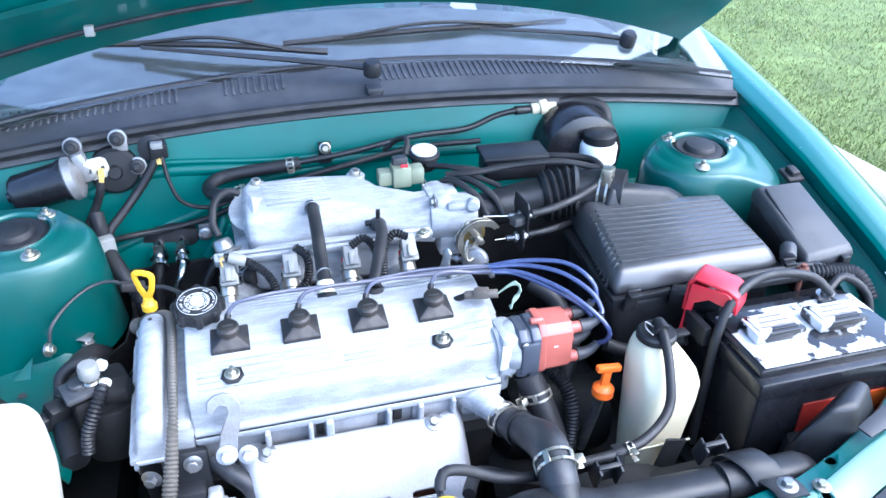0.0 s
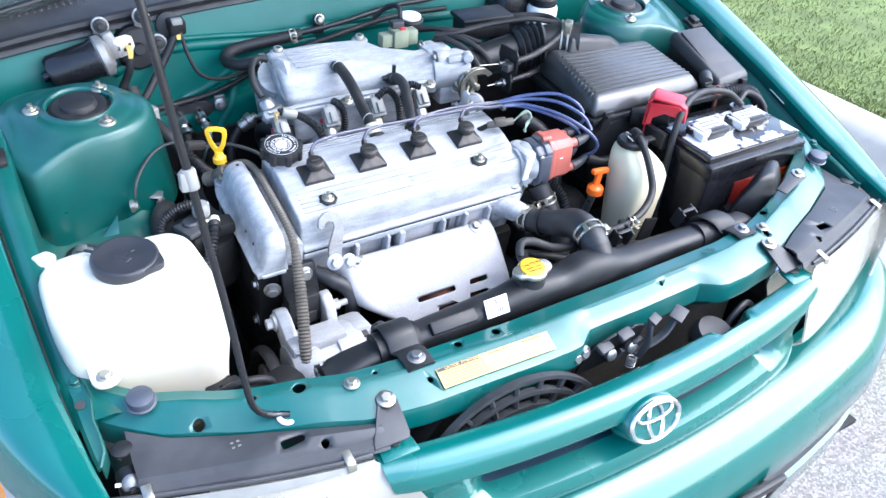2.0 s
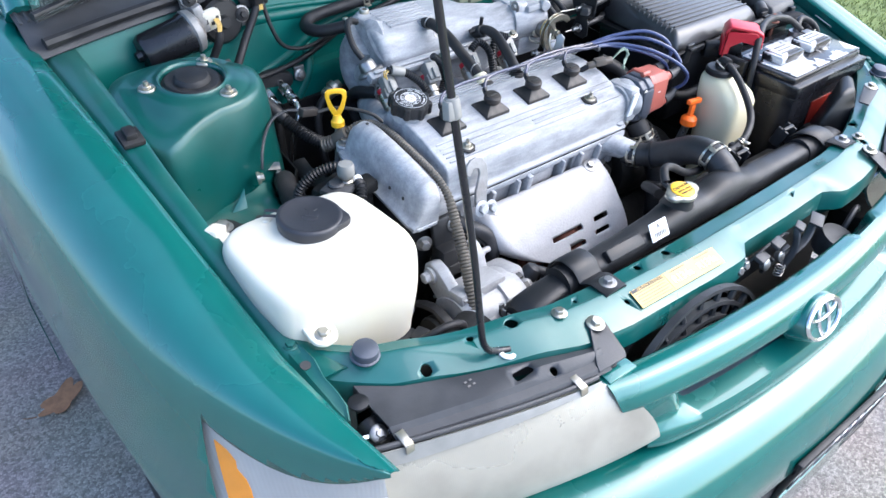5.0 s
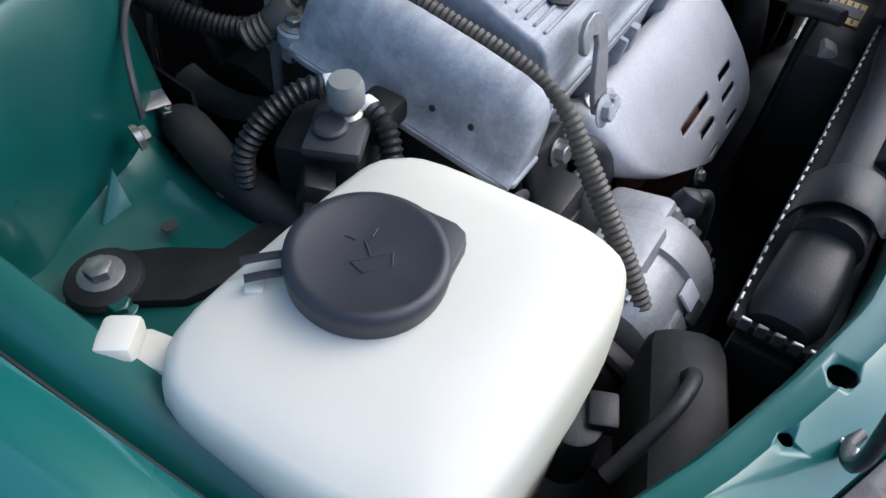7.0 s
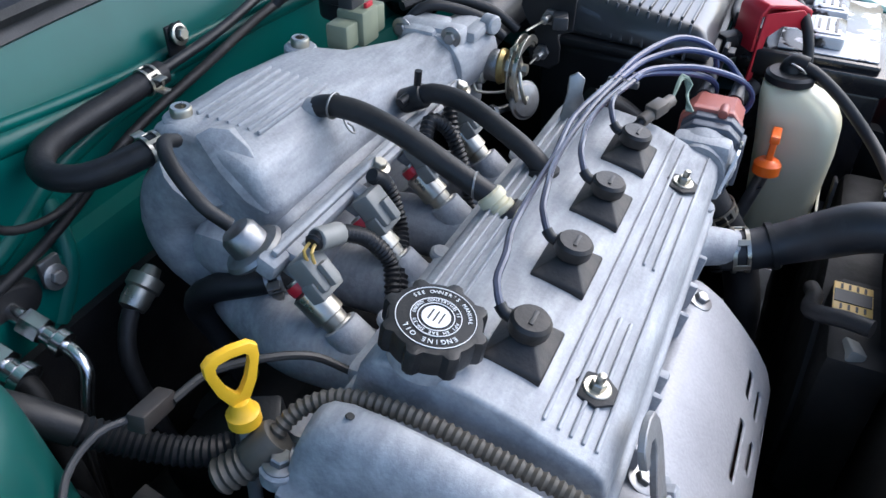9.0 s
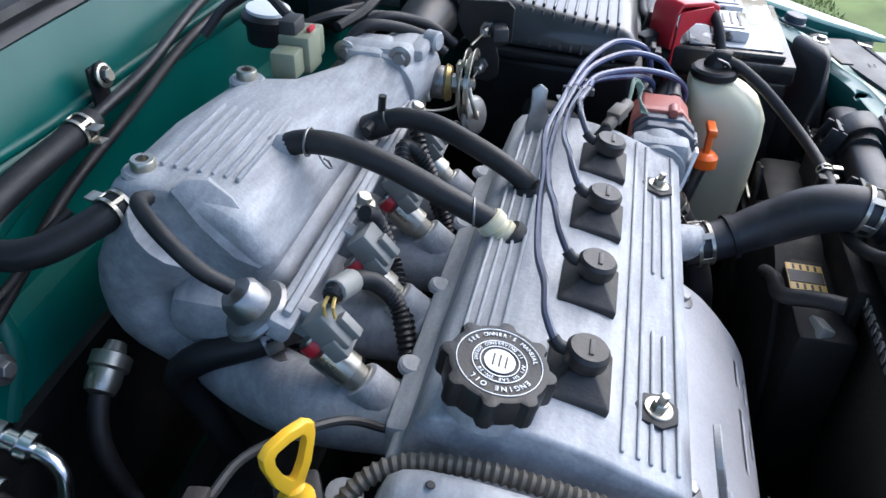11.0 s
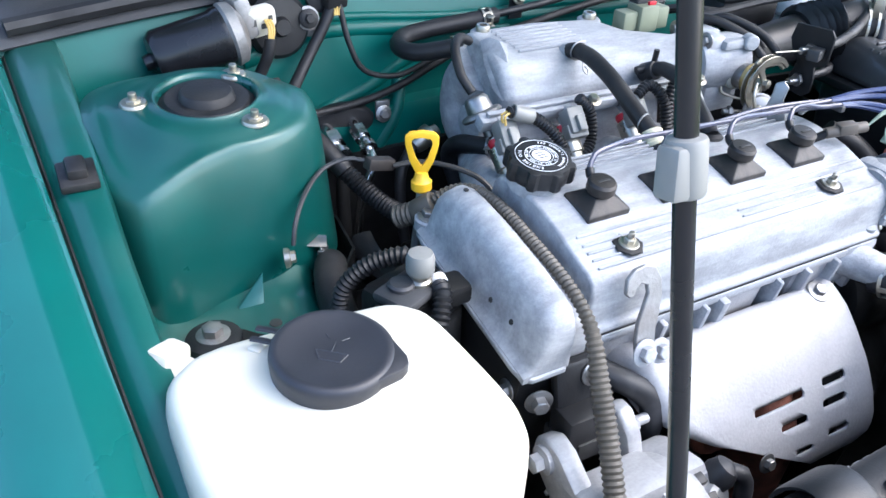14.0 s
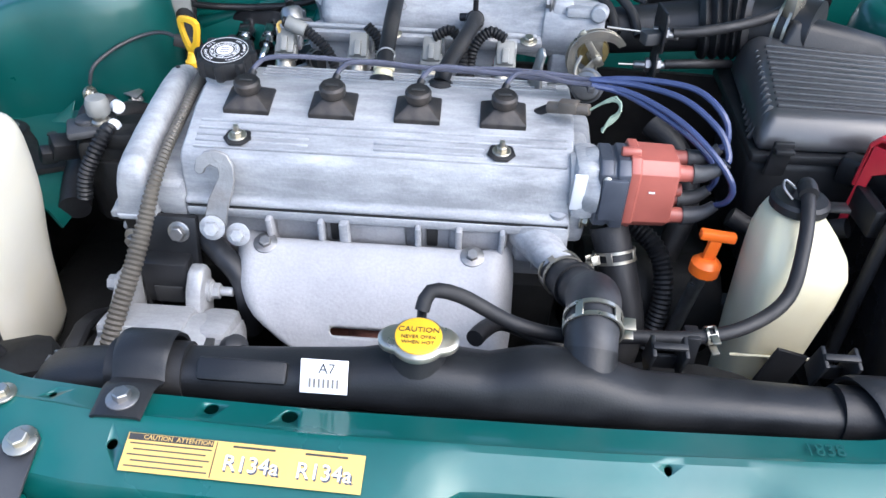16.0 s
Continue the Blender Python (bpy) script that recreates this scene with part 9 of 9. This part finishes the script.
    for pts in ([(0.10, 0.83, 0.88), (0.13, 0.80, 0.888), (0.17, 0.77, 0.878), (0.20, 0.75, 0.868)], [(0.11, 0.835, 0.875), (0.15, 0.805, 0.882), (0.20, 0.79, 0.875)], [(0.060, 0.815, 0.91), (0.068, 0.84, 0.925), (0.06, 0.87, 0.915), (0.04, 0.89, 0.89)]):
        part("vacuum_line", tube(pts, 0.0045, 8, 0.006), RUBBER, m, "thin black vacuum line")
    # air conditioning unions through the bulkhead
    a = thing("air_conditioning_unions", (-0.33, 0.88, 0.72), "bright pipe unions on a black rubber bulkhead grommet", "pipe union")
    part("grommet", rounded(rings([[V((-0.328 + k * 0.050 * math.cos(q), y, 0.756 + k * 0.024 * math.sin(q))) for q in [2 * math.pi * i / 26 for i in range(26)]] for y, k in ((0.945, 1.0), (0.915, 1.0), (0.908, 0.9))]), 0.002), RUBBER, a, "black rubber grommet")
    for x, z, r in ((-0.348, 0.752, 0.015), (-0.311, 0.757, 0.0115)):
        u = part("union", join(lathe([(r * 0.8, -0.014), (r, -0.012), (r, 0.006), (r * 0.85, 0.007)], (x, 0.884, z - 0.008), (0.05, -1, -0.35), 6), lathe([(r * 0.8, 0), (r * 0.95, 0.002), (r * 0.95, 0.010), (r * 0.7, 0.011)], (x, 0.868, z - 0.013), (0.05, -1, -0.35), 18), cyl((x, 0.915, z + 0.002), (x, 0.862, z - 0.016), r * 0.66, n=18)), CHROME, a, "bright hex union")
    part("union_pipe", tube([(-0.311, 0.868, 0.742), (-0.311, 0.850, 0.737), (-0.315, 0.838, 0.727), (-0.326, 0.834, 0.706), (-0.338, 0.83, 0.67), (-0.35, 0.82, 0.60)], 0.006, 12, 0.006), CHROME, a, "grey aluminium pipe")
    part("union_pipe", tube([(-0.348, 0.866, 0.737), (-0.350, 0.850, 0.726), (-0.356, 0.838, 0.69), (-0.36, 0.82, 0.60)], 0.0085, 14, 0.006), DARKIRON, a, "thick aluminium pipe")
    f = thing("fuel_filter_line", (-0.24, 0.865, 0.73), "black fuel line with a ribbed metal union", "pipe")
    part("line_union", join(lathe([(0.007, -0.02), (0.011, -0.018), (0.0125, -0.012), (0.0125, -0.002), (0.015, 0.0), (0.015, 0.010), (0.009, 0.012), (0.007, 0.02)], (-0.238, 0.848, 0.747), (0.85, 0.05, 0.45), 16)), ZINC, f, "ribbed steel union")
    part("fuel_line", tube([(-0.255, 0.846, 0.738), (-0.270, 0.842, 0.722), (-0.282, 0.83, 0.69), (-0.285, 0.80, 0.60)], 0.0075, 12, 0.008), RUBBER, f, "black fuel line")
    w = thing("water_bypass_hose", (-0.22, 0.77, 0.75), "black bypass hose with a spring clamp under the fuel rail", "hose")
    part("hose", tube([(-0.196, 0.716, 0.783), (-0.214, 0.738, 0.777), (-0.230, 0.775, 0.768), (-0.232, 0.795, 0.745), (-0.225, 0.785, 0.71), (-0.22, 0.77, 0.66)], 0.0115, 14, 0.008), RUBBER, w, "black rubber hose")
    part("hose_clamp", clamp_ring((-0.209, 0.731, 0.779), (0.6, -0.75, 0.2), 0.012), STEEL, w, "spring clamp")


bulkhead_pipes()


def left_corner():
    """Harness, servo pump, engine mount and brackets beside the suspension tower."""
    h = thing("wiring_harness", (-0.38, 0.75, 0.74), "black taped and ribbed wiring harness beside the tower", "wiring")
    part("taped_loom", tube([(-0.425, 0.87, 0.84), (-0.418, 0.845, 0.815), (-0.408, 0.815, 0.800), (-0.396, 0.788, 0.790), (-0.380, 0.765, 0.768)], 0.0115, 12, 0.008), RUBBER, h, "black taped loom")
    part("ribbed_loom", tube([(-0.380, 0.765, 0.768), (-0.366, 0.745, 0.752), (-0.352, 0.715, 0.742), (-0.340, 0.690, 0.742), (-0.322, 0.670, 0.748)], 0.0100, 12, ridge=0.0020, pitch=0.0052), BLACK, h, "black ribbed sleeve")
    part("loom_plug", box((-0.318, 0.668, 0.750), (0.04, 0.03, 0.03), 0.004, (0, -20, 30)), BLACK, h, "black plug")
    part("loom_strap", box((-0.414, 0.815, 0.806), (0.034, 0.020, 0.040), 0.003, (0, 0, 20)), GREYPL, h, "grey plastic loom strap")
    c = thing("sensor_lead", (-0.40, 0.70, 0.79), "thin grey sensor lead with a small brown plug", "wire")
    part("lead", tube([(-0.478, 0.655, 0.762), (-0.472, 0.662, 0.782), (-0.452, 0.687, 0.797), (-0.425, 0.710, 0.806), (-0.398, 0.714, 0.810), (-0.378, 0.708, 0.806)], 0.0024, 8, 0.006), GREYBLACK, c, "thin grey wire")
    part("plug", box((-0.366, 0.705, 0.802), (0.032, 0.013, 0.013), 0.002, (0, 15, 10)), material("brown_plastic", (0.035, 0.03, 0.027), 0.5, 0, 0.1, 40), c, "brown grey plug")
    part("lead", tube([(-0.352, 0.702, 0.798), (-0.325, 0.695, 0.800), (-0.300, 0.672, 0.800), (-0.278, 0.650, 0.792), (-0.265, 0.630, 0.775)], 0.0030, 8, 0.006), INK, c, "thin black wire")
    part("ring_terminal", join(lathe([(0.010, -0.002), (0.010, 0.002)], (-0.484, 0.660, 0.746), (1, -0.3, 0.1), 16), hexbolt((-0.482, 0.660, 0.746), (1, -0.3, 0.1), 0.006, 0.006, 1.4)), ZINC, c, "bright ring terminal and bolt")
    b = thing("hose_bracket", (-0.44, 0.69, 0.68), "bent yellow zinc bracket beside the tower", "bracket")
    part("bracket_arm", join(box((-0.449, 0.694, 0.737), (0.034, 0.017, 0.0022), 0.0008, (14, 8, -18)), box((-0.437, 0.686, 0.730), (0.010, 0.014, 0.0022), 0.0008, (14, 55, -18))), STEEL, b, "folded rust stained strip")
    part("bracket_leg", join(box((-0.441, 0.682, 0.712), (0.012, 0.0022, 0.040), 0.0008, (12, 6, -25)), box((-0.443, 0.676, 0.688), (0.016, 0.0022, 0.014), 0.0008, (25, 10, -25))), STEEL, b, "bent rust stained leg")
    part("bracket_bolt", hexbolt((-0.468, 0.712, 0.742), (0, -0.4, 1), 0.005), STEEL, b, "small steel bolt")
    part("rubber_hanger", lathe([(0.012, -0.008), (0.022, -0.006), (0.024, 0.0), (0.022, 0.006), (0.012, 0.008)], (-0.478, 0.644, 0.686), (0.6, -1, 0.2), 24), RUBBER, b, "black rubber hanger")
    m = thing("engine_mount", (-0.50, 0.58, 0.70), "black engine mount bracket bolted to the inner wing", "engine mount")
    arm = [(-0.588, 0.605), (-0.572, 0.620), (-0.558, 0.627), (-0.527, 0.593), (-0.508, 0.563), (-0.471, 0.558), (-0.466, 0.537), (-0.497, 0.521), (-0.528, 0.541), (-0.553, 0.552), (-0.572, 0.577)]
    part("mount_arm", rounded(rings([[V((x, y, z - 0.06 * max(0, x + 0.50))) for x, y in arm] for z in (0.704, 0.717)]), 0.003, 2), DARKIRON, m, "black pressed steel arm")
    part("arm_boss", lathe([(0.026, 0), (0.024, 0.004), (0.018, 0.006)], (-0.571, 0.606, 0.716), (0, 0, 1), 24), BLACK, m)
    for x, y in ((-0.515, 0.606), (-0.470, 0.598)):
        part("arm_dimple", lathe([(0.006, 0), (0.0055, 0.001), (0.0001, 0.0011)], (x, y, 0.7162), (0, 0, 1), 14), INK, m)
    part("mount_bolt", hexbolt((-0.571, 0.607, 0.7215), (0, 0, 1), 0.0095, 0.009, 1.6), STEEL, m, "steel flange bolt")
    s = thing("servo_pump", (-0.42, 0.54, 0.70), "black hydraulic pump with a grey capped bleed valve", "pump")
    # pump body near-black, the corner's shade put into its colour
    part("pump_body", join(box((-0.405, 0.548, 0.735), (0.075, 0.065, 0.060), 0.010, (0, 0, 20)), cyl((-0.40, 0.55, 0.66), (-0.40, 0.55, 0.74), 0.042, n=22, bev=0.005), box((-0.385, 0.525, 0.765), (0.04, 0.03, 0.02), 0.005)), DARKIRON, s, "near-black cast pump body with shade in its colour")
    part("valve_stem", lathe([(0.007, -0.05), (0.008, -0.022), (0.0105, -0.020), (0.0105, -0.012), (0.008, -0.010), (0.0085, 0.0)], (-0.407, 0.531, 0.792), (0, 0, 1), 16), ZINC, s, "bright valve stem")
    part("valve_cap", lathe([(0.0115, -0.002), (0.0125, 0.0), (0.0125, 0.012), (0.0105, 0.017), (0.001, 0.018)], (-0.407, 0.531, 0.790), (0, 0, 1), 18), GREYPL, s, "grey plastic dust cap")
    part("body_bolt", join(hexbolt((-0.424, 0.526, 0.766), (0, 0, 1), 0.0065)), STEEL, s, "steel bolt")
    for pts in ([(-0.402, 0.556, 0.786), (-0.412, 0.564, 0.786), (-0.436, 0.577, 0.774), (-0.456, 0.584, 0.752), (-0.462, 0.582, 0.725)], [(-0.394, 0.522, 0.776), (-0.396, 0.510, 0.774), (-0.404, 0.498, 0.760), (-0.416, 0.488, 0.735), (-0.42, 0.482, 0.71)]):
        part("ribbed_line", tube(pts, 0.0078, 12, ridge=0.002, pitch=0.005), BLACK, s, "black ribbed sleeve")
        part("line_tape", lathe([(0.0068, 0.0), (0.0075, 0.001), (0.0072, 0.008), (0.004, 0.0085)], V(pts[0]) + V((0.002, 0, 0.0)), V(pts[0]) - V(pts[1]), 12), WLABEL, s, "white tape on the sleeve's end")
    part("pump_flange", join(box((-0.418, 0.530, 0.772), (0.052, 0.040, 0.010), 0.004, (0, 0, 25)), lathe([(0.012, 0), (0.012, 0.008), (0.010, 0.010)], (-0.424, 0.532, 0.772), (0, 0, 1), 16)), GREYBLACK, s, "grey black pump flange")
    part("pump_plug", join(box((-0.452, 0.525, 0.748), (0.030, 0.022, 0.024), 0.003, (20, 10, 40)), box((-0.468, 0.516, 0.742), (0.018, 0.016, 0.018), 0.003, (20, 10, 40))), BLACK, s, "black wiring plug")
    part("supply_hose", tube([(-0.430, 0.690, 0.700), (-0.436, 0.672, 0.716), (-0.446, 0.645, 0.722), (-0.455, 0.610, 0.718), (-0.458, 0.570, 0.710), (-0.452, 0.530, 0.700), (-0.44, 0.49, 0.690)], 0.0170, 18, 0.008), RUBBER, s, "thick black supply hose")
    part("supply_hose", tube([(-0.430, 0.690, 0.700), (-0.424, 0.700, 0.68), (-0.420, 0.700, 0.62)], 0.0170, 18, 0.008), RUBBER, s, "thick black supply hose")
    r = thing("mount_bracket", (-0.36, 0.66, 0.70), "black steel bracket along the engine's end", "bracket")
    pts = [(-0.372, 0.748, 0.690), (-0.372, 0.725, 0.682), (-0.370, 0.695, 0.680), (-0.368, 0.66, 0.690), (-0.366, 0.625, 0.715), (-0.364, 0.605, 0.728), (-0.362, 0.59, 0.735)]
    part("bracket_rail", slab([[(x - 0.012, y, z - 0.004), (x - 0.007, y, z + 0.003), (x + 0.004, y, z + 0.004), (x + 0.012, y, z + 0.003)] for x, y, z in spline(pts, 0.008)], 0.003), BLACK, r, "black pressed rail", sharp=70)
    part("bracket_web", slab([[(x - 0.009, y, z - 0.002), (x - 0.007, y, z - 0.014), (x - 0.006, y, z - 0.040)] for x, y, z in spline(pts, 0.008)], 0.003), BLACK, r, "black pressed web", sharp=70)
    for y, z in ((0.700, 0.670), (0.612, 0.71)):
        part("bracket_bolt", hexbolt((-0.372, y, z), (-1, 0, 0.3), 0.006), STEEL, r, "steel bolt")
    part("engine_foot", join(box((-0.32, 0.655, 0.735), (0.05, 0.03, 0.015), 0.004, (10, 10, 0)), lathe([(0.012, 0), (0.012, 0.008), (0.008, 0.009)], (-0.300, 0.648, 0.742), (0, -0.2, 1), 16)), ALU, r, "grey cast lug")


left_corner()


def prop_rod():
    t = thing("bonnet_prop", (-0.43, 0.165, 0.73), "thin black bonnet prop rod hooked in the front beam", "prop rod")
    part("rod", tube([(-0.412, 0.172, 0.731), (-0.424, 0.176, 0.733), (-0.440, 0.176, 0.742), (-0.452, 0.176, 0.762), (-0.456, 0.180, 0.80), (-0.460, 0.196, 0.90), (-0.468, 0.224, 1.042), (-0.485, 0.285, 1.35), (-0.500, 0.350, 1.66)], 0.0043, 10, 0.012), GLOSSBLACK, t, "black rod")
    part("rod_sleeve", join(cyl((-0.4674, 0.2216, 1.031), (-0.4686, 0.2258, 1.052), 0.0074, n=14, bev=0.002), box((-0.4725, 0.2230, 1.0405), (0.011, 0.011, 0.019), 0.002, (-12, 4, 0))), GREYPL, t, "pale grey plastic grip")
    part("rod_socket", lathe([(0.0125, 0), (0.0130, 0.002), (0.0115, 0.0035), (0.0075, 0.0035), (0.0070, 0.001)], (-0.416, 0.173, 0.7285), (0.15, -0.2, 1), 24), WLABEL, t, "white plastic rod socket")


prop_rod()


def warning_label():
    t = thing("caution_label", (-0.15, 0.145, 0.739), "yellow printed caution label on the front beam", "label")
    rt, up = V((1, -0.02, -0.022)).normalized(), V((0.02, 1, 0.36)).normalized()
    o = V((-0.1475, 0.1325, 0.7362))
    part("label_sheet", prism([(-0.084, -0.0135), (0.084, -0.0135), (0.084, 0.0135), (-0.084, 0.0135)], o, rt, up, 0.0006, 0), YLABEL, t, "yellow sheet")
    n = rt.cross(up)
    o = o + n * 0.0007
    part("label_band", bar(o + rt * -0.053 + up * 0.0108, rt, up, 0.060, 0.0046), INK, t, "black heading band")
    part("label_word", words("CAUTION  ATTENTION", 0.0046, o + rt * -0.048 + up * 0.0108 + n * 0.0004, rt, up, 0.0001), YLABEL, t, "yellow heading words")
    part("label_rule", bar(o + rt * -0.0205, rt, up, 0.0006, 0.025), INK, t)
    for k in range(5):
        part("writing_bar", bar(o + rt * -0.052 + up * (0.0062 - 0.0040 * k), rt, up, 0.058 - 0.007 * (k % 2), 0.0010), LOOM, t)
    for dx in (0.006, 0.057):
        part("label_word", words("R134a", 0.0160, o + rt * (dx + 0.0009) - up * 0.0030 + n * 0.0002, rt, up, 0.0001), SLATE, t, "grey outline of the words")
        part("label_word", words("R134a", 0.0155, o + rt * dx - up * 0.0018 + n * 0.0006, rt, up, 0.0001), WLABEL, t, "silver white words")
        part("writing_bar", bar(o + rt * dx + up * 0.0105, rt, up, 0.03, 0.0014), INK, t)


warning_label()


def latch_and_fan():
    t = thing("bonnet_latch", (0.11, 0.105, 0.68), "black greasy bonnet latch under the front beam", "latch")
    part("latch_plate", rounded(prism([(-0.050, -0.060), (0.040, -0.060), (0.052, -0.020), (0.046, 0.018), (0.022, 0.030), (0.010, 0.022), (-0.010, 0.026), (-0.034, 0.018), (-0.052, -0.010)], (0.040, 0.112, 0.700), (1, 0.02, 0.0), (0, -0.28, 1), -0.004, 0), 0.001, 1), BLACK, t, "black latch plate")
    for x, z, w in ((0.010, 0.712, 0.024), (0.044, 0.722, 0.024)):
        part("latch_tab", box((x, 0.103, z), (w, 0.016, 0.008), 0.002, (18, 0, 8)), GREYBLACK, t, "folded steel tab")
    part("latch_cam", rounded(prism([(-0.022, -0.026), (0.014, -0.024), (0.024, 0.0), (0.014, 0.020), (0.002, 0.014), (-0.004, -0.002), (-0.018, 0.006)], (0.058, 0.100, 0.690), (1, 0.05, 0), (0, -0.3, 1), -0.006, 0), 0.001, 1), GREYBLACK, t, "pivoting latch cam")
    part("latch_hook", join(tube([(0.074, 0.096, 0.672), (0.082, 0.092, 0.700), (0.083, 0.096, 0.722), (0.090, 0.103, 0.733)], 0.0055, 8, 0.006, flat=0.5), box((0.092, 0.100, 0.733), (0.020, 0.014, 0.005), 0.0015, (20, 0, 20))), GREYBLACK, t, "grey catch hook")
    part("latch_arm", join(tube([(0.070, 0.104, 0.676), (0.095, 0.098, 0.686), (0.118, 0.096, 0.700), (0.136, 0.100, 0.722)], 0.0065, 8, 0.006, flat=0.5), box((0.138, 0.098, 0.726), (0.028, 0.020, 0.004), 0.001, (12, -8, 25))), GREYBLACK, t, "grey release arm")
    part("latch_spring", tube([(0.060 + 0.006 * math.cos(a), 0.094 + 0.006 * math.sin(a), 0.660 + 0.0008 * a) for a in [0.5 * i for i in range(50)]], 0.0012, 6, 0.004), STEEL, t, "steel coil spring")
    for x, z in ((0.022, 0.694), (0.060, 0.692)):
        part("latch_pivot", lathe([(0.009, 0), (0.009, 0.007), (0.006, 0.009)], (x, 0.104, z), (0, -1, 0.28), 16), STEEL, t, "steel rivet")
    for x, z in ((-0.030, 0.702), (-0.018, 0.706)):
        part("latch_bolt", hexbolt((x, 0.112, z), (0, -1, 0.3), 0.0065), STEEL, t, "steel bolt")
    part("horn", lathe([(0.012, -0.03), (0.030, -0.02), (0.034, 0.0), (0.030, 0.012), (0.010, 0.014)], (0.225, 0.090, 0.650), (0.1, -0.3, 1), 26), GREYBLACK, t, "grey black horn")
    part("cable", tube([(0.25, 0.10, 0.62), (0.27, 0.10, 0.66), (0.30, 0.105, 0.676), (0.325, 0.11, 0.66)], 0.005, 8, 0.008), GREYBLACK, t, "grey cable loop")
    f = thing("cooling_fan", (-0.14, 0.150, 0.55), "black plastic fan with a ring grid before the radiator", "fan")
    c = V((-0.14, 0.078, 0.565))
    for r in (0.07, 0.092, 0.114, 0.136, 0.158):
        part("grid_ring", lathe([(r - 0.003, -0.004), (r + 0.003, -0.004), (r + 0.003, 0.006), (r - 0.003, 0.006), (r - 0.003, -0.004)], c, (0, -1, 0.12), 48, False), GREYBLACK, f, "grey black grid ring")
    for i in range(24):
        a = 2 * math.pi * i / 24
        d = V((math.cos(a), 0.12 * math.sin(a), math.sin(a)))
        part("grid_spoke", tube([c + d * 0.055, c + d * 0.160], 0.0045, 6, 0.05), GREYBLACK, f)
    part("fan_hub", lathe([(0.05, -0.03), (0.05, 0.0), (0.04, 0.01), (0.001, 0.012)], c, (0, -1, 0.12), 32), BLACK, f, "black fan motor hub")
    part("fan_housing", lathe([(0.150, -0.060), (0.154, -0.04), (0.150, -0.03), (0.146, -0.03), (0.144, -0.04), (0.14, -0.060)], c, (0, -1, 0.12), 48, False), BLACK, f, "black fan housing")
    part("condenser", box((0.03, 0.165, 0.50), (0.62, 0.018, 0.33), 0.003), CORE, f, "dark finned condenser")


latch_and_fan()


def far_side():
    """Hoses and loose wiring between engine, battery and gearbox."""
    def hose(name, pts, r, mat, label, cat, **k):
        return single(name, tube(pts, r, k.get("n", 12), k.get("step", 0.008), k.get("ridge", 0), k.get("pitch", 0.005)), mat, label, cat)
    h = thing("bypass_hose", (0.15, 0.42, 0.66), "black rubber coolant hose with a worm clamp below the distributor", "hose")
    part("hose", tube([(0.142, 0.456, 0.735), (0.150, 0.442, 0.712), (0.160, 0.422, 0.680), (0.168, 0.402, 0.640), (0.158, 0.385, 0.585), (0.16, 0.38, 0.50)], 0.0195, 18, 0.008), RUBBER, h, "black rubber hose")
    part("hose_clamp", clamp_ring((0.1510, 0.440, 0.7085), (0.2, -0.45, -0.85), 0.0205, 0.012), ZINC, h, "bright worm clamp")
    hose("wiring_loom", [(0.16, 0.50, 0.72), (0.20, 0.47, 0.70), (0.21, 0.44, 0.66), (0.20, 0.42, 0.60)], 0.010, BLACK, "black ribbed wiring loom beside the gearbox", "wiring", ridge=0.002)
    hose("wiring_loom", [(0.13, 0.33, 0.66), (0.09, 0.33, 0.68), (0.04, 0.335, 0.70), (0.02, 0.31, 0.715), (0.01, 0.29, 0.72)], 0.008, RUBBER, "black taped lead behind the radiator", "wiring")
    hose("wiring_loom", [(0.27, 0.48, 0.74), (0.30, 0.47, 0.73), (0.34, 0.46, 0.74), (0.37, 0.44, 0.76)], 0.010, RUBBER, "black cable run beside the air box", "wiring")
    hose("wiring_loom", [(0.20, 0.60, 0.78), (0.23, 0.57, 0.76), (0.24, 0.53, 0.72), (0.22, 0.50, 0.66)], 0.014, RUBBER, "black hose behind the distributor", "hose")
    single("battery_carrier", join(box((0.50, 0.42, 0.555), (0.30, 0.24, 0.02), 0.006), box((0.44, 0.44, 0.47), (0.05, 0.12, 0.16), 0.01)), BLACK, "black steel battery carrier on the chassis rail", "bracket")
    single("gear_cover", join(box((0.20, 0.56, 0.60), (0.18, 0.2, 0.12), 0.03), cyl((0.12, 0.50, 0.62), (0.28, 0.50, 0.60), 0.06, n=20, bev=0.01)), DARKIRON, "near-black gearbox top beside the engine", "gearbox")


far_side()
